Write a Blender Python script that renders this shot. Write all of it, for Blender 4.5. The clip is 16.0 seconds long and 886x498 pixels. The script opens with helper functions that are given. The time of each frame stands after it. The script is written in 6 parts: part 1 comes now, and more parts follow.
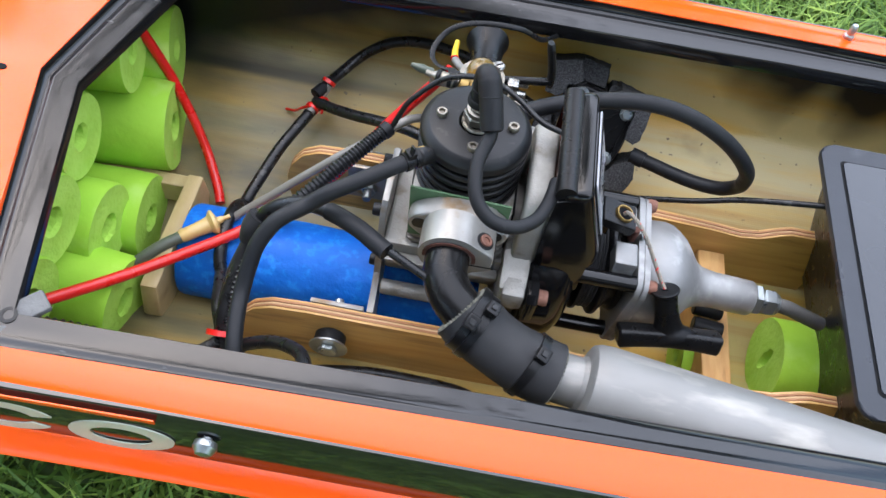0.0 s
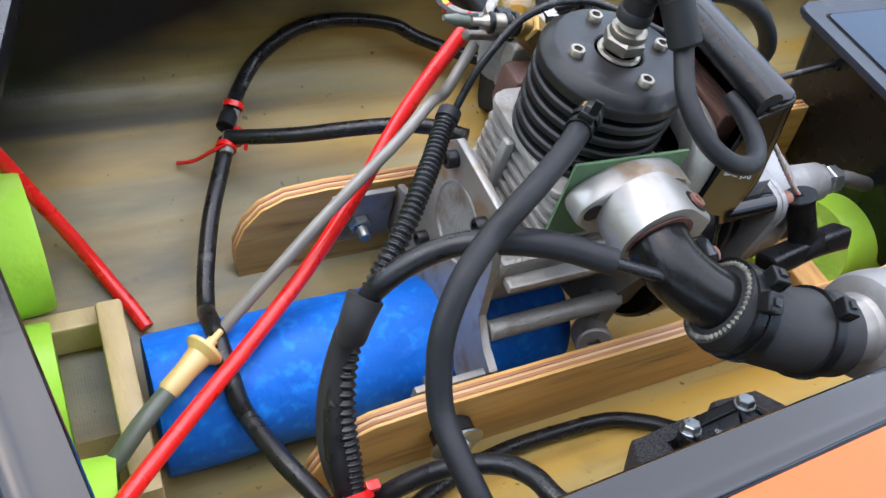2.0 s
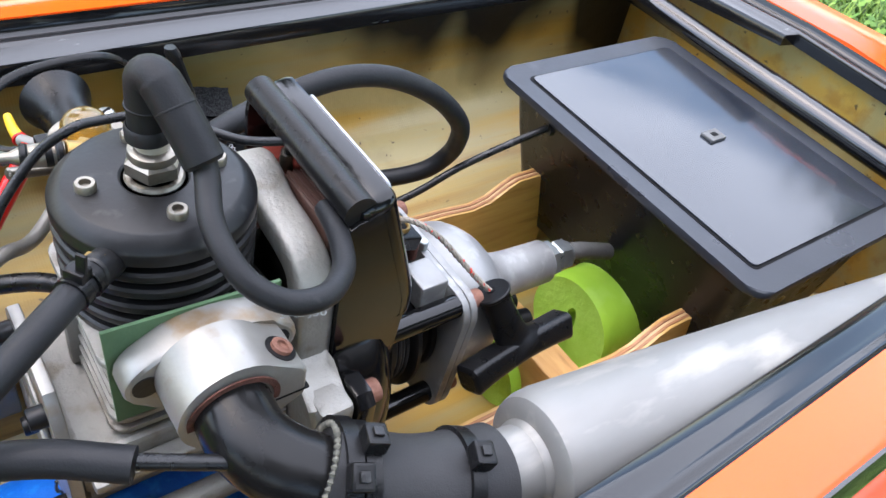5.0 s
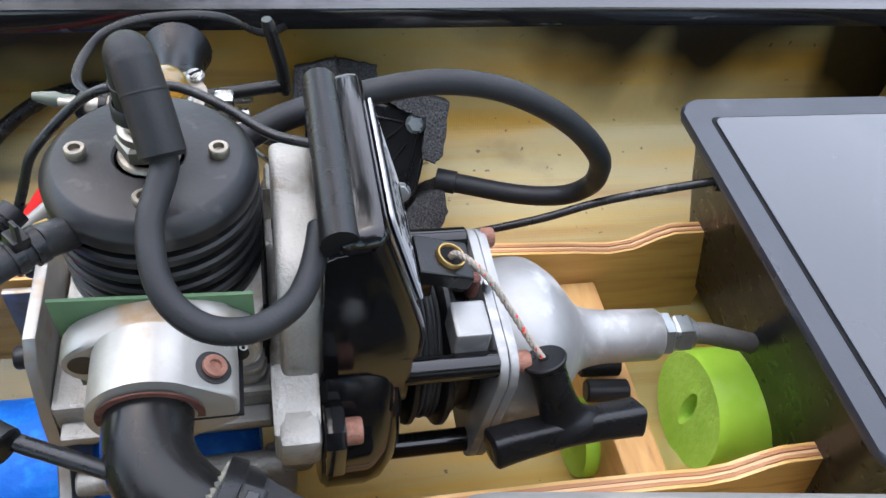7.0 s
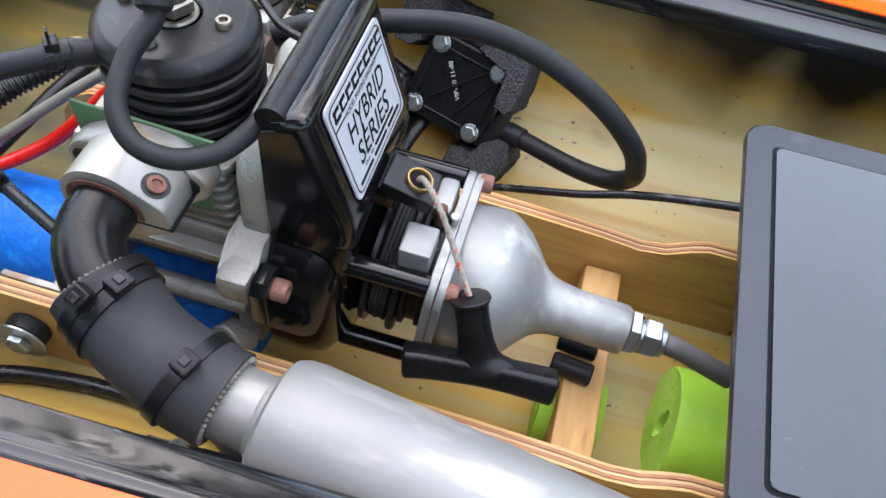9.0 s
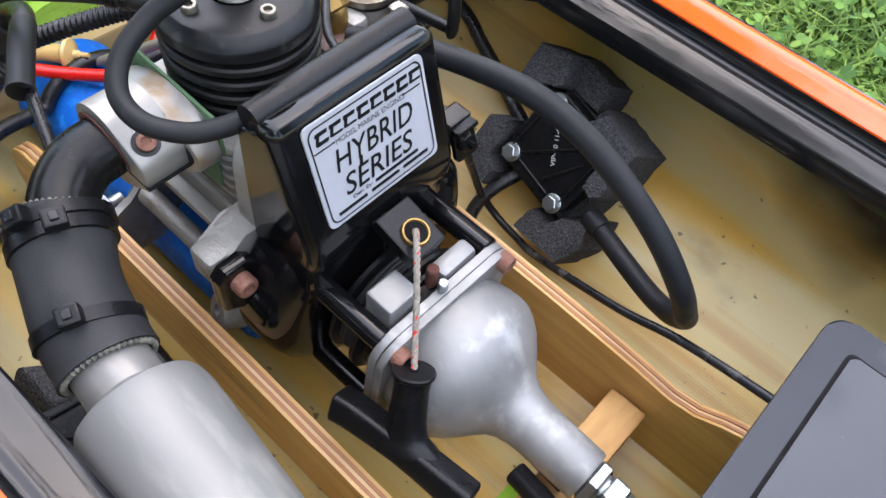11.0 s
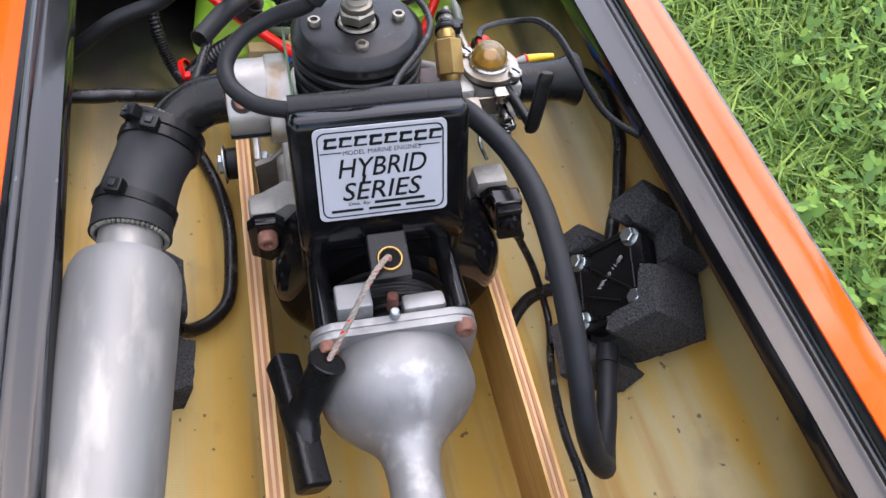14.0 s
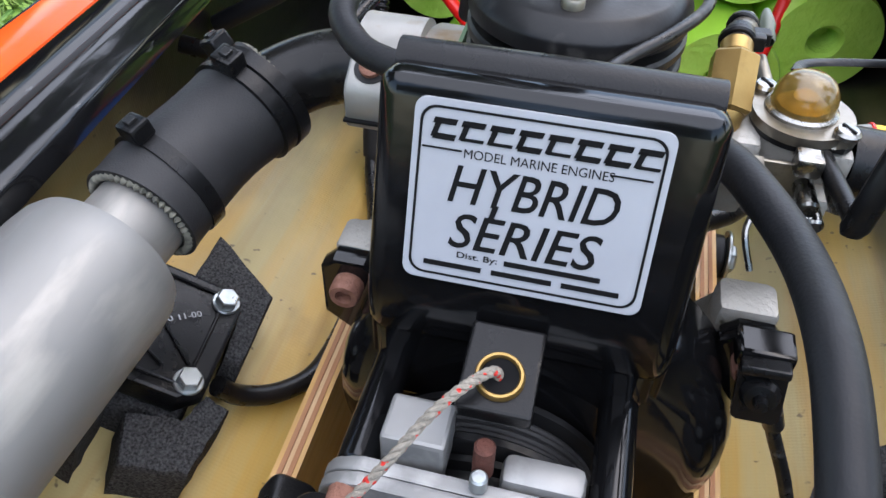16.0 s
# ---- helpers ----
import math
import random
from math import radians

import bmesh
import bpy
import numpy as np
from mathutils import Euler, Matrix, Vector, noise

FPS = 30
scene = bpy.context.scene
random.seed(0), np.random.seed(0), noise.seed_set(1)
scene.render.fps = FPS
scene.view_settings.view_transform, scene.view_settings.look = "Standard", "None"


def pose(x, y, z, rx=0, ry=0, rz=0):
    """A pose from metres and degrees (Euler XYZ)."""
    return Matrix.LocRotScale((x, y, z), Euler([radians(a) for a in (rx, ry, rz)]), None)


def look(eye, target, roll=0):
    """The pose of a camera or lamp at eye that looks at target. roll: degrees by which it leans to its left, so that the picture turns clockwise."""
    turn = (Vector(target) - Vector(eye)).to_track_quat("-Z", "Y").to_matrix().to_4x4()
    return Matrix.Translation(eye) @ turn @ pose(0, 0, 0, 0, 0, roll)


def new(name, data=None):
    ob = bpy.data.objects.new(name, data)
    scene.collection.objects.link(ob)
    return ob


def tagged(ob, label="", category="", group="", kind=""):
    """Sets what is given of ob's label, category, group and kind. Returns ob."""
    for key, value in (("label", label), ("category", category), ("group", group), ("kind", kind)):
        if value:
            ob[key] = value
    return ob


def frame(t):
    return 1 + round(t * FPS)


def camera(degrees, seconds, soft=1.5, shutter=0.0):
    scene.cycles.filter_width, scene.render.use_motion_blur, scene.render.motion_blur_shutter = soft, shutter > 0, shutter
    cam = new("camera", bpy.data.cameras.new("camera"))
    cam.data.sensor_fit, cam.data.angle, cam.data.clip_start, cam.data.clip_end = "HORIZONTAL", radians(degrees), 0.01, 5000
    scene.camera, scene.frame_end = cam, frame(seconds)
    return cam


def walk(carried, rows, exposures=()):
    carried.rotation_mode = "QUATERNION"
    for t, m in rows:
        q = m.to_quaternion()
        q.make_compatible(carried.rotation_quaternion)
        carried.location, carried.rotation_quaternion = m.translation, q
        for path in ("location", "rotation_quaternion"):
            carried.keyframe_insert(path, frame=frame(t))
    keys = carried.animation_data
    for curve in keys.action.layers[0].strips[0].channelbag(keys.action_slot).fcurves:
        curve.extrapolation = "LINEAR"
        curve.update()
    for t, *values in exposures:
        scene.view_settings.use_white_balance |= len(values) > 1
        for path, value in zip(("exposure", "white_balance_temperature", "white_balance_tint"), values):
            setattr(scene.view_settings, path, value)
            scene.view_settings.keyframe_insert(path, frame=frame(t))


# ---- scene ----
cam = camera(58.8, 16.0)
METRES, EYE, TILT, LEAN, TURN = 0.92, 0.4886, -57.31, -6.117, 8.688
ROWS = [
    (0.0, 0.0, 0.0, 0.0, -0.0, -0.0, -0.0),
    (0.5, -0.0636, 0.0224, 0.0038, -1.06, -0.34, 3.78),
    (1.0, -0.1139, 0.0676, 0.0163, -6.77, -0.94, 9.83),
    (1.5, -0.1484, 0.1117, 0.0259, -14.67, -2.54, 16.27),
    (2.0, -0.1689, 0.1627, 0.0385, -24.73, -3.98, 21.59),
    (2.5, -0.174, 0.1837, 0.0452, -31.7, -3.54, 28.04),
    (3.0, -0.1651, 0.1852, 0.0516, -35.2, -2.06, 32.53),
    (3.5, -0.1474, 0.1814, 0.036, -35.6, -2.35, 33.1),
    (4.0, -0.1149, 0.1743, 0.0254, -35.74, -2.77, 33.16),
    (4.5, -0.0791, 0.1686, 0.0149, -35.22, -2.91, 32.46),
    (7.0, 0.0373, 0.1715, 0.0025, -11.96, 4.46, 15.15),
    (7.5, 0.0555, 0.1647, -0.0042, -7.8, 4.68, 10.72),
    (8.0, 0.0812, 0.1528, -0.0122, -2.72, 4.86, 5.81),
    (8.5, 0.1087, 0.1351, -0.0261, 0.74, 4.42, 0.11),
    (11.0, 0.1995, 0.1743, 0.0188, 19.52, -0.04, -28.12),
    (11.5, 0.2211, 0.1722, 0.016, 24.24, -1.58, -35.62),
    (12.0, 0.2374, 0.1735, 0.0192, 31.56, -5.17, -40.25),
    (12.5, 0.2585, 0.1774, 0.0392, 37.55, -8.19, -43.82),
    (13.0, 0.2805, 0.1801, 0.057, 43.74, -11.37, -46.76),
    (13.5, 0.3046, 0.1862, 0.0742, 46.9, -11.96, -49.92),
    (14.0, 0.3041, 0.198, 0.0885, 52.69, -15.4, -53.06),
    (14.5, 0.2855, 0.2249, 0.0947, 68.27, -27.52, -56.59),
    (15.0, 0.2611, 0.2411, 0.1001, 82.93, -39.03, -58.7),
    (15.5, 0.2381, 0.2709, 0.0921, 94.73, -45.14, -58.2),
    (16.0, 0.2142, 0.3217, 0.0785, 98.99, -44.75, -58.9),
]
walk(cam, [(t, pose(-0.0074, -0.2436, EYE, TILT, LEAN, TURN) @ pose(METRES * x, METRES * y, METRES * z, 90 + pitch, roll, yaw)) for t, x, y, z, yaw, pitch, roll in ROWS],
     [(0.0, 1.95, 6200.0, 12.0), (3.0, 2.29, 6250.0, 14.0), (4.5, 2.32, 6280.0, 14.0), (8.5, 2.22, 6250.0, 12.0), (12.0, 1.97, 6400.0, 17.0), (13.5, 1.90, 6450.0, 19.0), (16.0, 1.86, 6280.0, 13.0)])

# ---- light ----
world = bpy.data.worlds.new("sky")
scene.world = world
world.use_nodes = True
wn = world.node_tree.nodes
sky = wn.new("ShaderNodeTexSky")
sky.sky_type = "NISHITA"
sky.sun_disc = False
sky.sun_elevation, sky.sun_rotation = radians(59), radians(-35)
sky.air_density, sky.dust_density, sky.ozone_density = 1.3, 1.5, 0.6
world.node_tree.links.new(sky.outputs[0], wn["Background"].inputs[0])
wn["Background"].inputs[1].default_value = 0.12

sun = new("sun", bpy.data.lights.new("sun", "SUN"))
sun.data.energy, sun.data.angle, sun.data.color = 1.75, radians(125), (1.0, 0.965, 0.925)
sun.matrix_world = look((-0.03, 0.05, 1.0), (0, 0, 0))


# ---- materials ----
def mk(name, c1, c2=None, rough=0.5, rough2=None, metal=0.0, scale=40.0, bump=0.0, bscale=400.0, coat=0.0, detail=4.0,
       stretch=(1, 1, 1), dirt=None, dirt_scale=12.0, dirt_from=0.6, spec=0.5, vary=0.0):
    """A procedural surface: two tones, uneven gloss, fine relief, and stains."""
    m = bpy.data.materials.new(name)
    m.use_nodes = True
    nt = m.node_tree
    N, L = nt.nodes, nt.links
    b = N["Principled BSDF"]
    b.inputs["Metallic"].default_value = metal
    b.inputs["Coat Weight"].default_value = coat
    b.inputs["Coat Roughness"].default_value = 0.06
    b.inputs["Specular IOR Level"].default_value = spec
    tc = N.new("ShaderNodeTexCoord")
    mp = N.new("ShaderNodeMapping")
    mp.inputs["Scale"].default_value = stretch
    L.new(tc.outputs["Object"], mp.inputs[0])

    def noise_at(s, d=detail):
        n = N.new("ShaderNodeTexNoise")
        n.inputs["Scale"].default_value, n.inputs["Detail"].default_value = s, d
        L.new(mp.outputs[0], n.inputs[0])
        return n.outputs[0]

    def ramp(src, a, z, lo=0.3, hi=0.7):
        r = N.new("ShaderNodeValToRGB")
        r.color_ramp.elements[0].position, r.color_ramp.elements[1].position = lo, hi
        r.color_ramp.elements[0].color, r.color_ramp.elements[1].color = (*a, 1), (*z, 1)
        L.new(src, r.inputs[0])
        return r.outputs[0]

    col = ramp(noise_at(scale), c1, c2 or tuple(0.82 * c for c in c1))
    if dirt:
        mix = N.new("ShaderNodeMixRGB")
        L.new(ramp(noise_at(dirt_scale, 6.0), (0, 0, 0), (1, 1, 1), dirt_from, dirt_from + 0.15), mix.inputs[0])
        L.new(col, mix.inputs[1])
        mix.inputs[2].default_value = (*dirt, 1)
        col = mix.outputs[0]
    if vary:
        oi = N.new("ShaderNodeObjectInfo")
        hs = N.new("ShaderNodeHueSaturation")
        mr = N.new("ShaderNodeMapRange")
        mr.inputs[3].default_value, mr.inputs[4].default_value = 1 - vary, 1 + vary
        L.new(oi.outputs["Random"], mr.inputs[0])
        L.new(mr.outputs[0], hs.inputs["Value"])
        L.new(col, hs.inputs["Color"])
        col = hs.outputs[0]
    L.new(col, b.inputs["Base Color"])
    r2 = rough2 if rough2 is not None else min(1, rough * 1.4)
    rr = ramp(noise_at(scale * 1.7), (rough,) * 3, (r2,) * 3)
    L.new(rr, b.inputs["Roughness"])
    if bump:
        bp = N.new("ShaderNodeBump")
        bp.inputs["Strength"].default_value, bp.inputs["Distance"].default_value = bump, 0.001
        L.new(noise_at(bscale, 3.0), bp.inputs["Height"])
        L.new(bp.outputs[0], b.inputs["Normal"])
    return m


def glassfibre():
    """Resin-coated glass cloth: ochre, with amber runs along the keel, brown pools, specks of dirt and a woven relief."""
    m = mk("glassfibre", (0.465, 0.37, 0.14), (0.53, 0.44, 0.195), rough=0.34, rough2=0.55, scale=6.0, coat=0.08, stretch=(0.5, 1.5, 1.5))
    nt = m.node_tree
    N, L = nt.nodes, nt.links
    b = N["Principled BSDF"]
    tc = N.new("ShaderNodeTexCoord")
    col = b.inputs["Base Color"].links[0].from_socket

    def layer(col, tone, size, stretch, lo, hi, most=1.0, detail=6.0):
        mp = N.new("ShaderNodeMapping")
        mp.inputs["Scale"].default_value = stretch
        mp.inputs["Location"].default_value = (size * 0.13, size * 0.07, 0.3)
        L.new(tc.outputs["Object"], mp.inputs[0])
        n = N.new("ShaderNodeTexNoise")
        n.inputs["Scale"].default_value, n.inputs["Detail"].default_value = size, detail
        L.new(mp.outputs[0], n.inputs[0])
        mr = N.new("ShaderNodeMapRange")
        mr.inputs[1].default_value, mr.inputs[2].default_value, mr.inputs[4].default_value = lo, hi, most
        L.new(n.outputs[0], mr.inputs[0])
        mx = N.new("ShaderNodeMixRGB")
        mx.inputs[2].default_value = (*tone, 1)
        L.new(mr.outputs[0], mx.inputs[0])
        L.new(col, mx.inputs[1])
        return mx.outputs[0]

    col = layer(col, (0.58, 0.365, 0.07), 9.0, (0.40, 5.0, 5.0), 0.44, 0.58, 1.0)
    col = layer(col, (0.38, 0.20, 0.035), 15.0, (0.25, 5.5, 5.5), 0.54, 0.68, 0.6)
    col = layer(col, (0.63, 0.56, 0.34), 11.0, (0.6, 1.2, 1.2), 0.58, 0.75, 0.45)
    col = layer(col, (0.20, 0.13, 0.05), 28.0, (0.8, 1.0, 1.0), 0.63, 0.76, 0.4)
    col = layer(col, (0.09, 0.06, 0.035), 190.0, (1, 1, 1), 0.70, 0.745, 0.8, 2.0)
    L.new(col, b.inputs["Base Color"])
    waves = []
    for d in ("X", "Y"):
        w = N.new("ShaderNodeTexWave")
        w.bands_direction = d
        w.inputs["Scale"].default_value, w.inputs["Distortion"].default_value = 260.0, 2.5
        w.inputs["Detail Scale"].default_value = 3.0
        L.new(tc.outputs["Object"], w.inputs[0])
        waves.append(w.outputs[1])
    mul = N.new("ShaderNodeMath")
    mul.operation = "ADD"
    L.new(waves[0], mul.inputs[0])
    L.new(waves[1], mul.inputs[1])
    big = N.new("ShaderNodeTexNoise")
    big.inputs["Scale"].default_value, big.inputs["Detail"].default_value = 26.0, 5.0
    L.new(tc.outputs["Object"], big.inputs[0])
    add = N.new("ShaderNodeMath")
    add.operation = "MULTIPLY_ADD"
    add.inputs[1].default_value = 80.0
    L.new(big.outputs[0], add.inputs[0])
    L.new(mul.outputs[0], add.inputs[2])
    bp = N.new("ShaderNodeBump")
    bp.inputs["Strength"].default_value, bp.inputs["Distance"].default_value = 0.06, 0.0008
    L.new(add.outputs[0], bp.inputs["Height"])
    L.new(bp.outputs[0], b.inputs["Normal"])
    return m


M_ORANGE = mk("orange_paint", (0.85, 0.092, 0.006), (0.81, 0.084, 0.005), rough=0.09, rough2=0.17, scale=6, coat=0.0, bump=0.03, bscale=45, spec=0.38)
M_BLACKGLOSS = mk("black_gloss_paint", (0.006, 0.006, 0.0065), (0.01, 0.01, 0.0105), rough=0.07, rough2=0.16, scale=30, coat=0.5, bump=0.03, bscale=50)
M_RIM = mk("scuffed_black_paint", (0.005, 0.005, 0.0055), (0.009, 0.009, 0.0095), rough=0.06, rough2=0.20, scale=38, dirt=(0.24, 0.24, 0.235),
           dirt_scale=150, dirt_from=0.69, bump=0.06, bscale=160, coat=0.10, spec=0.42, stretch=(0.3, 1, 1))
M_FIBRE = glassfibre()
M_PLY = mk("plywood_face", (0.60, 0.365, 0.12), (0.47, 0.26, 0.075), rough=0.34, scale=22, stretch=(1, 6, 9), bump=0.15, bscale=120,
           dirt=(0.20, 0.10, 0.035), dirt_scale=16, dirt_from=0.60, coat=0.1)
M_PLY_L = mk("plywood_light_layer", (0.62, 0.42, 0.22), (0.50, 0.31, 0.15), rough=0.5, scale=60, stretch=(0.5, 5, 5), bump=0.2, bscale=300,
             dirt=(0.06, 0.05, 0.04), dirt_scale=30, dirt_from=0.7)
M_PLY_D = mk("plywood_dark_layer", (0.40, 0.19, 0.085), (0.30, 0.13, 0.05), rough=0.5, scale=60, stretch=(0.5, 5, 5), bump=0.2, bscale=300,
             dirt=(0.05, 0.04, 0.035), dirt_scale=30, dirt_from=0.7)
M_PINE = mk("bare_pine", (0.60, 0.36, 0.13), (0.47, 0.25, 0.08), rough=0.5, scale=40, stretch=(6, 1, 6), bump=0.2, bscale=200, dirt=(0.2, 0.11, 0.04), dirt_scale=20, dirt_from=0.66)
M_RESINWOOD = mk("resin_soaked_wood", (0.52, 0.40, 0.20), (0.42, 0.30, 0.13), rough=0.35, scale=30, stretch=(3, 1, 2), bump=0.25, bscale=150, dirt=(0.25, 0.16, 0.06), dirt_scale=20, dirt_from=0.62)
M_GREEN = mk("green_foam", (0.36, 0.62, 0.055), (0.29, 0.54, 0.035), rough=0.6, rough2=0.8, scale=25, bump=0.6, bscale=120, spec=0.3, dirt=(0.42, 0.64, 0.12), dirt_scale=30, dirt_from=0.56)
M_GREENCORE = mk("green_foam_cut", (0.44, 0.69, 0.11), (0.35, 0.60, 0.07), rough=0.85, scale=60, bump=0.9, bscale=300, spec=0.25, dirt=(0.48, 0.38, 0.09), dirt_scale=32, dirt_from=0.66)
M_BLUE = mk("blue_foam", (0.004, 0.135, 0.58), (0.003, 0.105, 0.48), rough=0.5, rough2=0.65, scale=45, bump=1.0, bscale=140, spec=0.3, dirt=(0.012, 0.195, 0.65), dirt_scale=190, dirt_from=0.52)
M_ALU = mk("machined_aluminium", (0.345, 0.335, 0.31), (0.265, 0.255, 0.235), rough=0.36, rough2=0.52, metal=0.6, scale=50, bump=0.12, bscale=400, dirt=(0.25, 0.18, 0.11), dirt_scale=75, dirt_from=0.56)
M_CAST = mk("cast_aluminium", (0.36, 0.35, 0.32), (0.27, 0.26, 0.235), rough=0.48, rough2=0.64, metal=0.5, scale=60, bump=0.45, bscale=600, dirt=(0.16, 0.12, 0.08), dirt_scale=60, dirt_from=0.6)
M_SILVER = mk("silver_painted_casting", (0.30, 0.30, 0.294), (0.22, 0.22, 0.215), rough=0.43, rough2=0.56, metal=0.5, scale=55, bump=0.16, bscale=200, dirt=(0.43, 0.425, 0.41), dirt_scale=70, dirt_from=0.55)
M_PIPE = mk("dull_aluminium_pipe", (0.240, 0.235, 0.222), (0.205, 0.200, 0.188), rough=0.50, rough2=0.60, metal=0.55, scale=60, bump=0.12, bscale=130, stretch=(0.3, 1, 1), dirt=(0.335, 0.318, 0.285), dirt_scale=75, dirt_from=0.53)
M_CHROME = mk("bright_plated_steel", (0.34, 0.335, 0.315), (0.25, 0.245, 0.23), rough=0.18, rough2=0.34, metal=1, scale=120, dirt=(0.18, 0.155, 0.125), dirt_scale=150, dirt_from=0.6)
M_ZINC = mk("dull_zinc_bolt", (0.40, 0.43, 0.43), (0.31, 0.34, 0.345), rough=0.26, rough2=0.42, metal=0.9, scale=150, bump=0.1, bscale=900)
M_NICKEL = mk("dull_nickel_plating", (0.30, 0.275, 0.23), (0.20, 0.18, 0.15), rough=0.30, rough2=0.46, metal=0.9, scale=150, bump=0.1, bscale=700, dirt=(0.10, 0.075, 0.05), dirt_scale=140, dirt_from=0.56)
M_RUST = mk("rusty_screw", (0.27, 0.13, 0.09), (0.17, 0.075, 0.05), rough=0.6, metal=0.3, scale=300, bump=0.5, bscale=1200, dirt=(0.40, 0.25, 0.18), dirt_scale=200, dirt_from=0.62)
M_RUSTDARK = mk("dark_rust", (0.13, 0.045, 0.03), (0.07, 0.026, 0.018), rough=0.65, metal=0.2, scale=300, bump=0.5, bscale=1200)
M_COILRED = mk("red_brown_winding", (0.22, 0.035, 0.02), (0.14, 0.022, 0.014), rough=0.4, scale=200, bump=0.3, bscale=700)
M_ANOD = mk("black_anodised_metal", (0.006, 0.006, 0.0065), (0.010, 0.010, 0.0105), rough=0.32, rough2=0.48, scale=60, bump=0.06, bscale=700, spec=0.32, dirt=(0.045, 0.043, 0.04), dirt_scale=130, dirt_from=0.62)
M_COWL = mk("gloss_black_plastic", (0.003, 0.003, 0.0033), (0.005, 0.005, 0.0055), rough=0.07, rough2=0.15, scale=50, bump=0.05, bscale=120, spec=0.38, dirt=(0.02, 0.02, 0.02), dirt_scale=200, dirt_from=0.72)
M_PLASTIC = mk("satin_black_plastic", (0.005, 0.005, 0.0053), (0.007, 0.007, 0.0075), rough=0.24, rough2=0.36, scale=70, bump=0.10, bscale=1500, spec=0.24)
M_RUBBER = mk("dark_grey_rubber_hose", (0.009, 0.0095, 0.011), (0.013, 0.0135, 0.015), rough=0.42, rough2=0.56, scale=90, bump=0.1, bscale=1200, spec=0.24, dirt=(0.045, 0.045, 0.045), dirt_scale=140, dirt_from=0.7)
M_GLOSSHOSE = mk("black_gloss_hose", (0.007, 0.007, 0.0075), (0.012, 0.012, 0.0125), rough=0.2, rough2=0.45, scale=120, bump=0.12, bscale=500, dirt=(0.10, 0.10, 0.095), dirt_scale=130, dirt_from=0.62, spec=0.36)
M_FABRIC = mk("cloth_reinforced_rubber", (0.019, 0.019, 0.0200), (0.030, 0.030, 0.0305), rough=0.46, rough2=0.6, scale=60, bump=0.16, bscale=2200, spec=0.22, dirt=(0.06, 0.06, 0.058), dirt_scale=150, dirt_from=0.70)
M_ELBOW = mk("heat_marked_black_pipe", (0.005, 0.005, 0.0053), (0.009, 0.0085, 0.008), rough=0.18, rough2=0.32, scale=50, bump=0.04, bscale=160, spec=0.22, dirt=(0.07, 0.05, 0.038), dirt_scale=80, dirt_from=0.68)
M_RED = mk("red_silicone_tube", (0.72, 0.012, 0.008), (0.60, 0.008, 0.006), rough=0.25, rough2=0.35, scale=60, coat=0.2)
M_GREYTUBE = mk("grey_silicone_tube", (0.22, 0.21, 0.185), (0.17, 0.16, 0.14), rough=0.3, scale=60, coat=0.15)
M_DARKTUBE = mk("smoky_green_tube", (0.06, 0.075, 0.055), (0.10, 0.11, 0.08), rough=0.3, scale=60)
M_YELLOWED = mk("yellowed_plastic", (0.60, 0.43, 0.17), (0.50, 0.34, 0.11), rough=0.3, scale=60, coat=0.2)
M_YELLOW = mk("yellow_plastic", (0.75, 0.50, 0.02), (0.62, 0.40, 0.015), rough=0.35, scale=60)
M_DOME = mk("amber_brown_dome", (0.50, 0.33, 0.075), (0.40, 0.25, 0.05), rough=0.12, scale=60, coat=0.3)
M_DOME.node_tree.nodes["Principled BSDF"].inputs["Transmission Weight"].default_value = 0.75
M_AMBER = mk("amber_lens", (0.85, 0.33, 0.01), (0.75, 0.26, 0.01), rough=0.12, scale=60, coat=0.5)
M_BRASS = mk("brass", (0.38, 0.25, 0.085), (0.29, 0.185, 0.06), rough=0.34, rough2=0.48, metal=0.85, scale=90, bump=0.08, bscale=500, dirt=(0.22, 0.14, 0.05), dirt_scale=120, dirt_from=0.6)
M_GASKET = mk("green_gasket", (0.085, 0.16, 0.075), (0.065, 0.125, 0.06), rough=0.6, scale=80, bump=0.15, bscale=600, dirt=(0.16, 0.17, 0.10), dirt_scale=70, dirt_from=0.66)
M_FOAM = mk("black_foam", (0.023, 0.023, 0.0233), (0.082, 0.082, 0.083), rough=0.95, scale=1300, bump=1.0, bscale=1000, detail=1, spec=0.12)
M_CERAMIC = mk("aged_ceramic", (0.38, 0.35, 0.295), (0.31, 0.28, 0.23), rough=0.28, scale=120, dirt=(0.21, 0.17, 0.12), dirt_scale=120, dirt_from=0.6)
M_LABEL = mk("label_silver_white", (0.36, 0.37, 0.40), (0.325, 0.335, 0.365), rough=0.3, scale=60, dirt=(0.33, 0.33, 0.32), dirt_scale=130, dirt_from=0.72)
M_INK = mk("black_ink", (0.004, 0.004, 0.0045), (0.006, 0.006, 0.0065), rough=0.6, scale=60, spec=0.15)
M_PRINT = mk("grey_print", (0.42, 0.42, 0.42), (0.35, 0.35, 0.35), rough=0.5, scale=60)
M_LETTER = mk("pale_lettering", (0.50, 0.56, 0.46), (0.44, 0.50, 0.40), rough=0.3, scale=40)
M_LID = mk("scuffed_grey_black_lid", (0.015, 0.0175, 0.023), (0.022, 0.025, 0.032), rough=0.26, rough2=0.4, scale=20, bump=0.04, bscale=900, spec=0.36, dirt=(0.06, 0.064, 0.072), dirt_scale=25, dirt_from=0.66)
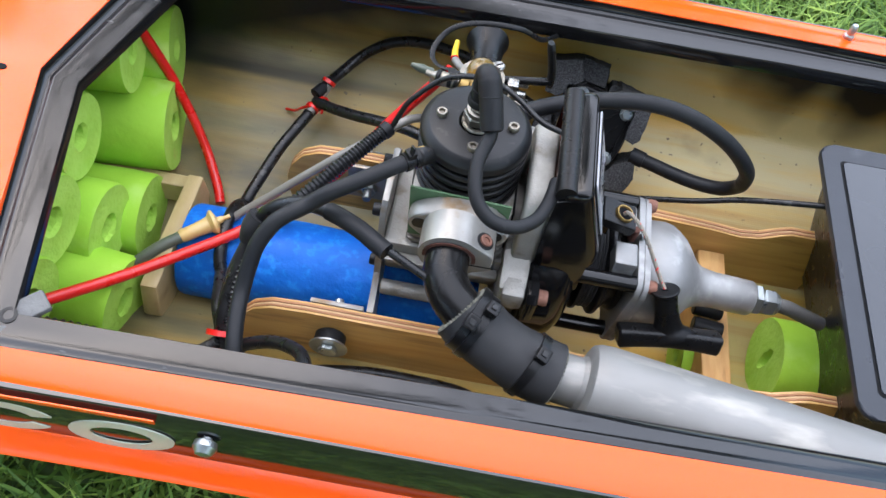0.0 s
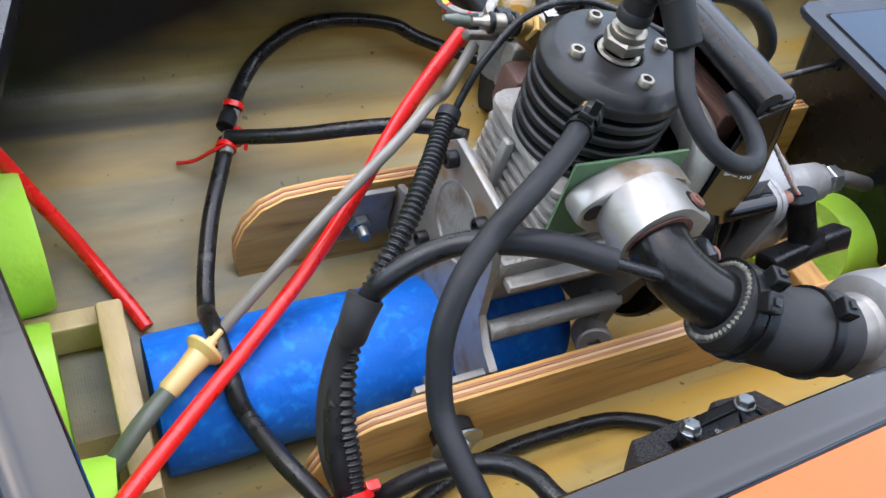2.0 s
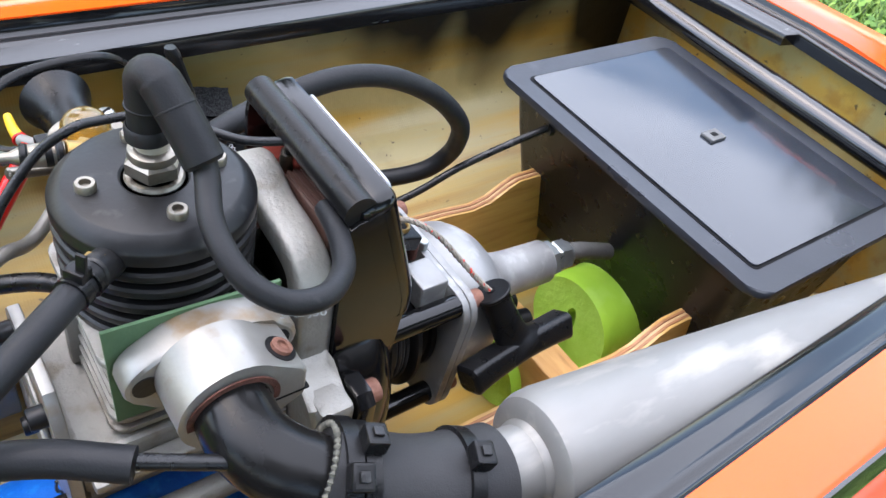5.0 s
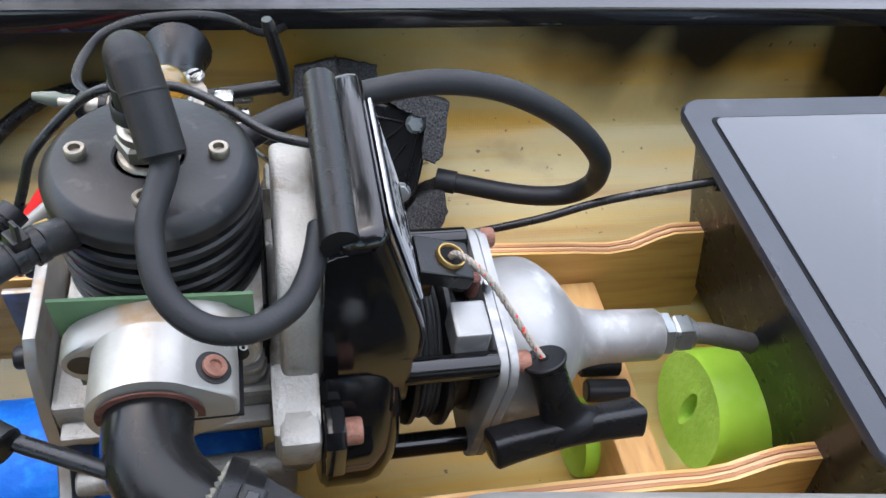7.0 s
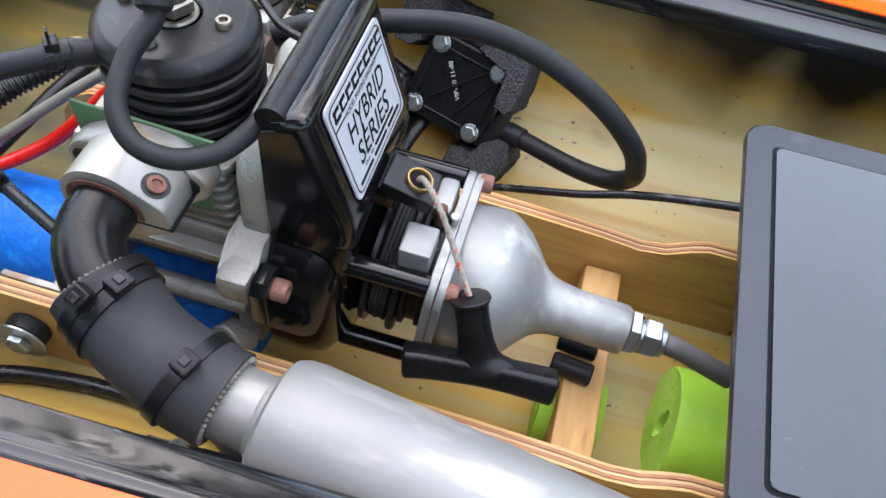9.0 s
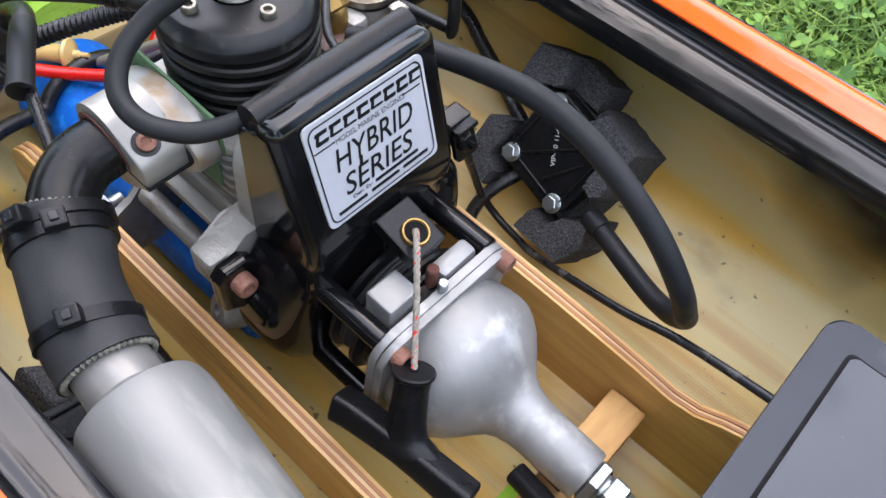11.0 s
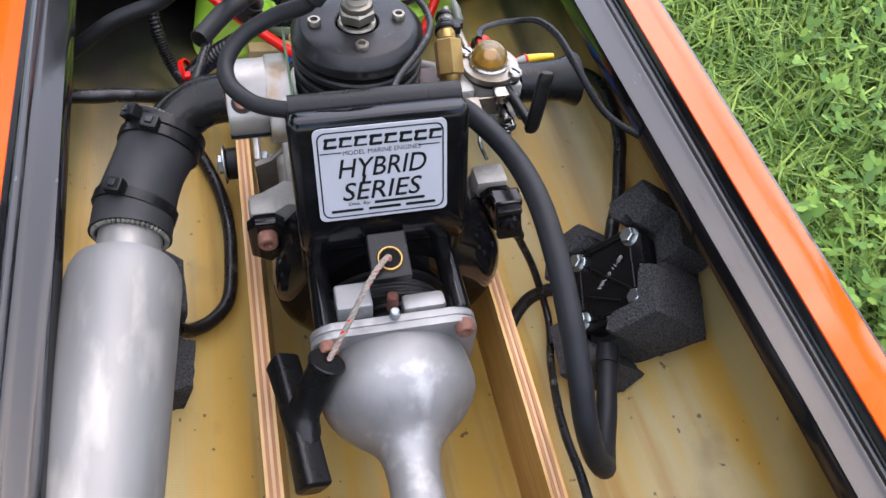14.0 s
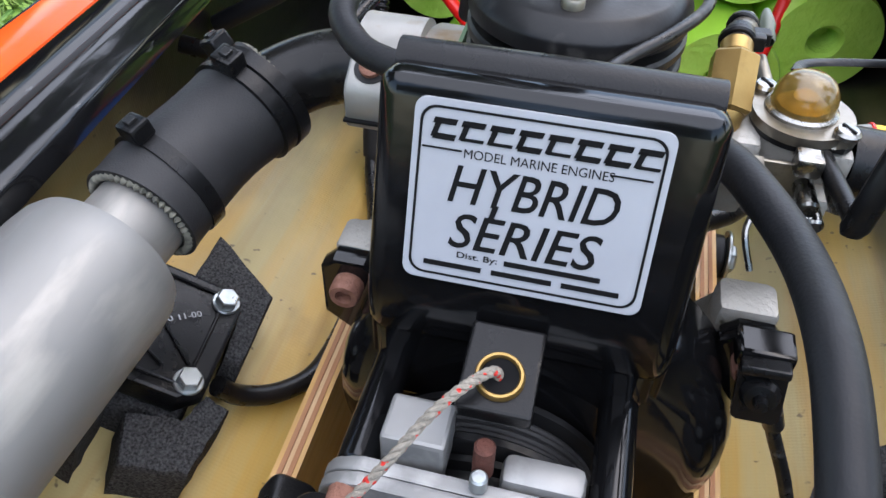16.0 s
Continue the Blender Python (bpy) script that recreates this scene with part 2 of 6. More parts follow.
M_SMOKE = mk("dusty_dark_lid_panel", (0.013, 0.0155, 0.021), (0.020, 0.023, 0.029), rough=0.05, rough2=0.14, scale=18, bump=0.02, bscale=500, coat=0.22, spec=0.45, dirt=(0.09, 0.095, 0.10), dirt_scale=220, dirt_from=0.70)
M_COIL = mk("brown_coil", (0.11, 0.055, 0.04), (0.075, 0.038, 0.03), rough=0.4, scale=80, bump=0.2, bscale=400)
M_STITCH = mk("grey_cord", (0.17, 0.165, 0.13), (0.06, 0.06, 0.05), rough=0.8, scale=420, detail=1)
M_GROMMET = mk("weathered_grey_plate", (0.12, 0.12, 0.115), (0.085, 0.085, 0.082), rough=0.5, scale=90, bump=0.3, bscale=400)
M_SOIL = mk("soil_and_thatch", (0.030, 0.062, 0.014), (0.055, 0.092, 0.024), rough=0.95, scale=30, bump=0.8, bscale=120)
M_BARK = mk("bark", (0.12, 0.09, 0.06), (0.07, 0.055, 0.04), rough=0.9, scale=8, bump=0.8, bscale=30)


def rope_mat():
    m = mk("flecked_cord", (0.30, 0.265, 0.215), (0.21, 0.19, 0.155), rough=0.8, scale=500, bump=0.6, bscale=1300)
    N, L = m.node_tree.nodes, m.node_tree.links
    b = N["Principled BSDF"]
    src = b.inputs["Base Color"].links[0].from_socket
    v = N.new("ShaderNodeTexNoise")
    v.inputs["Scale"].default_value, v.inputs["Detail"].default_value = 620.0, 1.0
    tc = N.new("ShaderNodeTexCoord")
    L.new(tc.outputs["Object"], v.inputs[0])
    r = N.new("ShaderNodeValToRGB")
    r.color_ramp.elements[0].position, r.color_ramp.elements[1].position = 0.61, 0.65
    L.new(v.outputs[0], r.inputs[0])
    mx = N.new("ShaderNodeMixRGB")
    mx.inputs[2].default_value = (0.55, 0.03, 0.02, 1)
    L.new(r.outputs[0], mx.inputs[0])
    L.new(src, mx.inputs[1])
    L.new(mx.outputs[0], b.inputs["Base Color"])
    return m


def leaf_mat(name, a, z):
    m = mk(name, a, z, rough=0.5, scale=14, spec=0.3)
    N, L = m.node_tree.nodes, m.node_tree.links
    b = N["Principled BSDF"]
    src = b.inputs["Base Color"].links[0].from_socket
    g = N.new("ShaderNodeNewGeometry")
    hs = N.new("ShaderNodeHueSaturation")
    mr = N.new("ShaderNodeMapRange")
    mr.inputs[3].default_value, mr.inputs[4].default_value = 0.55, 1.6
    L.new(g.outputs["Random Per Island"], mr.inputs[0])
    L.new(mr.outputs[0], hs.inputs["Value"])
    hue = N.new("ShaderNodeMapRange")
    hue.inputs[3].default_value, hue.inputs[4].default_value = 0.515, 0.475
    L.new(g.outputs["Random Per Island"], hue.inputs[0])
    L.new(hue.outputs[0], hs.inputs["Hue"])
    L.new(src, hs.inputs["Color"])
    L.new(hs.outputs[0], b.inputs["Base Color"])
    b.inputs["Subsurface Weight"].default_value = 0.0
    return m


def overspray():
    """Bare glass fibre with soft-edged black paint overspray towards its upper edge."""
    m = glassfibre()
    m.name = "oversprayed_glassfibre"
    N, L = m.node_tree.nodes, m.node_tree.links
    b = N["Principled BSDF"]
    src = b.inputs["Base Color"].links[0].from_socket
    tc = N.new("ShaderNodeTexCoord")
    skin_xyz = N.new("ShaderNodeSeparateXYZ")         # patchy dark olive tint, stronger towards the bow
    L.new(tc.outputs["Object"], skin_xyz.inputs[0])
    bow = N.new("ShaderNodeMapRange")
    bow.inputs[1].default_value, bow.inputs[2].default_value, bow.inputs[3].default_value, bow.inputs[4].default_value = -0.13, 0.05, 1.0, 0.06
    L.new(skin_xyz.outputs[0], bow.inputs[0])
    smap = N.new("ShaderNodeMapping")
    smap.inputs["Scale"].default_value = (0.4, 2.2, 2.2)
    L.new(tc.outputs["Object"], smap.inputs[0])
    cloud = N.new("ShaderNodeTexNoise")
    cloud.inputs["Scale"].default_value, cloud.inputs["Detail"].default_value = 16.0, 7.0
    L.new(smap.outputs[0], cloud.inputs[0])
    mottle = N.new("ShaderNodeMapRange")
    mottle.inputs[1].default_value, mottle.inputs[2].default_value = 0.16, 0.62
    L.new(cloud.outputs[0], mottle.inputs[0])
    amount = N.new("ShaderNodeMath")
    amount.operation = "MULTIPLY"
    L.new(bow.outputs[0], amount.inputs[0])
    L.new(mottle.outputs[0], amount.inputs[1])
    bow_tint = N.new("ShaderNodeMixRGB")
    bow_tint.inputs[2].default_value = (0.125, 0.108, 0.055, 1)
    L.new(amount.outputs[0], bow_tint.inputs[0])
    L.new(src, bow_tint.inputs[1])
    src = bow_tint.outputs[0]

    def fade(socket, *v):
        f = N.new("ShaderNodeMapRange")
        f.interpolation_type = "SMOOTHSTEP"
        for q, value in zip((1, 2, 3, 4), v):
            f.inputs[q].default_value = value
        L.new(socket, f.inputs[0])
        return f.outputs[0]

    def times(p, q, how="MULTIPLY"):
        f = N.new("ShaderNodeMath")
        f.operation = how
        for socket, value in zip(f.inputs, (p, q)):
            if isinstance(value, float):
                socket.default_value = value
            else:
                L.new(value, socket)
        return f.outputs[0]
    # shade where the far side meets the bottom, put into the colour, fading aft
    off = times(times(skin_xyz.outputs[1], 0.1245, "SUBTRACT"), times(times(cloud.outputs[0], 0.5, "SUBTRACT"), 0.006), "ADD")
    line = times(fade(times(off, 0.0, "ABSOLUTE"), 0.0012, 0.0068, 1.0, 0.0), fade(skin_xyz.outputs[0], -0.20, 0.06, 0.95, 0.0))
    chine_shade = N.new("ShaderNodeMixRGB")
    chine_shade.inputs[2].default_value = (0.035, 0.032, 0.020, 1)
    L.new(line, chine_shade.inputs[0])
    L.new(src, chine_shade.inputs[1])
    src = chine_shade.outputs[0]
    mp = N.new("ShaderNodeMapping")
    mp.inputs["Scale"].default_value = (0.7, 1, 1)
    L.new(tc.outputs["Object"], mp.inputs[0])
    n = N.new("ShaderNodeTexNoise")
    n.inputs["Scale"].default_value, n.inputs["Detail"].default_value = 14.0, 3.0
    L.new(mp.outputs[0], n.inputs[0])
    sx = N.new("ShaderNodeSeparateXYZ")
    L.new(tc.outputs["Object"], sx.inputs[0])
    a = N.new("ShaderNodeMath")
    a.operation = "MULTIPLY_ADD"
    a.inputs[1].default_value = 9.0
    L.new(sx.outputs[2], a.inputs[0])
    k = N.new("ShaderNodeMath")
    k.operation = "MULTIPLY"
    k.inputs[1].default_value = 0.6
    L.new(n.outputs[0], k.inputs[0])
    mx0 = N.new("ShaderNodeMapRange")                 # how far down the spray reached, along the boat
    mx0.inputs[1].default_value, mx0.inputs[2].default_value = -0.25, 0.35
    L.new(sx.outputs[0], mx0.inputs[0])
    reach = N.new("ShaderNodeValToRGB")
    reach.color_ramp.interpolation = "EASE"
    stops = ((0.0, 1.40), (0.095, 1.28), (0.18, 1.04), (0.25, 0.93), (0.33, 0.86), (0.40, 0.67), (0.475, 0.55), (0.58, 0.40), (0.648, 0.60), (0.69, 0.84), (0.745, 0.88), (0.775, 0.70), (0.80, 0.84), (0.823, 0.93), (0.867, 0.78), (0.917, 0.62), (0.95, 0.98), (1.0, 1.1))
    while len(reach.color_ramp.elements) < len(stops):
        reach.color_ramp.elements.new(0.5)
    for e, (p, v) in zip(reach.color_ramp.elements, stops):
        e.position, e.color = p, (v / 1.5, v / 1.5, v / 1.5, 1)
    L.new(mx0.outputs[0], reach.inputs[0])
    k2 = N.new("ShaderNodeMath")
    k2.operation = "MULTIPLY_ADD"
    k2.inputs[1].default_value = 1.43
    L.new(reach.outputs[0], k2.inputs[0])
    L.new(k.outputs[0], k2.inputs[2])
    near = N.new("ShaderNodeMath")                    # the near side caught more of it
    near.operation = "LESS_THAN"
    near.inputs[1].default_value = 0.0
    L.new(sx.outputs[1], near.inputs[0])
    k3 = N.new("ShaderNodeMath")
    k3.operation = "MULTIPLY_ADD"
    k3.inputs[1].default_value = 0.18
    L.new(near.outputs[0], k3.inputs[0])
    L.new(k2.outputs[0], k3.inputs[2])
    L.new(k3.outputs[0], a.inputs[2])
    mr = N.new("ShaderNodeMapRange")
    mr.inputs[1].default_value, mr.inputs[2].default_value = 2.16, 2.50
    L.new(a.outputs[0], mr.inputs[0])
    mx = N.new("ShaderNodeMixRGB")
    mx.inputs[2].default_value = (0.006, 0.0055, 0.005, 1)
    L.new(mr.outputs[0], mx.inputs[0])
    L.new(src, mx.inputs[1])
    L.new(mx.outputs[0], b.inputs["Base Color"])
    return m


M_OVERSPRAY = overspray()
M_ROPE = rope_mat()
M_GRASS = leaf_mat("grass_blades", (0.080, 0.170, 0.022), (0.150, 0.255, 0.045))
M_CLOVER = leaf_mat("clover_leaves", (0.070, 0.165, 0.020), (0.120, 0.240, 0.038))
M_LEAVES = leaf_mat("tree_leaves", (0.035, 0.07, 0.018), (0.055, 0.10, 0.025))


# ---- mesh helpers ----
def thing(name, at, label, category, group="", kind=""):
    e = new(name)
    e.location = at
    e.empty_display_size = 0.01
    return tagged(e, label, category, group, kind)


def part(name, bm, mat, parent=None, label="", sharp=38):
    """Links a bmesh as one mesh object, under a thing or under a part."""
    bmesh.ops.recalc_face_normals(bm, faces=bm.faces)
    lim = radians(sharp)
    for f in bm.faces:                   # broad flat faces keep their own normal
        near = [g.calc_area() for e in f.edges for g in e.link_faces if g is not f]
        f.smooth = not near or f.calc_area() < 5 * max(near)
    for e in bm.edges:
        if len(e.link_faces) == 2 and e.calc_face_angle(0) > lim:
            e.smooth = False
    for f in bm.faces:                   # facets with hard edges all round are flat
        if all(not e.smooth for e in f.edges):
            f.smooth = False
    me = bpy.data.meshes.new(name)
    bm.to_mesh(me)
    bm.free()
    me.materials.append(mat)
    ob = new(name, me)
    if parent:
        ob.parent = parent
        if parent.type == "EMPTY":
            ob.matrix_parent_inverse = Matrix.Translation(-parent.location)
    if label:
        tagged(ob, label)
    return ob


def solo(name, bm, mat, label, category, group="", kind="", sharp=38):
    return tagged(part(name, bm, mat, None, "", sharp), label, category, group, kind)


def put(bm, src, m=None):
    """Adds src to bm, moved by m."""
    m = m or Matrix()
    vs = [bm.verts.new(m @ v.co) for v in src.verts]
    src.verts.index_update()
    for f in src.faces:
        try:
            bm.faces.new([vs[v.index] for v in f.verts])
        except ValueError:
            pass
    src.free()
    return bm


def axes(o, x, z):
    """A frame at o with its x and z axes near those given."""
    z = Vector(z).normalized()
    x = Vector(x)
    x = (x - z * x.dot(z)).normalized()
    y = z.cross(x)
    return Matrix(((x[0], y[0], z[0], o[0]), (x[1], y[1], z[1], o[1]), (x[2], y[2], z[2], o[2]), (0, 0, 0, 1)))


def along(a, b):
    """A frame at a whose z runs to b, and the distance."""
    d = Vector(b) - Vector(a)
    x = (1, 0, 0) if abs(d.normalized().x) < 0.9 else (0, 1, 0)
    return axes(a, x, d), d.length


def box(c=(0, 0, 0), s=(1, 1, 1), bev=0.0008, m=None, seg=2, bm=None):
    b = bmesh.new()
    bmesh.ops.create_cube(b, size=1)
    for v in b.verts:
        v.co = Vector((v.co.x * s[0], v.co.y * s[1], v.co.z * s[2]))
    if bev:
        bmesh.ops.bevel(b, geom=list(b.edges), offset=bev, segments=seg, profile=0.5, affect="EDGES")
    return put(bm or bmesh.new(), b, (m or Matrix()) @ Matrix.Translation(c))


def lathe(prof, m=None, n=32, bm=None, closed=False):
    """Turns (radius, height) pairs about z."""
    b = bm or bmesh.new()
    m = m or Matrix()
    rings = []
    for r, z in prof:
        if r < 1e-6:
            rings.append([b.verts.new(m @ Vector((0, 0, z)))])
        else:
            rings.append([b.verts.new(m @ Vector((r * math.cos(6.28318531 * i / n), r * math.sin(6.28318531 * i / n), z))) for i in range(n)])
    pairs = list(zip(rings, rings[1:])) + ([(rings[-1], rings[0])] if closed else [])
    for p, q in pairs:
        for i in range(n):
            j = (i + 1) % n
            if len(p) == 1 and len(q) == 1:
                continue
            if len(p) == 1:
                b.faces.new((p[0], q[i], q[j]))
            elif len(q) == 1:
                b.faces.new((p[i], q[0], p[j]))
            else:
                b.faces.new((p[i], q[i], q[j], p[j]))
    return b


def rod(a, b, r, bev=0.0005, n=20, bm=None, r2=None):
    m, d = along(a, b)
    r2 = r if r2 is None else r2
    return lathe([(0, 0), (r - bev, 0), (r, bev), (r2, d - bev), (r2 - bev, d), (0, d)], m, n, bm)


def spline(pts, step=6):
    """Points along a smooth curve through pts."""
    p = [Vector(q) for q in pts]
    if len(p) < 3:
        return [p[0].lerp(p[1], i / step) for i in range(step + 1)]
    p = [2 * p[0] - p[1]] + p + [2 * p[-1] - p[-2]]
    out = []
    for i in range(1, len(p) - 2):
        a, b, c, d = p[i - 1:i + 3]
        for k in range(step):
            t = k / step
            out.append(0.5 * ((2 * b) + (c - a) * t + (2 * a - 5 * b + 4 * c - d) * t * t + (3 * b - a - 3 * c + d) * t ** 3))
    out.append(p[-2])
    return out


def tube(pts, r, n=12, step=6, bm=None, flat=None, bore=0.0, raw=False):
    """A hose or wire through pts. r: radius, or a function of 0..1. flat: (width, height) for a strap. bore: hollow ends."""
    b = bm or bmesh.new()
    c = [Vector(q) for q in pts] if raw else spline(pts, step)
    t0 = (c[1] - c[0]).normalized()
    nrm = t0.orthogonal().normalized() if flat is None else t0.cross(Vector((0.3, 0.2, 1))).normalized()
    rings = []
    last = t0
    for i, q in enumerate(c):
        t = (c[min(i + 1, len(c) - 1)] - c[max(i - 1, 0)]).normalized()
        nrm = (last.rotation_difference(t) @ nrm).normalized()
        nrm = (nrm - t * nrm.dot(t)).normalized()
        last = t
        bi = t.cross(nrm)
        rr = r(i / (len(c) - 1)) if callable(r) else r
        w, h = flat or (1, 1)
        rings.append([b.verts.new(q + rr * (w * math.cos(a) * nrm + h * math.sin(a) * bi)) for a in (6.28318531 * k / n for k in range(n))])
    for p, q in zip(rings, rings[1:]):
        for i in range(n):
            b.faces.new((p[i], p[(i + 1) % n], q[(i + 1) % n], q[i]))
    for ring, centre, d in ((rings[0], c[0], c[1] - c[0]), (rings[-1], c[-1], c[-2] - c[-1])):
        if bore:
            d = d.normalized() * bore * 2
            inner = [b.verts.new(centre + (v.co - centre) * 0.6) for v in ring]
            deep = [b.verts.new(v.co + d) for v in inner]
            for i in range(n):
                j = (i + 1) % n
                b.faces.new((ring[i], ring[j], inner[j], inner[i]))
                b.faces.new((inner[i], inner[j], deep[j], deep[i]))
            b.faces.new(deep)
        else:
            b.faces.new(ring)
    return b


def prism(poly, h0, h1, m=None, bev=0.0, bm=None, seg=2):
    """A flat outline of (x, y), raised from h0 to h1 along z of m."""
    b = bmesh.new()
    lo = [b.verts.new((x, y, h0)) for x, y in poly]
    hi = [b.verts.new((x, y, h1)) for x, y in poly]
    n = len(poly)
    b.faces.new(lo[::-1])
    b.faces.new(hi)
    for i in range(n):
        b.faces.new((lo[i], lo[(i + 1) % n], hi[(i + 1) % n], hi[i]))
    if bev:
        es = [e for e in b.edges if abs(e.verts[0].co.z - e.verts[1].co.z) < 1e-7]
        bmesh.ops.bevel(b, geom=es, offset=bev, segments=seg, profile=0.5, affect="EDGES")
    return put(bm or bmesh.new(), b, m)


def sweep(pts, xaxis, hw, hh, p=3.5, n=28, step=8, bm=None):
    """A bar of rounded-rectangle section along pts: hw across xaxis, hh the other way (numbers or functions of 0..1), ends rounded."""
    b = bm or bmesh.new()
    c = spline(pts, step)
    x0 = Vector(xaxis)
    total = sum((q - p_).length for p_, q in zip(c, c[1:]))
    rings, run = [], 0.0
    for i, q in enumerate(c):
        run += (q - c[i - 1]).length if i else 0.0
        t = (c[min(i + 1, len(c) - 1)] - c[max(i - 1, 0)]).normalized()
        u = (x0 - t * x0.dot(t)).normalized()
        v = t.cross(u)
        k = run / total
        w, h = hw(k) if callable(hw) else hw, hh(k) if callable(hh) else hh
        ring = []
        for a in range(n):
            ca, sa = math.cos(6.28318531 * a / n), math.sin(6.28318531 * a / n)
            ring.append((u * (w * math.copysign(abs(ca) ** (2 / p), ca)) + v * (h * math.copysign(abs(sa) ** (2 / p), sa)), q))
        rings.append((ring, t, min(w, h)))
    levels = []
    for ring, t, m_ in (rings[0],):
        levels += [[q + d * f - t * (m_ * g) for d, q in ring] for f, g in ((0.72, 0.22), (0.90, 0.14))]
    levels += [[q + d for d, q in ring] for ring, t, m_ in rings]
    for ring, t, m_ in (rings[-1],):
        levels += [[q + d * f + t * (m_ * g) for d, q in ring] for f, g in ((0.90, 0.14), (0.72, 0.22))]
    vs = [[b.verts.new(q) for q in lev] for lev in levels]
    for r0, r1 in zip(vs, vs[1:]):
        for a in range(n):
            b.faces.new((r0[a], r0[(a + 1) % n], r1[(a + 1) % n], r1[a]))
    b.faces.new(vs[0][::-1])
    b.faces.new(vs[-1])
    return b


def rounded(w, h, r, n=5):
    """Outline of a rounded rectangle, half sizes w and h."""
    out = []
    for cx, cy, a in ((w - r, h - r, 0), (-w + r, h - r, 90), (-w + r, -h + r, 180), (w - r, -h + r, 270)):
        out += [(cx + r * math.cos(radians(a + 90 * k / n)), cy + r * math.sin(radians(a + 90 * k / n))) for k in range(n + 1)]
    return out


XZ = Matrix(((1, 0, 0, 0), (0, 0, -1, 0), (0, 1, 0, 0), (0, 0, 0, 1)))   # outline in x, z; raised along -y
YZ = Matrix(((0, 0, 1, 0), (1, 0, 0, 0), (0, 1, 0, 0), (0, 0, 0, 1)))    # outline in y, z; raised along x


def hexnut(a, b, r, bm=None, chamfer=True):
    m, d = along(a, b)
    poly = [(r * math.cos(radians(60 * k)), r * math.sin(radians(60 * k))) for k in range(6)]
    return prism(poly, 0, d, m, 0.12 * r if chamfer else 0, bm, 1)


def capscrew(base, top, r, bm=None):
    """A socket-head screw with its hexagon recess."""
    m, d = along(base, top)
    b = lathe([(r, 0), (r, d * 0.85), (r * 0.88, d), (r * 0.55, d), (r * 0.5, d * 0.45), (0, d * 0.4)], m, 18, bm)
    return b


def surface(rows, bm=None, thick=None):
    """A sheet through rows of points; thick: offset of its underside."""
    b = bm or bmesh.new()
    g = [[b.verts.new(p) for p in row] for row in rows]
    for r0, r1 in zip(g, g[1:]):
        for i in range(len(r0) - 1):
            b.faces.new((r0[i], r0[i + 1], r1[i + 1], r1[i]))
    if thick:
        t = Vector(thick)
        h = [[b.verts.new(v.co + t) for v in row] for row in g]
        for r0, r1 in zip(h, h[1:]):
            for i in range(len(r0) - 1):
                b.faces.new((r0[i], r1[i], r1[i + 1], r0[i + 1]))
        edge = [(g[0], h[0]), (h[-1], g[-1]), ([r[0] for r in h], [r[0] for r in g]), ([r[-1] for r in g], [r[-1] for r in h])]
        for p, q in edge:
            for i in range(len(p) - 1):
                b.faces.new((p[i], q[i], q[i + 1], p[i + 1]))
    return b


# ---- the boat's hull ----
GROUND = 0.03
STERN = 0.388


def deck_z(y):
    return 0.2055 - 0.045 * abs(y)


def half_width(x):
    if x > -0.17:
        return 0.148
    t = min(1.0, (-0.17 - x) / 0.43)
    return 0.148 * math.sqrt(max(0.0, 1 - t ** 2.2)) + 0.001


STATIONS = [-0.6, -0.59, -0.57, -0.54, -0.5, -0.45, -0.4, -0.35, -0.3, -0.25, -0.21, -0.17, -0.1, 0.0, 0.1, 0.2, 0.3, STERN]
hull = thing("boat_hull", (0, 0, GROUND), "orange and black glass-fibre model speedboat hull with open engine bay", "boat")


def skin(section):
    """Both sides of the hull from a half section (y, z) at each station."""
    rows = []
    for x in STATIONS:
        half = section(x)
        rows.append([(x, -y, z) for y, z in half] + [(x, y, z) for y, z in reversed(half)])
    return rows


def keel(x):
    t = max(0.0, (-0.25 - x) / 0.35)
    return t * t * 0.10


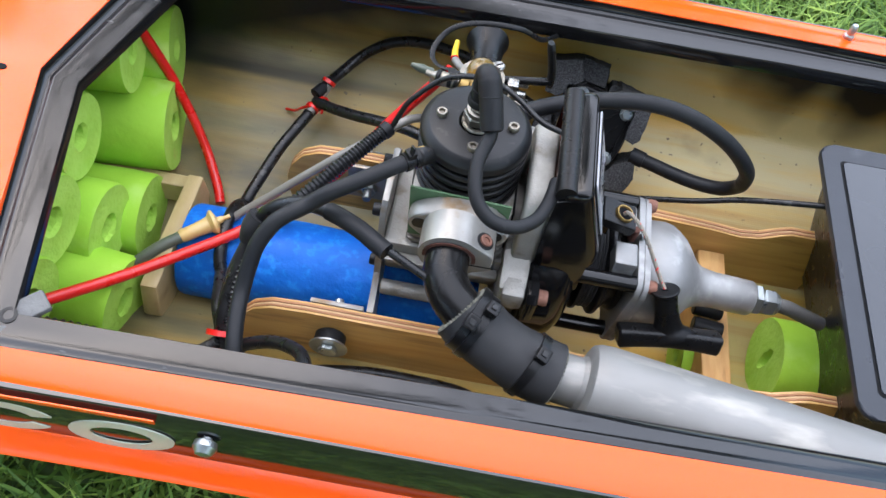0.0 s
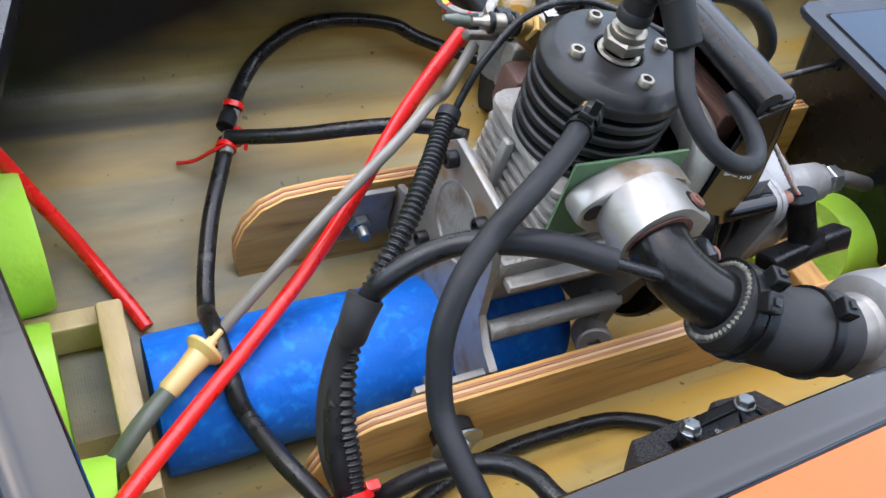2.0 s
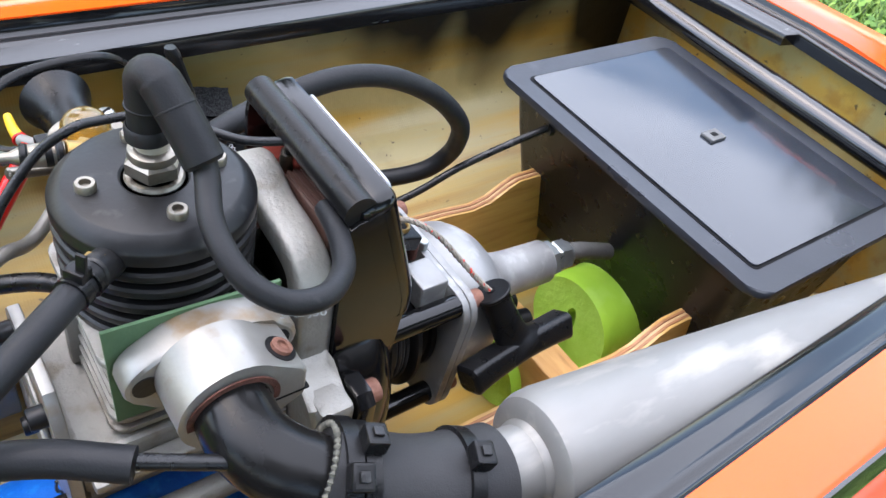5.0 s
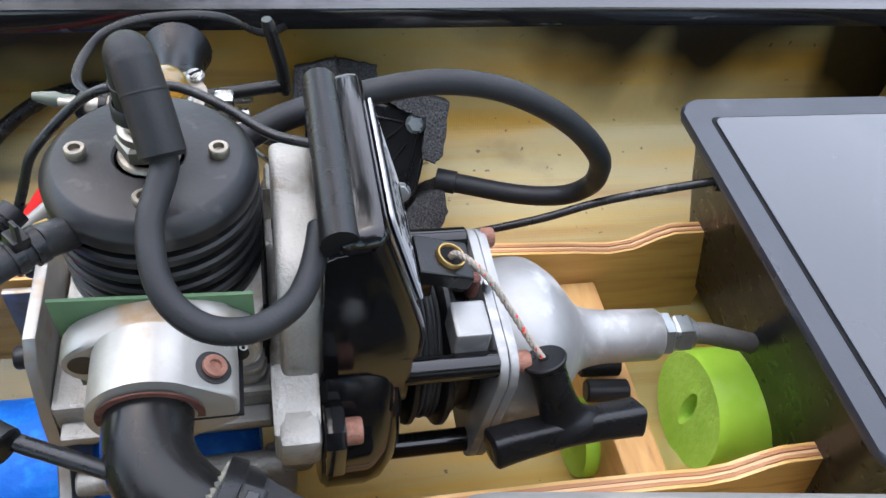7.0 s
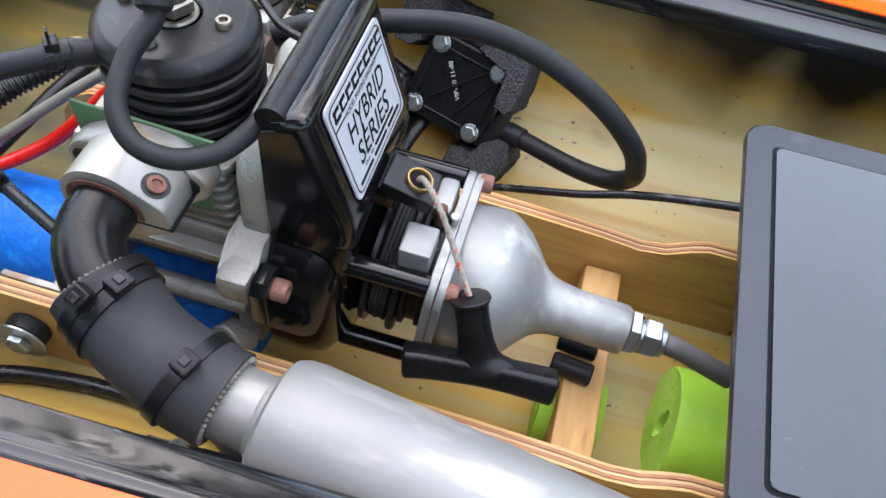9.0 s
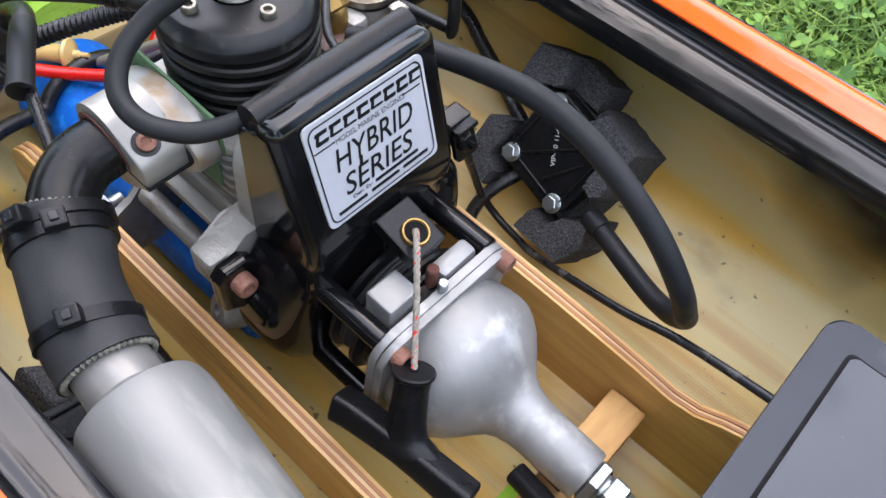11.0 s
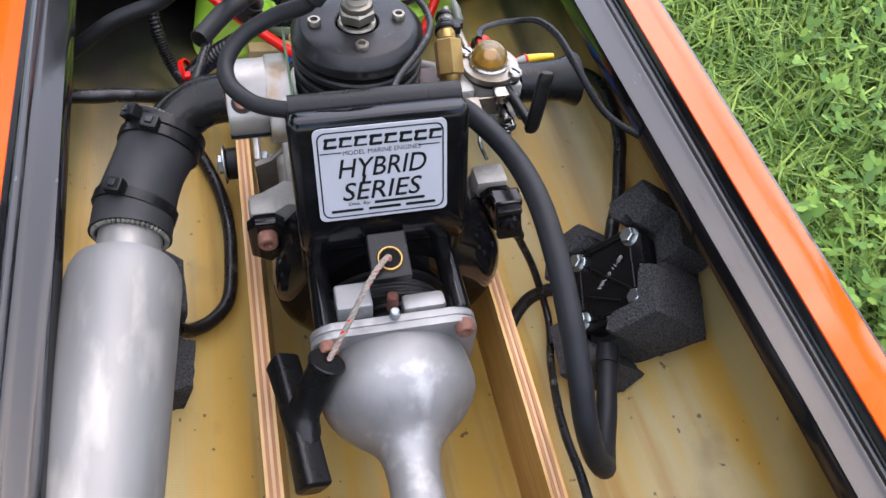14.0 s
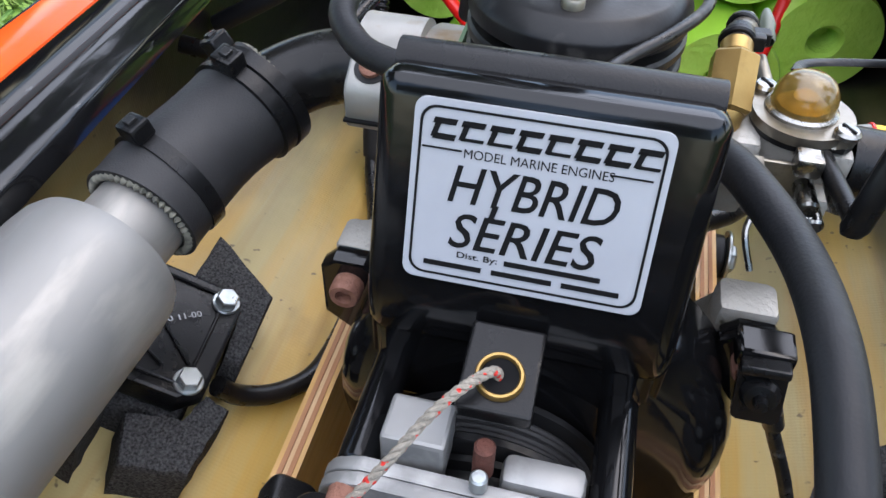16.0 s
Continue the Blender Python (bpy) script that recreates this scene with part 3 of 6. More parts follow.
for side in (-1, 1):
    bm = surface([[(x, side * (half_width(x) + 0.001), deck_z(half_width(x)) - 0.001), (x, side * (half_width(x) + 0.0035), 0.194),
                   (x, side * (half_width(x) + 0.003), 0.154)] for x in STATIONS], thick=(0, -side * 0.003, 0))
    part("side_panel", bm, M_BLACKGLOSS, hull, "gloss black side of the hull")
    bm = surface([[(x, side * (half_width(x) + 0.003), 0.156 + keel(x) * 0.3), (x, side * (half_width(x) + 0.011), 0.1535 + keel(x) * 0.3),
                   (x, side * (half_width(x) + 0.0135), 0.150 + keel(x) * 0.3), (x, side * (half_width(x) + 0.0015), 0.112 + keel(x) * 0.5),
                   (x, side * (half_width(x) - 0.0115), 0.1045 + keel(x) * 0.5)] for x in STATIONS])
    part("strake", bm, M_ORANGE, hull, "orange band along the hull side")
    bm = surface([[(x, side * (half_width(x) - 0.0110), 0.1050 + keel(x) * 0.5), (x, side * half_width(x) * 0.5, 0.066 + keel(x) * 0.8), (x, 0, GROUND + keel(x))] for x in STATIONS])
    part("bottom", bm, M_BLACKGLOSS, hull)
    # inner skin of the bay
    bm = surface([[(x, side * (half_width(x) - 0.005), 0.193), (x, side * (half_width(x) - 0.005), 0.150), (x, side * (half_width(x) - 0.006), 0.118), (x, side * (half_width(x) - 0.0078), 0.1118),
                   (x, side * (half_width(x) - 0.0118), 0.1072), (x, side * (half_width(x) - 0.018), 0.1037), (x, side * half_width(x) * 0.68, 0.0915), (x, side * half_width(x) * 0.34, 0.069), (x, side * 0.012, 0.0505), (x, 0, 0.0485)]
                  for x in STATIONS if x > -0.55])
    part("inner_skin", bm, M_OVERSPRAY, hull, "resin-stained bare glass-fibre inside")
bm = prism([(-0.148, 0.19), (-0.149, 0.105), (0, GROUND + 0.001), (0.149, 0.105), (0.148, 0.19)], STERN - 0.006, STERN, YZ)
part("transom", bm, M_ORANGE, hull)
bm = prism([(-0.146, 0.19), (-0.146, 0.115), (0, 0.046), (0.146, 0.115), (0.146, 0.19)], 0.360, 0.366, YZ)
part("rear_bulkhead", bm, M_FIBRE, hull)

# the deck round the opening
OPEN_Y, OPEN_FRONT, OPEN_TIP, OPEN_REAR = 0.1305, -0.181, -0.206, 0.352


def near_y(x):
    """The opening narrows a little towards the stern on the near side."""
    return -0.1315 + 0.0234 * x


def edge_x(y):
    return OPEN_TIP + (OPEN_FRONT - OPEN_TIP) * min(1.0, abs(y) / OPEN_Y)


deck = bmesh.new()
ys = [-1, -0.88, -0.7, -0.5, -0.3, -0.12, 0, 0.12, 0.3, 0.5, 0.7, 0.88, 1]
rows = []
for k in range(13):
    t = k / 12
    row = []
    for u in ys:
        y0 = u * 0.148
        x = edge_x(y0) + (-0.598 - edge_x(y0)) * t
        y = u * half_width(x)
        row.append((x, y, deck_z(y)))
    rows.append(row)
surface(rows, deck, (0, 0, -0.004))
for side in (-1, 1):
    surface([[(x, near_y(x) if side < 0 else OPEN_Y, deck_z(OPEN_Y)), (x, side * 0.138, deck_z(0.138)), (x, side * 0.1465, deck_z(0.146)), (x, side * 0.1485, deck_z(0.148) - 0.0015)] for x in (OPEN_FRONT, -0.1, 0, 0.1, 0.2, OPEN_REAR)],
            deck, (0, 0, -0.004))
surface([[(x, y, deck_z(y) - (0.0015 if x > STERN - 0.001 else 0)) for y in (-0.1485, -0.1, -0.05, 0, 0.05, 0.1, 0.1485)] for x in (OPEN_REAR, 0.365, 0.385, STERN)], deck, (0, 0, -0.004))
part("deck", deck, M_ORANGE, hull, "glossy orange painted deck")

# stepped black rim round the opening: outline at each inward offset
RIM = [(0.0, -0.0006), (0.0006, -0.0030), (0.0018, -0.0044), (0.0034, -0.0046), (0.0046, -0.0043), (0.0056, -0.0043), (0.0066, -0.0046), (0.0078, -0.0048), (0.0120, -0.0051), (0.0158, -0.0054), (0.0166, -0.0066), (0.0166, -0.0115), (0.0148, -0.0115), (0.0, -0.0095)]
loop = [(OPEN_REAR, near_y(OPEN_REAR)), (0.26, near_y(0.26)), (0.17, near_y(0.17)), (0.09, near_y(0.09)), (0, near_y(0)), (-0.09, near_y(-0.09)), (OPEN_FRONT, near_y(OPEN_FRONT)), (OPEN_TIP, 0), (OPEN_FRONT, OPEN_Y), (-0.09, OPEN_Y), (0, OPEN_Y), (0.09, OPEN_Y),
        (0.17, OPEN_Y), (0.26, OPEN_Y), (OPEN_REAR, OPEN_Y), (OPEN_REAR, 0.026), (OPEN_REAR, 0.024), (OPEN_REAR, -0.036), (OPEN_REAR, -0.038)]
TORN = (16, 17)          # the rim's ledge is broken away between these points


def inset(pts, d):
    out = []
    n = len(pts)
    for i in range(n):
        a, p, q = Vector(pts[i - 1]), Vector(pts[i]), Vector(pts[(i + 1) % n])
        e1, e2 = (p - a).normalized(), (q - p).normalized()
        n1, n2 = Vector((e1.y, -e1.x)), Vector((e2.y, -e2.x))
        k = d / max(0.3, 1 + n1.dot(n2)) if d else 0
        out.append(p + (n1 + n2) * k)
    return out


rim = bmesh.new()
rings = []
for d, dz in RIM:
    whole, torn = inset(loop, d), inset(loop, min(d, 0.0072 + d * 0.02))
    lean = d / 0.0166
    drop = [1.4 if y > 0.1 else 1.25 if y < -0.1 else 1.0 for x, y in loop]
    rings.append([rim.verts.new(((torn if k in TORN else whole)[k].x, OPEN_Y - d * max(0.8, 1.12 - 1.6 * loop[k][0]) if loop[k][1] > 0.1 else whole[k].y, deck_z(loop[k][1]) + dz * drop[k] - (0.02 * lean * loop[k][0] if loop[k][1] < -0.1 else 0))) for k in range(len(loop))])
for r0, r1 in zip(rings, rings[1:] + rings[:1]):
    for i in range(len(loop)):
        j = (i + 1) % len(loop)
        rim.faces.new((r0[i], r0[j], r1[j], r1[i]))
part("opening_rim", rim, M_RIM, hull, "scuffed black stepped rim round the opening", 50)

# dark slots, round amber lamp, pin, knob and lettering on deck and side
for x0, x1, y in ((-0.262, -0.2205, -0.0035), (-0.262, -0.2005, -0.094), (-0.262, -0.2005, 0.094)):
    m = axes(((x0 + x1) / 2, y, deck_z(y)), (1, 0, 0), (0, -0.045 if y > 0.01 else (0.045 if y < -0.01 else 0), 1))
    part("deck_slot", prism(rounded((x1 - x0) / 2, 0.0016, 0.0015), -0.001, 0.0006, m, 0.0003), M_INK, hull, "narrow black slot in the deck")
m = axes((-0.2035, -0.1125, deck_z(0.1125)), (1, 0, 0), (0, 0.045, 1))
lamp = part("deck_button", lathe([(0.0056, 0.0), (0.0092, 0.0), (0.0100, 0.001), (0.0094, 0.0019), (0.0074, 0.0024), (0.0070, 0.0018)], m, 32), M_GROMMET, hull, "grey ring set in the deck")
part("lens", lathe([(0.0072, 0.0014), (0.0058, 0.0031), (0.0033, 0.0038), (0, 0.004)], m, 32), M_AMBER, lamp, "round amber lens")
pin = lathe([(0, -0.002), (0.003, -0.002), (0.003, 0.002), (0.0022, 0.003), (0.0022, 0.0075), (0.0015, 0.009), (0, 0.009)], Matrix.Translation((0.203, 0.1405, deck_z(0.14))), 16)
part("deck_pin", pin, M_ZINC, hull, "short plated pin on the deck")
kn = along((-0.081, -0.149, 0.186), (-0.081, -0.160, 0.186))[0]
part("side_knob", lathe([(0, 0), (0.002, 0), (0.002, 0.003), (0.0045, 0.004), (0.0048, 0.0065), (0.003, 0.009), (0, 0.0095)], kn, 18), M_ZINC, hull, "plated thumb knob on the hull side")
corner = part("corner_plate", box((0, 0, 0.0012), (0.030, 0.0105, 0.0034), 0.0012, axes((-0.1695, -0.1205, 0.1925), (1, 1, 0), (0, 0, 1))), M_GROMMET, hull, "weathered grey plate across the corner")
part("threaded_hole", lathe([(0.0034, 0.0), (0.0036, 0.0008), (0.0022, 0.0008), (0.0018, -0.0005), (0, -0.0005)], Matrix.Translation((-0.1695, -0.1205, 0.1953)), 18), M_ANOD, corner)
# italic rounded shapes on the side, pale green
for cx, gap in ((-0.118, None), (-0.166, 1), (-0.214, 2)):
    bm = bmesh.new()
    pts = []
    for k in range(33):
        a = radians(25 + 310 * k / 32) if gap else radians(360 * k / 32)
        pts.append((a, 0.0215 * math.cos(a), 0.0155 * math.sin(a)))
    for (a0, x0, z0), (a1, x1, z1) in zip(pts, pts[1:]):
        quad = []
        for x, z, f in ((x0, z0, 1), (x1, z1, 1), (x1, z1, 0.52), (x0, z0, 0.52)):
            quad.append((cx + x * f * (1 if f == 1 else 1.15) + 0.35 * z * f, 0.1715 + z * f * (1 if f == 1 else 1.1)))
        vs = [bm.verts.new((x, -0.1519, z)) for x, z in quad]
        bm.faces.new(vs)
    bmesh.ops.remove_doubles(bm, verts=bm.verts, dist=1e-5)
    g = bmesh.ops.extrude_face_region(bm, geom=list(bm.faces))
    bmesh.ops.translate(bm, verts=[v for v in g["geom"] if isinstance(v, bmesh.types.BMVert)], vec=(0, -0.0005, 0))
    part("side_emblem", bm, M_LETTER, hull, "pale oval emblem stroke on the black side")
part("pinstripe", surface([[(x, -half_width(x) - 0.0042, 0.1965), (x, -half_width(x) - 0.0042, 0.1935)] for x in (-0.21, -0.17, -0.1)], thick=(0, 0.0006, 0)), M_ORANGE, hull, "thin orange stripe")
# glossy black stiffener before the rear rim, and the torn gap in the rim
part("cross_tube", tube([(0.329, y, 0.176) for y in (-0.142, -0.05, 0.05, 0.142)], 0.0065, 16), M_BLACKGLOSS, hull, "gloss black tube across the stern end")

# ---- plywood rails ----
RAIL = [(-0.108, 0.078), (-0.1085, 0.090), (-0.105, 0.102), (-0.098, 0.112), (-0.088, 0.1175), (-0.07, 0.1190), (0.0, 0.1190), (0.05, 0.1185), (0.085, 0.1175), (0.12, 0.1165), (0.155, 0.1145),
        (0.172, 0.1125), (0.183, 0.1145), (0.192, 0.1205), (0.199, 0.1235), (0.225, 0.1235), (0.228, 0.080), (0.228, 0.066)]
for side in (-1, 1):
    rail = thing("engine_rail", (0.06, side * 0.0535, 0.07), "varnished plywood engine rail with bare striped edge", "rail", "engine rails")
    prof = [(x, z) for x, z in RAIL]
    prof = prof + [(-0.106, 0.066)]
    for k in range(5):
        y = side * 0.0535 + (k - 2) * 0.00135
        mat = (M_PLY, M_PLY_D, M_PLY_L, M_PLY_D, M_PLY)[k]
        grow = (0, 0.0003, -0.0002, 0.0003, 0)[k]
        part("ply_layer", prism([(x, z + grow) for x, z in prof], -y - 0.00065, -y + 0.00068, XZ, 0.0002, None, 1), mat, rail)

# wooden cross pieces between the rails
solo("cross_block", box((0.1610, 0.0, 0.077), (0.017, 0.0985, 0.036), 0.0012), M_PINE, "bare pine block bridging the rails under the coupling", "block")
solo("bow_block", prism([(-0.048, 0.060), (-0.052, 0.072), (-0.046, 0.094), (0.036, 0.091), (0.040, 0.070), (0.030, 0.058)], -0.167, -0.157, YZ, 0.0015), M_RESINWOOD, "resin-soaked wooden block across the keel", "block")
solo("bow_batten", box((-0.20, 0.036, 0.0745), (0.075, 0.009, 0.018), 0.0012), M_RESINWOOD, "resin-soaked batten along the hull bottom", "batten")


# ---- foam floats ----
def noodle(name, a, b, r, mat, core, label, group, hole=0.24, seed=0, slit=1.0):
    """A cut length of hollow foam tube with a rough end."""
    rnd = random.Random(seed)
    m, d = along(a, b)
    t = thing(name, Vector(a).lerp(Vector(b), 0.5), label, "foam float", group)
    ph = rnd.random() * 6
    prof = [(r * 0.97, 0), (r, 0.002)] + [(r * (1 + 0.012 * math.sin(ph + 9 * k)), d * k / 8) for k in range(1, 8)] + [(r, d - 0.002), (r * 0.97, d)]
    part("skin", lathe(prof, m, 36), mat, t)
    for z, s in ((0.0, 1), (d, -1)):
        b_ = bmesh.new()
        n = 36
        rings = []
        for f, dz in ((0.97, 0), (0.7, 0.0006), (0.45, 0.0004), (hole * 1.1, 0.0002), (hole * 0.9, 0.002), (hole * 0.8, 0.016), (0.0, 0.018)):
            rr = f * r
            ring = []
            for i in range(n):
                an = 6.28318531 * i / n
                wob = 1 + (0.08 * math.sin(2 * an + ph) if 0 < f < 0.3 else 0)
                ring.append(b_.verts.new(m @ Vector((rr * wob * math.cos(an) * (slit if f < 0.3 else 1), rr * wob * math.sin(an) * (1 / slit ** 0.5 if f < 0.3 else 1), z + s * (dz + (rnd.random() * 0.0005 if 0.2 < f < 0.9 else 0))))))
            rings.append(ring)
        for p, q in zip(rings, rings[1:]):
            for i in range(n):
                j = (i + 1) % n
                b_.faces.new((p[i], p[j], q[j], q[i]))
        bmesh.ops.remove_doubles(b_, verts=b_.verts, dist=1e-6)
        part("cut_end", b_, core, t, "rough cut foam end")
    return t


G = "green foam floats"
GL = "bright green hollow foam float wedged in the bow"
for i, (y, z, x1, r) in enumerate(((0.065, 0.0995, -0.1826, 0.0285), (0.1075, 0.123, -0.1920, 0.0265), (0.010, 0.0755, -0.1832, 0.0270), (-0.0205, 0.1065, -0.1898, 0.0255), (-0.0549, 0.088, -0.1720, 0.0260), (0.066, 0.158, -0.197, 0.0245),
                                   (0.004, 0.152, -0.203, 0.0240), (-0.049, 0.150, -0.196, 0.0250), (-0.084, 0.128, -0.200, 0.0240))):
    noodle("foam_float", (x1, y, z), (x1 - 0.14, y * 0.75, z + 0.004), r, M_GREEN, M_GREENCORE, GL, G, hole=0.30, seed=i)
noodle("foam_float", (-0.1535, -0.006, 0.0755), (0.020, -0.006, 0.0755), 0.0278, M_BLUE, M_BLUE, "blue foam float lying along the keel under the engine", "blue foam float", 0.2, 20)
noodle("foam_float", (0.1990, -0.0085, 0.0755), (0.236, -0.0085, 0.0745), 0.0258, M_GREEN, M_GREENCORE, "green foam float under the drive cable by the radio box", G, 0.27, 21, 0.45)
noodle("foam_float", (0.1465, -0.0125, 0.0690), (0.1735, -0.0125, 0.0690), 0.0165, M_GREEN, M_GREENCORE, "short green foam piece caught under the wooden block", G, 0.3, 22)

# ---- radio box ----
rb = thing("radio_box", (0.2565, 0, 0.07), "black plastic radio box with dusty flat lid", "box")
tub = bmesh.new()
rings = []
for z, cx, w, h in ((0.1665, 0.2565, 0.0560, 0.0755), (0.140, 0.2580, 0.0500, 0.0735), (0.100, 0.2600, 0.0400, 0.0690), (0.084, 0.2605, 0.0360, 0.0670), (0.0800, 0.2605, 0.0320, 0.0640)):
    rings.append([tub.verts.new((cx + x, y, z)) for x, y in rounded(w, h, 0.007)])
for r0, r1 in zip(rings, rings[1:]):
    for i in range(len(r0)):
        tub.faces.new((r0[i], r0[(i + 1) % len(r0)], r1[(i + 1) % len(r0)], r1[i]))
tub.faces.new(rings[-1])
part("body", tub, M_PLASTIC, rb, "deep black tub with sloping sides")
lid = part("lid", prism(rounded(0.0615, 0.083, 0.008), 0.1665, 0.1705, Matrix.Translation((0.2565, 0, 0)), 0.0012), M_LID, rb, "scuffed flat lid flange")
gr = bmesh.new()
o, i_ = rounded(0.0515, 0.0715, 0.003), rounded(0.0502, 0.0702, 0.0024)
prism(o, 0.1703, 0.1707, Matrix.Translation((0.2565, 0, 0)), 0, gr)
part("groove", gr, M_INK, lid)
part("panel", prism(i_, 0.1704, 0.1715, Matrix.Translation((0.2565, 0, 0)), 0.0004), M_SMOKE, lid, "dusty reflective lid panel")
la = part("latch", box((0.262, -0.001, 0.1722), (0.0105, 0.0075, 0.0016), 0.0005), M_GROMMET, lid, "small grey latch")
part("latch_hole", box((0.262, -0.001, 0.1731), (0.0032, 0.0026, 0.0005), 0.0001), M_INK, la)
part("grommet", lathe([(0.0016, 0), (0.0032, 0), (0.0034, 0.003), (0.003, 0.0055), (0.0016, 0.0055)], along((0.2075, 0.0455, 0.158), (0.2005, 0.0475, 0.157))[0], 16), M_RUBBER, rb)

# ---- engine ----
SY, SZ = -0.0012, 0.133          # crankshaft axis
eng = thing("marine_engine", (0, 0, 0.09), "small water-cooled petrol marine engine, black finned head on silver castings", "engine")
# water jacket: chamfered cap and five fins
prof = [(0.0082, 0.2215), (0.0082, 0.2243), (0.0088, 0.2248), (0.0215, 0.2248), (0.0223, 0.2244), (0.0254, 0.2212), (0.0257, 0.2204), (0.0257, 0.2172)]
z = 0.2172
for k in range(5):
    r = 0.0258 - 0.0001 * k
    prof += [(r - 0.0006, z - 0.0004), (r - 0.0048, z - 0.0006), (r - 0.0048, z - 0.0026), (r - 0.0008, z - 0.0028), (r - 0.0001, z - 0.0035), (r, z - 0.0045), (r - 0.0001, z - 0.0054)]
    z -= 0.0058
prof += [(0.0225, z - 0.0002), (0.0225, 0.184), (0, 0.184)]
jacket = part("water_jacket", lathe(prof, None, 64), M_ANOD, eng, "black anodised finned water jacket", 30)
for x, y in ((-0.0003, 0.0163), (-0.0166, 0.0005), (-0.0003, -0.0163), (0.0164, -0.0005)):
    part("head_screw", capscrew((x, y, 0.2243), (x, y, 0.2270), 0.0026), M_NICKEL, jacket, "plated socket-head screw")
plug = part("spark_plug", hexnut((0, 0, 0.2262), (0, 0, 0.2312), 0.0072), M_NICKEL, eng, "plated spark plug")
part("sealing_ring", lathe([(0.0058, 0), (0.0072, 0.0002), (0.0075, 0.001), (0.007, 0.0018), (0.0058, 0.002)], Matrix.Translation((0, 0, 0.2236)), 28), M_NICKEL, plug)
part("collar", lathe([(0.006, 0), (0.0062, 0.0006), (0.0060, 0.0022), (0.0048, 0.003), (0.004, 0.003)], Matrix.Translation((0, 0, 0.2312)), 28), M_NICKEL, plug)
part("insulator", lathe([(0.0042, 0), (0.0042, 0.005), (0.0038, 0.007), (0, 0.007)], Matrix.Translation((0, 0, 0.2338)), 24), M_CERAMIC, plug)
outlet = part("water_outlet", rod((-0.017, -0.0165, 0.2165), (-0.0232, -0.0226, 0.2195), 0.0042, 0.0006, 20), M_ANOD, jacket)
part("barb", hexnut((-0.0200, -0.0190, 0.2180), (-0.0232, -0.0216, 0.2186), 0.0044), M_BRASS, outlet, "brass hose nipple")

# finned cylinder block
blk = bmesh.new()
box((0, 0, 0.170), (0.040, 0.046, 0.032), 0.002, None, 2, blk)
part("cylinder_block", blk, M_CAST, eng, "grey cast cylinder block")
for k in range(6):
    zz = 0.1585 + 0.0046 * k
    part("cooling_fin", prism(rounded(0.0245 - 0.0004 * k, 0.0265, 0.004), zz, zz + 0.0019, None, 0.0005), M_CAST, eng)
part("block_cap", prism(rounded(0.0245, 0.0265, 0.006), 0.1850, 0.1880, None, 0.0008), M_CAST, eng)
part("fin_rib", box((-0.0245, 0.006, 0.170), (0.004, 0.004, 0.026), 0.0008), M_CAST, eng)

# crankcase and its front plate
cc = bmesh.new()
lathe([(0, -0.036), (0.020, -0.036), (0.023, -0.033), (0.023, 0.028), (0, 0.028)], axes((0, SY, SZ), (0, 1, 0), (1, 0, 0)), 40, cc)
box((-0.004, 0, 0.147), (0.062, 0.056, 0.018), 0.002, None, 2, cc)
box((-0.004, -0.031, 0.1475), (0.058, 0.006, 0.004), 0.001, None, 2, cc)
rod((-0.034, -0.0335, 0.121), (0.028, -0.0335, 0.121), 0.0042, 0.0008, 16, cc)
rod((-0.034, 0.0335, 0.121), (0.028, 0.0335, 0.121), 0.0042, 0.0008, 16, cc)
case = part("crankcase", cc, M_CAST, eng, "ribbed cast crankcase")
ear = bmesh.new()
lathe([(0, 0), (0.0075, 0), (0.008, 0.0006), (0.008, 0.010), (0.0072, 0.011), (0.003, 0.011), (0.003, 0.006), (0, 0.006)], axes((0.023, -0.0335, 0.0985), (1, 0, 0), (-0.35, -0.85, 0.35)), 24, ear)
box((0.027, -0.029, 0.106), (0.010, 0.012, 0.020), 0.002, None, 2, ear)
part("lug", ear, M_CAST, case)
# casting on the flywheel side
side_poly = [(-0.028, 0.1700), (0.026, 0.1600), (0.036, 0.148), (0.0440, 0.152), (0.0455, 0.1655), (0.052, 0.1655), (0.056, 0.160), (0.055, 0.150), (0.046, 0.145), (0.040, 0.115), (0.026, 0.096), (0.0, 0.090), (-0.026, 0.096), (-0.034, 0.115),
             (-0.036, 0.145), (-0.047, 0.149), (-0.0495, 0.156), (-0.047, 0.1635), (-0.034, 0.1650)]
fly = part("flywheel_casting", prism(side_poly, 0.0255, 0.0385, YZ, 0.0030, None, 3), M_CAST, eng, "grey cast flywheel-side half")
# arched yoke over the coil: two legs and a rounded shoulder
yoke = sweep([(0.0343, -0.0262, 0.1600), (0.0343, -0.0256, 0.1800), (0.0343, -0.0248, 0.1920), (0.0343, -0.0205, 0.1985), (0.0343, -0.0120, 0.2012), (0.0343, 0.0000, 0.2025), (0.0343, 0.0075, 0.2060), (0.0343, 0.0135, 0.2070), (0.0343, 0.0185, 0.2030), (0.0343, 0.0210, 0.1900), (0.0343, 0.0225, 0.1640)], (1, 0, 0), 0.0060, 0.0050, 5.0)
part("yoke", yoke, M_CAST, fly, "arched grey cast yoke with a rounded shoulder")
part("yoke_pin", rod((0.0292, -0.0010, 0.1985), (0.0280, -0.0010, 0.1985), 0.0016, 0.0003, 14), M_RUSTDARK, fly)
core = part("coil_core", box((0.0462, -0.0060, 0.1965), (0.0105, 0.0280, 0.0220), 0.0012), M_COIL, eng, "brown laminated ignition coil core under the cowl")
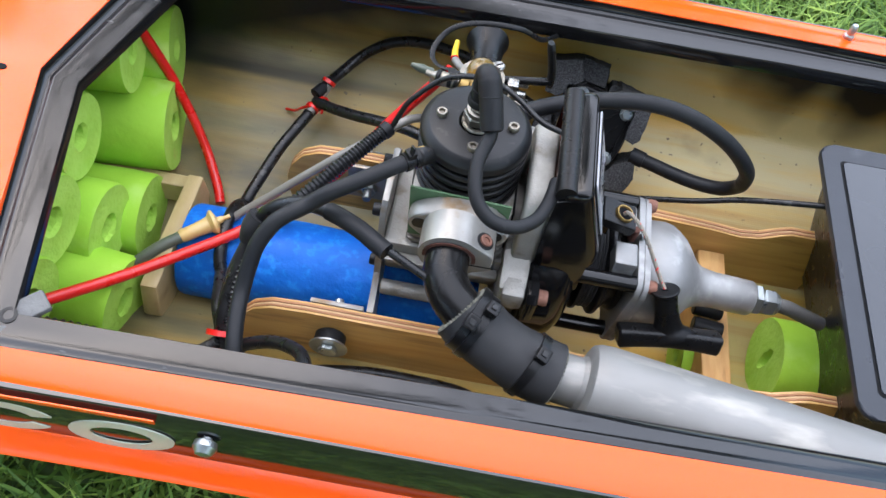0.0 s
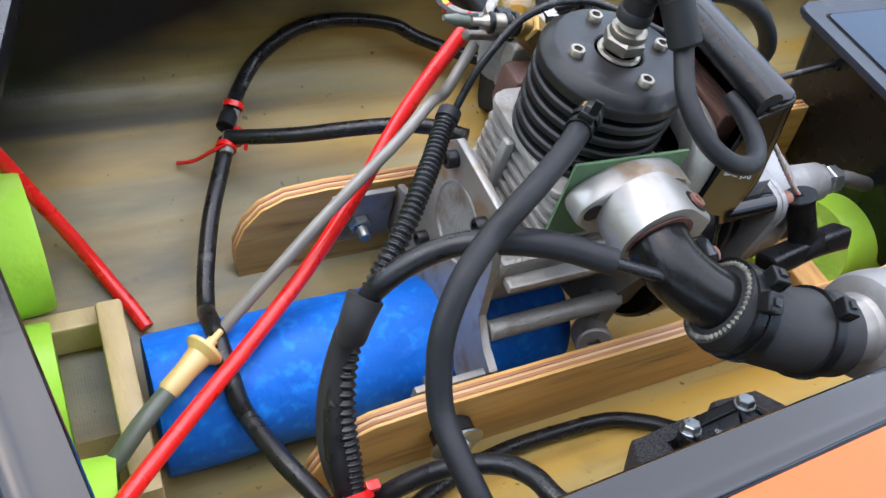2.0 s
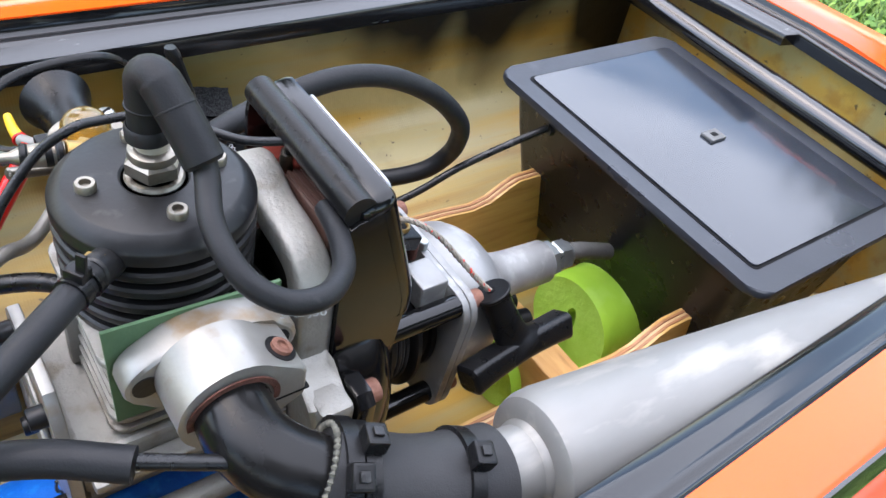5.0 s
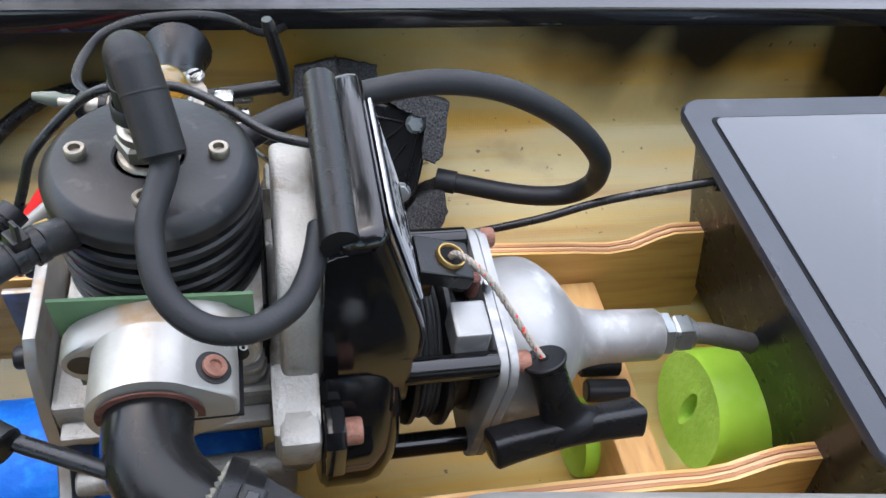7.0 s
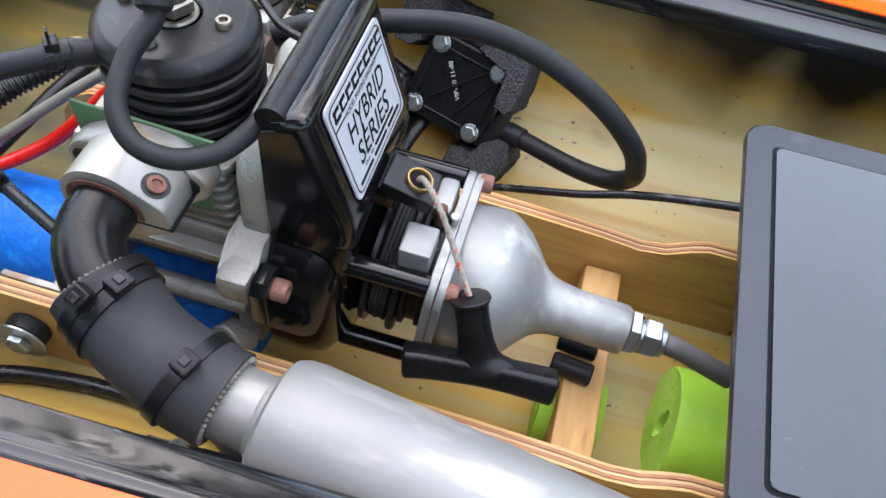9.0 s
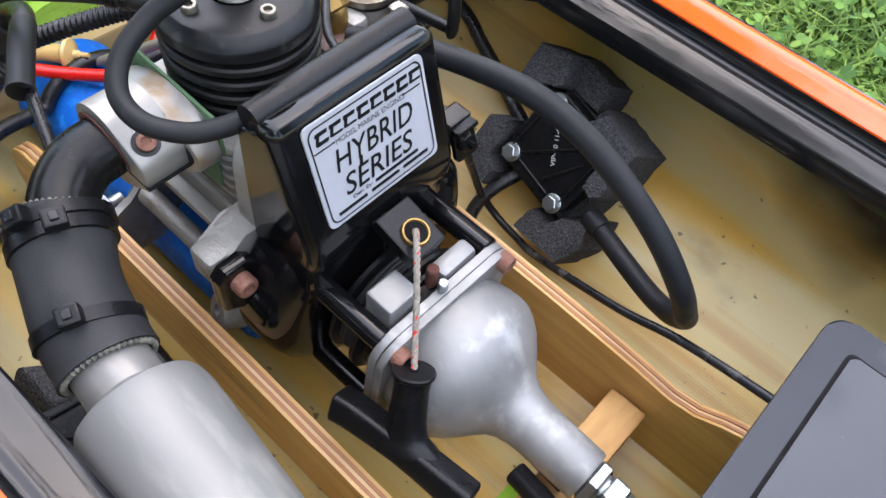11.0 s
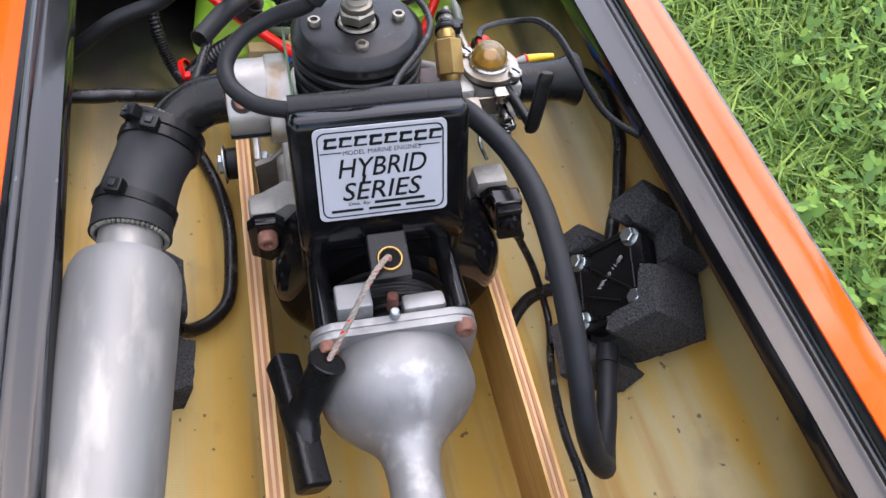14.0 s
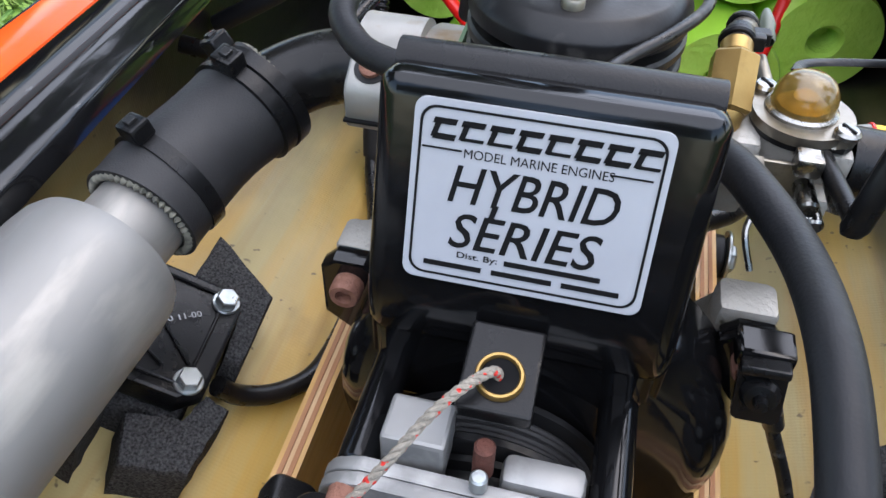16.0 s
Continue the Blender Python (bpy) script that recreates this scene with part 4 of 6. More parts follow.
for k in range(4):
    part("lamination", box((0.0425 + 0.0022 * k, -0.0060, 0.2077), (0.0012, 0.0276, 0.0008), 0.0002), M_COIL, core)
part("coil", prism(rounded(0.0062, 0.0090, 0.003), 0.1700, 0.2055, Matrix.Translation((0.0470, 0.0165, 0.0)), 0.0012), M_COILRED, eng, "red-brown ignition coil winding")
part("gasket_block", box((0.0235, 0.004, 0.171), (0.005, 0.046, 0.030), 0.001), M_PLASTIC, eng)

# aluminium mounting bracket: front plate and two wings to the rails
br = thing("engine_mount_bracket", (-0.045, 0, 0.09), "bright aluminium engine mount bracket bolted between the rails", "bracket")
pl = [(-0.0485, 0.088), (-0.0485, 0.117), (-0.040, 0.119), (-0.030, 0.128), (-0.027, 0.150), (-0.022, 0.170), (-0.017, 0.1755), (0.017, 0.1755), (0.022, 0.170), (0.027, 0.150), (0.030, 0.128), (0.040, 0.119), (0.0485, 0.117), (0.0485, 0.088)]
part("plate", prism(pl, -0.0385, -0.0350, YZ, 0.0006), M_ALU, br)
part("recess", lathe([(0, 0), (0.0165, 0), (0.0172, 0.0006), (0.0172, 0.0012), (0.0162, 0.0012), (0.0155, 0.0005), (0, 0.0005)], axes((-0.0383, 0.0, 0.1475), (0, 1, 0), (-1, 0, 0)), 36), M_CAST, br, "round recess in the plate")
for sgn in (-1, 1):
    wing = part("wing", box((-0.0545, sgn * 0.0470, 0.1025), (0.029, 0.0030, 0.029), 0.0008), M_ALU, br)
    mount = part("rubber_mount", rod((-0.0555, sgn * 0.0570, 0.100), (-0.0555, sgn * 0.0640, 0.100), 0.0085, 0.001, 28), M_RUBBER, wing, "black rubber mount")
    part("fender_washer", rod((-0.0555, sgn * 0.0642, 0.100), (-0.0555, sgn * 0.0655, 0.100), 0.0105, 0.0003, 32), M_ZINC, wing, "wide plated washer")
    part("bolt_head", hexnut((-0.0555, sgn * 0.0655, 0.100), (-0.0555, sgn * 0.0685, 0.100), 0.0052), M_ZINC, wing)
    part("nut", hexnut((-0.0555, sgn * 0.0455, 0.100), (-0.0555, sgn * 0.0415, 0.100), 0.0050), M_ZINC, wing)
    part("bolt_end", rod((-0.0555, sgn * 0.0415, 0.100), (-0.0555, sgn * 0.0355, 0.100), 0.0026, 0.0004, 14), M_ZINC, wing)
for y, zz in ((0.0138, 0.1687), (-0.0148, 0.1640), (-0.0165, 0.1190), (0.0165, 0.1190)):
    part("plate_screw", capscrew((-0.0383, y, zz), (-0.0430, y, zz), 0.0034), M_ANOD, br, "black socket-head screw")
part("cotter_wire", tube([(-0.0392, -0.0115, 0.118), (-0.0405, -0.0128, 0.123), (-0.0400, -0.0132, 0.128)], 0.0006, 6), M_CHROME, br)

# starter cowl with its sticker
cb = bmesh.new()
# outer face swept across the boat, its two long edges rounded over into the cheeks
face = [(0.0436, 0.2205), (0.0442, 0.2236), (0.0480, 0.2252), (0.0512, 0.2260), (0.0535, 0.2258), (0.0549, 0.2243), (0.0556, 0.2222), (0.0590, 0.2119), (0.0630, 0.1998), (0.0670, 0.1877), (0.0684, 0.1830), (0.0690, 0.1780), (0.0688, 0.1735), (0.0676, 0.1708), (0.0655, 0.1698)]
rows = []
for k, (x, z) in enumerate(face):
    (x0, z0), (x1, z1) = face[max(0, k - 1)], face[min(len(face) - 1, k + 1)]
    n = Vector((-(z1 - z0), 0, x1 - x0)).normalized()
    row = [(-0.0322 + 0.0042 * (1 - math.cos(radians(q))), 0.0042 * (1 - math.sin(radians(q)))) for q in (0, 18, 36, 54, 72, 90)]
    row += [(-0.014, 0.0), (0.0, 0.0)]
    row = row + [(-y, d) for y, d in reversed(row[:-1])]
    rows.append([(x - n.x * d, y, z - n.z * d) for y, d in row])
surface(rows, cb, (-0.0014, 0, -0.0006))
inner = [(0.0396, 0.2150), (0.0400, 0.2180), (0.0425, 0.2195), (0.0455, 0.2200), (0.0495, 0.2214), (0.0515, 0.2211), (0.0646, 0.1820), (0.0649, 0.1750), (0.0645, 0.1700), (0.0640, 0.1580), (0.0400, 0.1580), (0.0395, 0.19)]
for y in (-0.0321, 0.0301):
    prism(inner, -y - 0.0020, -y, XZ, 0.0002, cb)
box((0.0650, 0, 0.1655), (0.0020, 0.060, 0.0100), 0.0004, None, 2, cb)
box((0.0570, -0.0008, 0.1685), (0.014, 0.0600, 0.0016), 0.0004, None, 2, cb)
cowl = part("starter_cowl", cb, M_COWL, eng, "gloss black plastic starter cowl")
part("ridge", tube([(0.0434, -0.0306, 0.2222), (0.0434, 0.0, 0.2224), (0.0434, 0.0306, 0.2222)], 0.0049, 24, 4), M_PLASTIC, cowl, "raised satin ridge along the top")
bowl_m = axes((0, 0.0045, SZ), (0, 1, 0), (1, 0, 0))
part("bowl", lathe([(0.020, 0.041), (0.0475, 0.039), (0.0495, 0.041), (0.0495, 0.053), (0.0480, 0.058), (0.043, 0.0625), (0.038, 0.0645), (0.030, 0.0655), (0.024, 0.069), (0.0, 0.069)], bowl_m, 56), M_COWL, cowl, "round black flywheel housing")
skirt = bmesh.new()
box((0.0555, -0.0008, 0.160), (0.022, 0.061, 0.030), 0.003, None, 2, skirt)
part("neck", skirt, M_COWL, cowl)
for y, zz, sx in ((-0.0445, 0.1575, 0.0), (0.0525, 0.1600, 0.002)):
    part("lug", prism([(y - 0.0075, zz - 0.012), (y - 0.0075, zz + 0.004), (y - 0.004, zz + 0.0075), (y + 0.004, zz + 0.0075), (y + 0.0075, zz + 0.004), (y + 0.0075, zz - 0.012), (y * 0.93, zz - 0.020)], 0.0390 + sx, 0.0450 + sx, YZ, 0.001), M_COWL, cowl)
    part("lug_screw", capscrew((0.0448 + sx, y, zz), (0.0500 + sx, y, zz), 0.0040), M_RUST, cowl, "rusty socket-head screw")
for y, zz in ((-0.0435, 0.1575), (0.0515, 0.1600)):
    part("boss", box((0.0325, y, zz), (0.012, 0.0145, 0.0135), 0.0025), M_CAST, eng, "cast boss at the cowl screw")

# sticker
Lm = axes((0.0621, -0.0005, 0.2062), (0, 1, 0), (0.0395, 0, 0.0129))
sticker = part("sticker", prism(rounded(0.0235, 0.0182, 0.0022), -0.0006, 0.0002, Lm, 0.0001), M_LABEL, cowl, "silver-white sticker with black print")


def bar(x, y, w, h, z=0.00045, skew=0.0, bm=None):
    return prism([(x - w / 2 - skew * h / 2, y - h / 2), (x + w / 2 - skew * h / 2, y - h / 2), (x + w / 2 + skew * h / 2, y + h / 2), (x - w / 2 + skew * h / 2, y + h / 2)], 0.0001, z, Lm, 0, bm)


frame_line = bmesh.new()
oo, ii = rounded(0.0223, 0.0170, 0.0030), rounded(0.0218, 0.0165, 0.0027)
vo = [frame_line.verts.new(Lm @ Vector((x, y, 0.0004))) for x, y in oo]
vi = [frame_line.verts.new(Lm @ Vector((x, y, 0.0004))) for x, y in ii]
for k in range(len(oo)):
    j = (k + 1) % len(oo)
    frame_line.faces.new((vo[k], vo[j], vi[j], vi[k]))
part("border", frame_line, M_INK, sticker)
for k in range(8):
    x = -0.0176 + k * 0.00528
    b_ = bmesh.new()
    bar(x, 0.01420, 0.0043, 0.0011, skew=0.3, bm=b_)
    bar(x, 0.01125, 0.0042, 0.0011 if k in (0, 3, 5, 6) else 0.0006, skew=0.3, bm=b_)
    bar(x - 0.0016, 0.0126, 0.0011, 0.0030, skew=0.3, bm=b_)
    part("emblem_bar", b_, M_INK, sticker)
for x in (-0.0178, 0.0170):
    part("rule", bar(x, 0.0090, 0.0075, 0.0003), M_INK, sticker)


def words(text, x, y, height, width, mat, parent, m, shear=0.0, lift=0.00035, bold=0.012):
    """Raised lettering of a given overall width and height, centred at x, y of frame m."""
    cu = bpy.data.curves.new("lettering", "FONT")
    cu.body, cu.size, cu.align_x, cu.align_y, cu.shear, cu.resolution_u, cu.offset = text, 1.0, "CENTER", "CENTER", shear, 3, bold
    tmp = new("lettering", cu)
    bpy.context.view_layer.update()
    me = bpy.data.meshes.new_from_object(tmp.evaluated_get(bpy.context.evaluated_depsgraph_get()))
    bpy.data.objects.remove(tmp)
    xs = [v.co.x for v in me.vertices]
    k = width / max(1e-6, max(xs) - min(xs))
    mid = (max(xs) + min(xs)) / 2
    ys_ = [v.co.y for v in me.vertices]
    kh, low = height / (max(ys_) - min(ys_)), (max(ys_) + min(ys_)) / 2
    for v in me.vertices:
        v.co = m @ Vector((x + (v.co.x - mid) * k, y + (v.co.y - low) * kh, lift))
    me.materials.clear()
    me.materials.append(mat)
    ob = new("lettering", me)
    ob.parent = parent
    return ob


words("MODEL MARINE ENGINES", 0.0002, 0.0087, 0.0018, 0.0275, M_INK, sticker, Lm, 0, 0.00035, 0.0)
words("HYBRID", 0.0001, 0.0026, 0.0074, 0.0318, M_INK, sticker, Lm, 0.22, 0.00035, 0.008)
words("SERIES", -0.0003, -0.0068, 0.0074, 0.0290, M_INK, sticker, Lm, 0.22, 0.00035, 0.008)
part("stroke", bar(-0.0068, -0.0022, 0.0011, 0.0032, skew=0.25), M_INK, sticker)
words("Dist. By:", -0.0088, -0.0121, 0.0017, 0.0080, M_INK, sticker, Lm)
part("print_bar", bar(0.0058, -0.0121, 0.0185, 0.0010), M_INK, sticker)
for x, w in ((-0.0135, 0.0115), (0.0002, 0.0118), (0.0135, 0.0110)):
    part("print_bar", bar(x, -0.0145, w, 0.0010), M_INK, sticker)

# rope guide, standoffs, clutch flange and cone
SHAFT = axes((0.0, SY + 0.0007, SZ + 0.0037), (0, 1, 0), (1, -0.010, -0.055))      # the drive line falls towards the stern
GM = axes((0.0800, -0.0008, 0.1795), (1, 0, -0.30), (0.30, 0, 1))
gb = part("rope_guide", box((-0.0008, 0, -0.0030), (0.0185, 0.0150, 0.0060), 0.0007, GM), M_PLASTIC, eng, "black rope guide block")
part("guide_arm", box((0.0700, -0.0008, 0.1740), (0.0100, 0.0142, 0.0100), 0.0007), M_COWL, gb)
part("eyelet", lathe([(0.0038, -0.004), (0.0038, 0.0010), (0.0041, 0.0014), (0.0046, 0.0014), (0.0049, 0.0009), (0.0050, 0.0), (0.0048, 0.0)], GM @ Matrix.Translation((0.0012, 0, 0.0001)), 32), M_BRASS, gb, "brass eyelet")
# flat black disc stands in for the dark inside the eyelet
part("eyelet_bore", lathe([(0, -0.0004), (0.0039, -0.0004), (0.0039, 0.0002), (0, 0.0002)], GM @ Matrix.Translation((0.0012, 0, 0.0003)), 24), M_INK, gb)
for y, zz in ((-0.0268, 0.1575), (0.0246, 0.1580), (-0.0268, 0.1085), (0.0246, 0.1085)):
    part("standoff", rod((0.062, y, zz), (0.0945, y, zz), 0.0043, 0.0006, 22), M_COWL, eng, "black standoff post")
    part("flange_screw", capscrew((0.0995, y, zz), (0.1045, y, zz), 0.0036), M_RUST, eng, "rusty socket-head screw")
part("clutch_bell", lathe([(0, 0.0830), (0.0215, 0.0830), (0.0240, 0.0836), (0.0240, 0.0852), (0.0215, 0.0860), (0.0215, 0.0895), (0.0232, 0.0900), (0.0232, 0.0922), (0, 0.0922)], SHAFT, 40), M_ANOD, eng)
cone = part("coupling_housing", lathe([(0, 0.0965), (0.0288, 0.0992), (0.0296, 0.1020), (0.0303, 0.1070), (0.0306, 0.1115), (0.0300, 0.1150), (0.0282, 0.1185), (0.0250, 0.1230), (0.0207, 0.1270), (0.0167, 0.1302), (0.0135, 0.1332), (0.0116, 0.1365), (0.0106, 0.1405), (0.0100, 0.146), (0.0098, 0.1670), (0.0092, 0.1680), (0, 0.1680)],
            SHAFT, 56), M_SILVER, eng, "silver bell-shaped coupling housing")
fl = bmesh.new()
prism(rounded(0.0318, 0.0305, 0.0085), 0.0962, 0.0992, SHAFT, 0.0006, fl)
part("flange", fl, M_SILVER, cone, "square silver flange")
part("flange_plate", prism(rounded(0.0318, 0.0305, 0.0085), 0.0928, 0.0959, SHAFT, 0.0006), M_SILVER, cone, "second square plate behind the flange")
pulley = part("starter_pulley", lathe([(0, 0.0690), (0.0262, 0.0690), (0.0270, 0.0696), (0.0270, 0.0712), (0.0225, 0.0722), (0.0225, 0.0790), (0.0272, 0.0800), (0.0278, 0.0806), (0.0278, 0.0822), (0.0270, 0.0828), (0, 0.0828)], SHAFT, 56), M_ANOD, eng, "black starter pulley behind the flange")
for k in range(4):
    part("wound_cord", tube([SHAFT @ Vector(((0.0238 + 0.0004 * (k % 2)) * math.cos(0.13090 * j), (0.0238 + 0.0004 * (k % 2)) * math.sin(0.13090 * j), 0.0732 + 0.0016 * k)) for j in range(49)], 0.0009, 8, 1, None, None, 0, True), M_FABRIC, pulley, "dark cord wound on the pulley" if k == 0 else "")
part("block", box((0.0865, -0.0155, 0.1615), (0.0115, 0.0135, 0.0115), 0.0010), M_SILVER, cone, "silver lug on the flange")
part("block", box((0.0895, 0.0110, 0.1590), (0.0075, 0.0170, 0.0075), 0.0020), M_SILVER, cone, "silver lug on the flange")
part("grease_screw", rod((0.0905, -0.0012, 0.160), (0.0905, -0.0012, 0.1695), 0.0022, 0.0005, 14), M_RUSTDARK, cone)
part("stud", rod((0.0955, -0.0012, 0.1625), (0.0955, -0.0012, 0.1665), 0.0018, 0.0004, 14), M_ZINC, cone)
part("ferrule", hexnut(SHAFT @ Vector((0, 0, 0.1680)), SHAFT @ Vector((0, 0, 0.1732)), 0.0088), M_ZINC, cone, "bright hexagon nut")
part("ferrule", hexnut(SHAFT @ Vector((0, 0, 0.1742)), SHAFT @ Vector((0, 0, 0.1815)), 0.0076), M_ZINC, cone, "bright hexagon nut")
part("ferrule_neck", rod(SHAFT @ Vector((0, 0, 0.1725)), SHAFT @ Vector((0, 0, 0.1835)), 0.0060, 0.0005, 20), M_ZINC, cone)
solo("drive_cable", tube([SHAFT @ Vector((0, 0, 0.181)), (0.190, -0.0028, 0.1258), (0.200, -0.0034, 0.1222), (0.2125, -0.0040, 0.1175)], 0.0042, 16), M_GROMMET, "dull grey flexible drive tube entering the radio box", "cable")

# ---- carburettor ----
carb = thing("carburettor", (0, 0.05, 0.17), "small carburettor with amber primer dome and black air horn", "carburettor")
cb = bmesh.new()
lathe([(0, 0.1700), (0.0085, 0.1700), (0.0098, 0.1720), (0.0104, 0.1780), (0.0104, 0.1935), (0, 0.1935)], Matrix.Translation((0.0, 0.0565, 0)), 36, cb)
box((0.001, 0.0440, 0.1830), (0.019, 0.0080, 0.0220), 0.002, None, 2, cb)
box((0.0005, 0.0650, 0.1845), (0.017, 0.0090, 0.0170), 0.002, None, 2, cb)
box((0.011, 0.0585, 0.1790), (0.009, 0.0150, 0.0110), 0.0018, None, 2, cb)
part("body", cb, M_CAST, carb)
disc = [(0.0119 * math.cos(radians(a)) * (1.16 if a % 180 in (48, 54, 60, 42) else 1.0), 0.0119 * math.sin(radians(a)) * (1.16 if a % 180 in (48, 54, 60, 42) else 1.0)) for a in range(0, 360, 6)]
part("gasket_ring", prism([(x * 0.98, y * 0.98) for x, y in disc], 0.1935, 0.1950, Matrix.Translation((-0.0010, 0.0568, 0)), 0.0002), M_ANOD, carb)
part("cap_plate", prism(disc, 0.1950, 0.1976, Matrix.Translation((-0.0010, 0.0568, 0)), 0.0007), M_NICKEL, carb, "round cast cap plate")
part("seal_ring", lathe([(0.0070, 0), (0.0086, 0), (0.0086, 0.0008), (0.0078, 0.0014), (0.0070, 0.0012)], Matrix.Translation((-0.0018, 0.0562, 0.1976)), 32), M_CHROME, carb)
part("primer_dome", lathe([(0.0076, 0), (0.0077, 0.0025), (0.0072, 0.0052), (0.0058, 0.0076), (0.0036, 0.0090), (0, 0.0095)], Matrix.Translation((-0.0018, 0.0562, 0.1978)), 36), M_DOME, carb, "amber plastic primer dome")
part("dome_seat", lathe([(0, 0), (0.0040, 0), (0.0040, 0.0012), (0.0020, 0.0030), (0, 0.0030)], Matrix.Translation((-0.0018, 0.0562, 0.1978)), 24), M_BRASS, carb)
for x, y in ((-0.0092, 0.0482), (0.0070, 0.0655)):
    head = part("cap_screw", lathe([(0, 0), (0.0030, 0), (0.0031, 0.0010), (0.0024, 0.0018), (0, 0.0021)], Matrix.Translation((x, y, 0.1976)), 20), M_CHROME, carb, "cross-head screw")
    part("slot", box((x, y, 0.1996), (0.0042, 0.0007, 0.0006), 0.0001, Matrix.Translation((x, y, 0)) @ pose(0, 0, 0, 0, 0, 35) @ Matrix.Translation((-x, -y, 0))), M_INK, head)
part("air_horn", lathe([(0.0088, 0.0), (0.0086, 0.012), (0.0092, 0.020), (0.0112, 0.0255), (0.0120, 0.0275), (0.0112, 0.0280), (0.0085, 0.0245), (0.0070, 0.010), (0, 0.010)], along((0.000, 0.069, 0.1865), (-0.001, 0.0975, 0.1850))[0], 36), M_PLASTIC, carb, "flared black air horn")
part("throttle_shaft", rod((0.010, 0.0615, 0.1930), (0.036, 0.0650, 0.1945), 0.0022, 0.0004, 14), M_PLASTIC, carb)
part("choke_lever", tube([(0.0352, 0.0650, 0.1915), (0.0345, 0.0660, 0.2000), (0.0325, 0.0675, 0.2085), (0.0303, 0.0690, 0.2170)], lambda t: 0.0025 if 0.04 < t < 0.96 else 0.0019, 14, 5, None, (1.35, 0.85)), M_PLASTIC, carb, "black choke lever")
part("linkage", tube([(0.012, 0.050, 0.182), (0.020, 0.049, 0.184), (0.026, 0.047, 0.180), (0.030, 0.050, 0.172)], 0.0008, 8), M_CHROME, carb)
part("bracket", box((0.0145, 0.0505, 0.1875), (0.0012, 0.0150, 0.0110), 0.0003), M_NICKEL, carb)
part("bracket_fold", box((0.0180, 0.0450, 0.1930), (0.0080, 0.0060, 0.0010), 0.0003), M_NICKEL, carb)
part("idle_block", box((0.0157, 0.0572, 0.1945), (0.0062, 0.0062, 0.0050), 0.0010), M_CHROME, carb)
for k in range(5):
    part("spring_coil", lathe([(0.0016, -0.0004), (0.0024, -0.0004), (0.0026, 0.0), (0.0024, 0.0004), (0.0016, 0.0004)], along((0.0195 + 0.0004 * k, 0.0602, 0.1830 - 0.0017 * k), (0.0215, 0.0605, 0.1740))[0], 14), M_CHROME, carb)
for k, (x, y, zz) in enumerate(((0.0175, 0.0580, 0.1880), (0.0185, 0.0640, 0.1905), (0.0165, 0.0610, 0.1825))):
    part("needle_screw", rod((x - 0.006, y, zz), (x + 0.006, y + 0.001, zz - 0.001), 0.0024, 0.0006, 12), M_CHROME, carb)
part("spring_post", rod((0.0190, 0.0600, 0.1850), (0.0215, 0.0605, 0.1740), 0.0016, 0.0004, 12), M_ANOD, carb)
elb = part("brass_elbow", tube([(0.0030, 0.0385, 0.1860), (0.0030, 0.0385, 0.1925), (0.0022, 0.0386, 0.1965), (-0.0015, 0.0387, 0.2000)], 0.0044, 16, 5), M_BRASS, carb, "brass elbow fitting")
part("brass_hexagon", hexnut((0.0028, 0.0387, 0.1960), (-0.0088, 0.0389, 0.2058), 0.0060), M_BRASS, elb, "brass hexagon body")
part("sleeve_tie", rod((-0.0128, 0.0391, 0.2067), (-0.0150, 0.0392, 0.2069), 0.0046, 0.0005, 18), M_PLASTIC, elb, "black cable tie")
part("sleeve_tie", rod((-0.0215, 0.0405, 0.2068), (-0.0236, 0.0410, 0.2068), 0.0040, 0.0005, 18), M_PLASTIC, elb, "black cable tie")
part("tie_head", box((-0.0140, 0.0437, 0.2072), (0.0034, 0.0040, 0.0040), 0.0006), M_PLASTIC, elb)
part("brass_neck", rod((-0.0080, 0.0389, 0.2052), (-0.0125, 0.0391, 0.2066), 0.0040, 0.0004, 18), M_BRASS, elb)
part("nipple", lathe([(0, 0), (0.0034, 0), (0.0036, 0.003), (0.0034, 0.0110), (0.0026, 0.0125), (0.0017, 0.0145), (0.0015, 0.0175), (0, 0.0178)], along((-0.0120, 0.0391, 0.2066), (-0.0300, 0.0430, 0.2065))[0], 18), M_NICKEL, elb, "dull metal hose nipple")
part("hose_tie", lathe([(0.0029, -0.001), (0.0038, -0.001), (0.0038, 0.001), (0.0029, 0.001)], along((-0.0165, 0.0397, 0.2070), (-0.019, 0.0400, 0.2070))[0], 18), M_PLASTIC, carb)
part("tie_head", box((-0.0165, 0.0447, 0.2075), (0.0040, 0.0048, 0.0034), 0.0006), M_PLASTIC, carb)
yl = part("lead_sleeve", tube([(-0.0080, 0.0660, 0.1890), (-0.0130, 0.0720, 0.1862), (-0.0172, 0.0785, 0.1850)], 0.0021, 10), M_GREYTUBE, carb)
part("yellow_lead", tube([(-0.0172, 0.0785, 0.1850), (-0.0178, 0.0850, 0.1850), (-0.0176, 0.0925, 0.1851)], lambda t: 0.0021 - 0.0007 * t, 10), M_YELLOW, yl, "yellow tapered tube end")
part("red_band", rod((-0.0172, 0.0785, 0.1850), (-0.0174, 0.0795, 0.1850), 0.0025, 0.0002, 12), M_RED, yl)
part("fuel_nipple", rod((-0.010, 0.052, 0.1915), (-0.027, 0.0480, 0.1965), 0.0019, 0.0005, 14), M_NICKEL, carb)
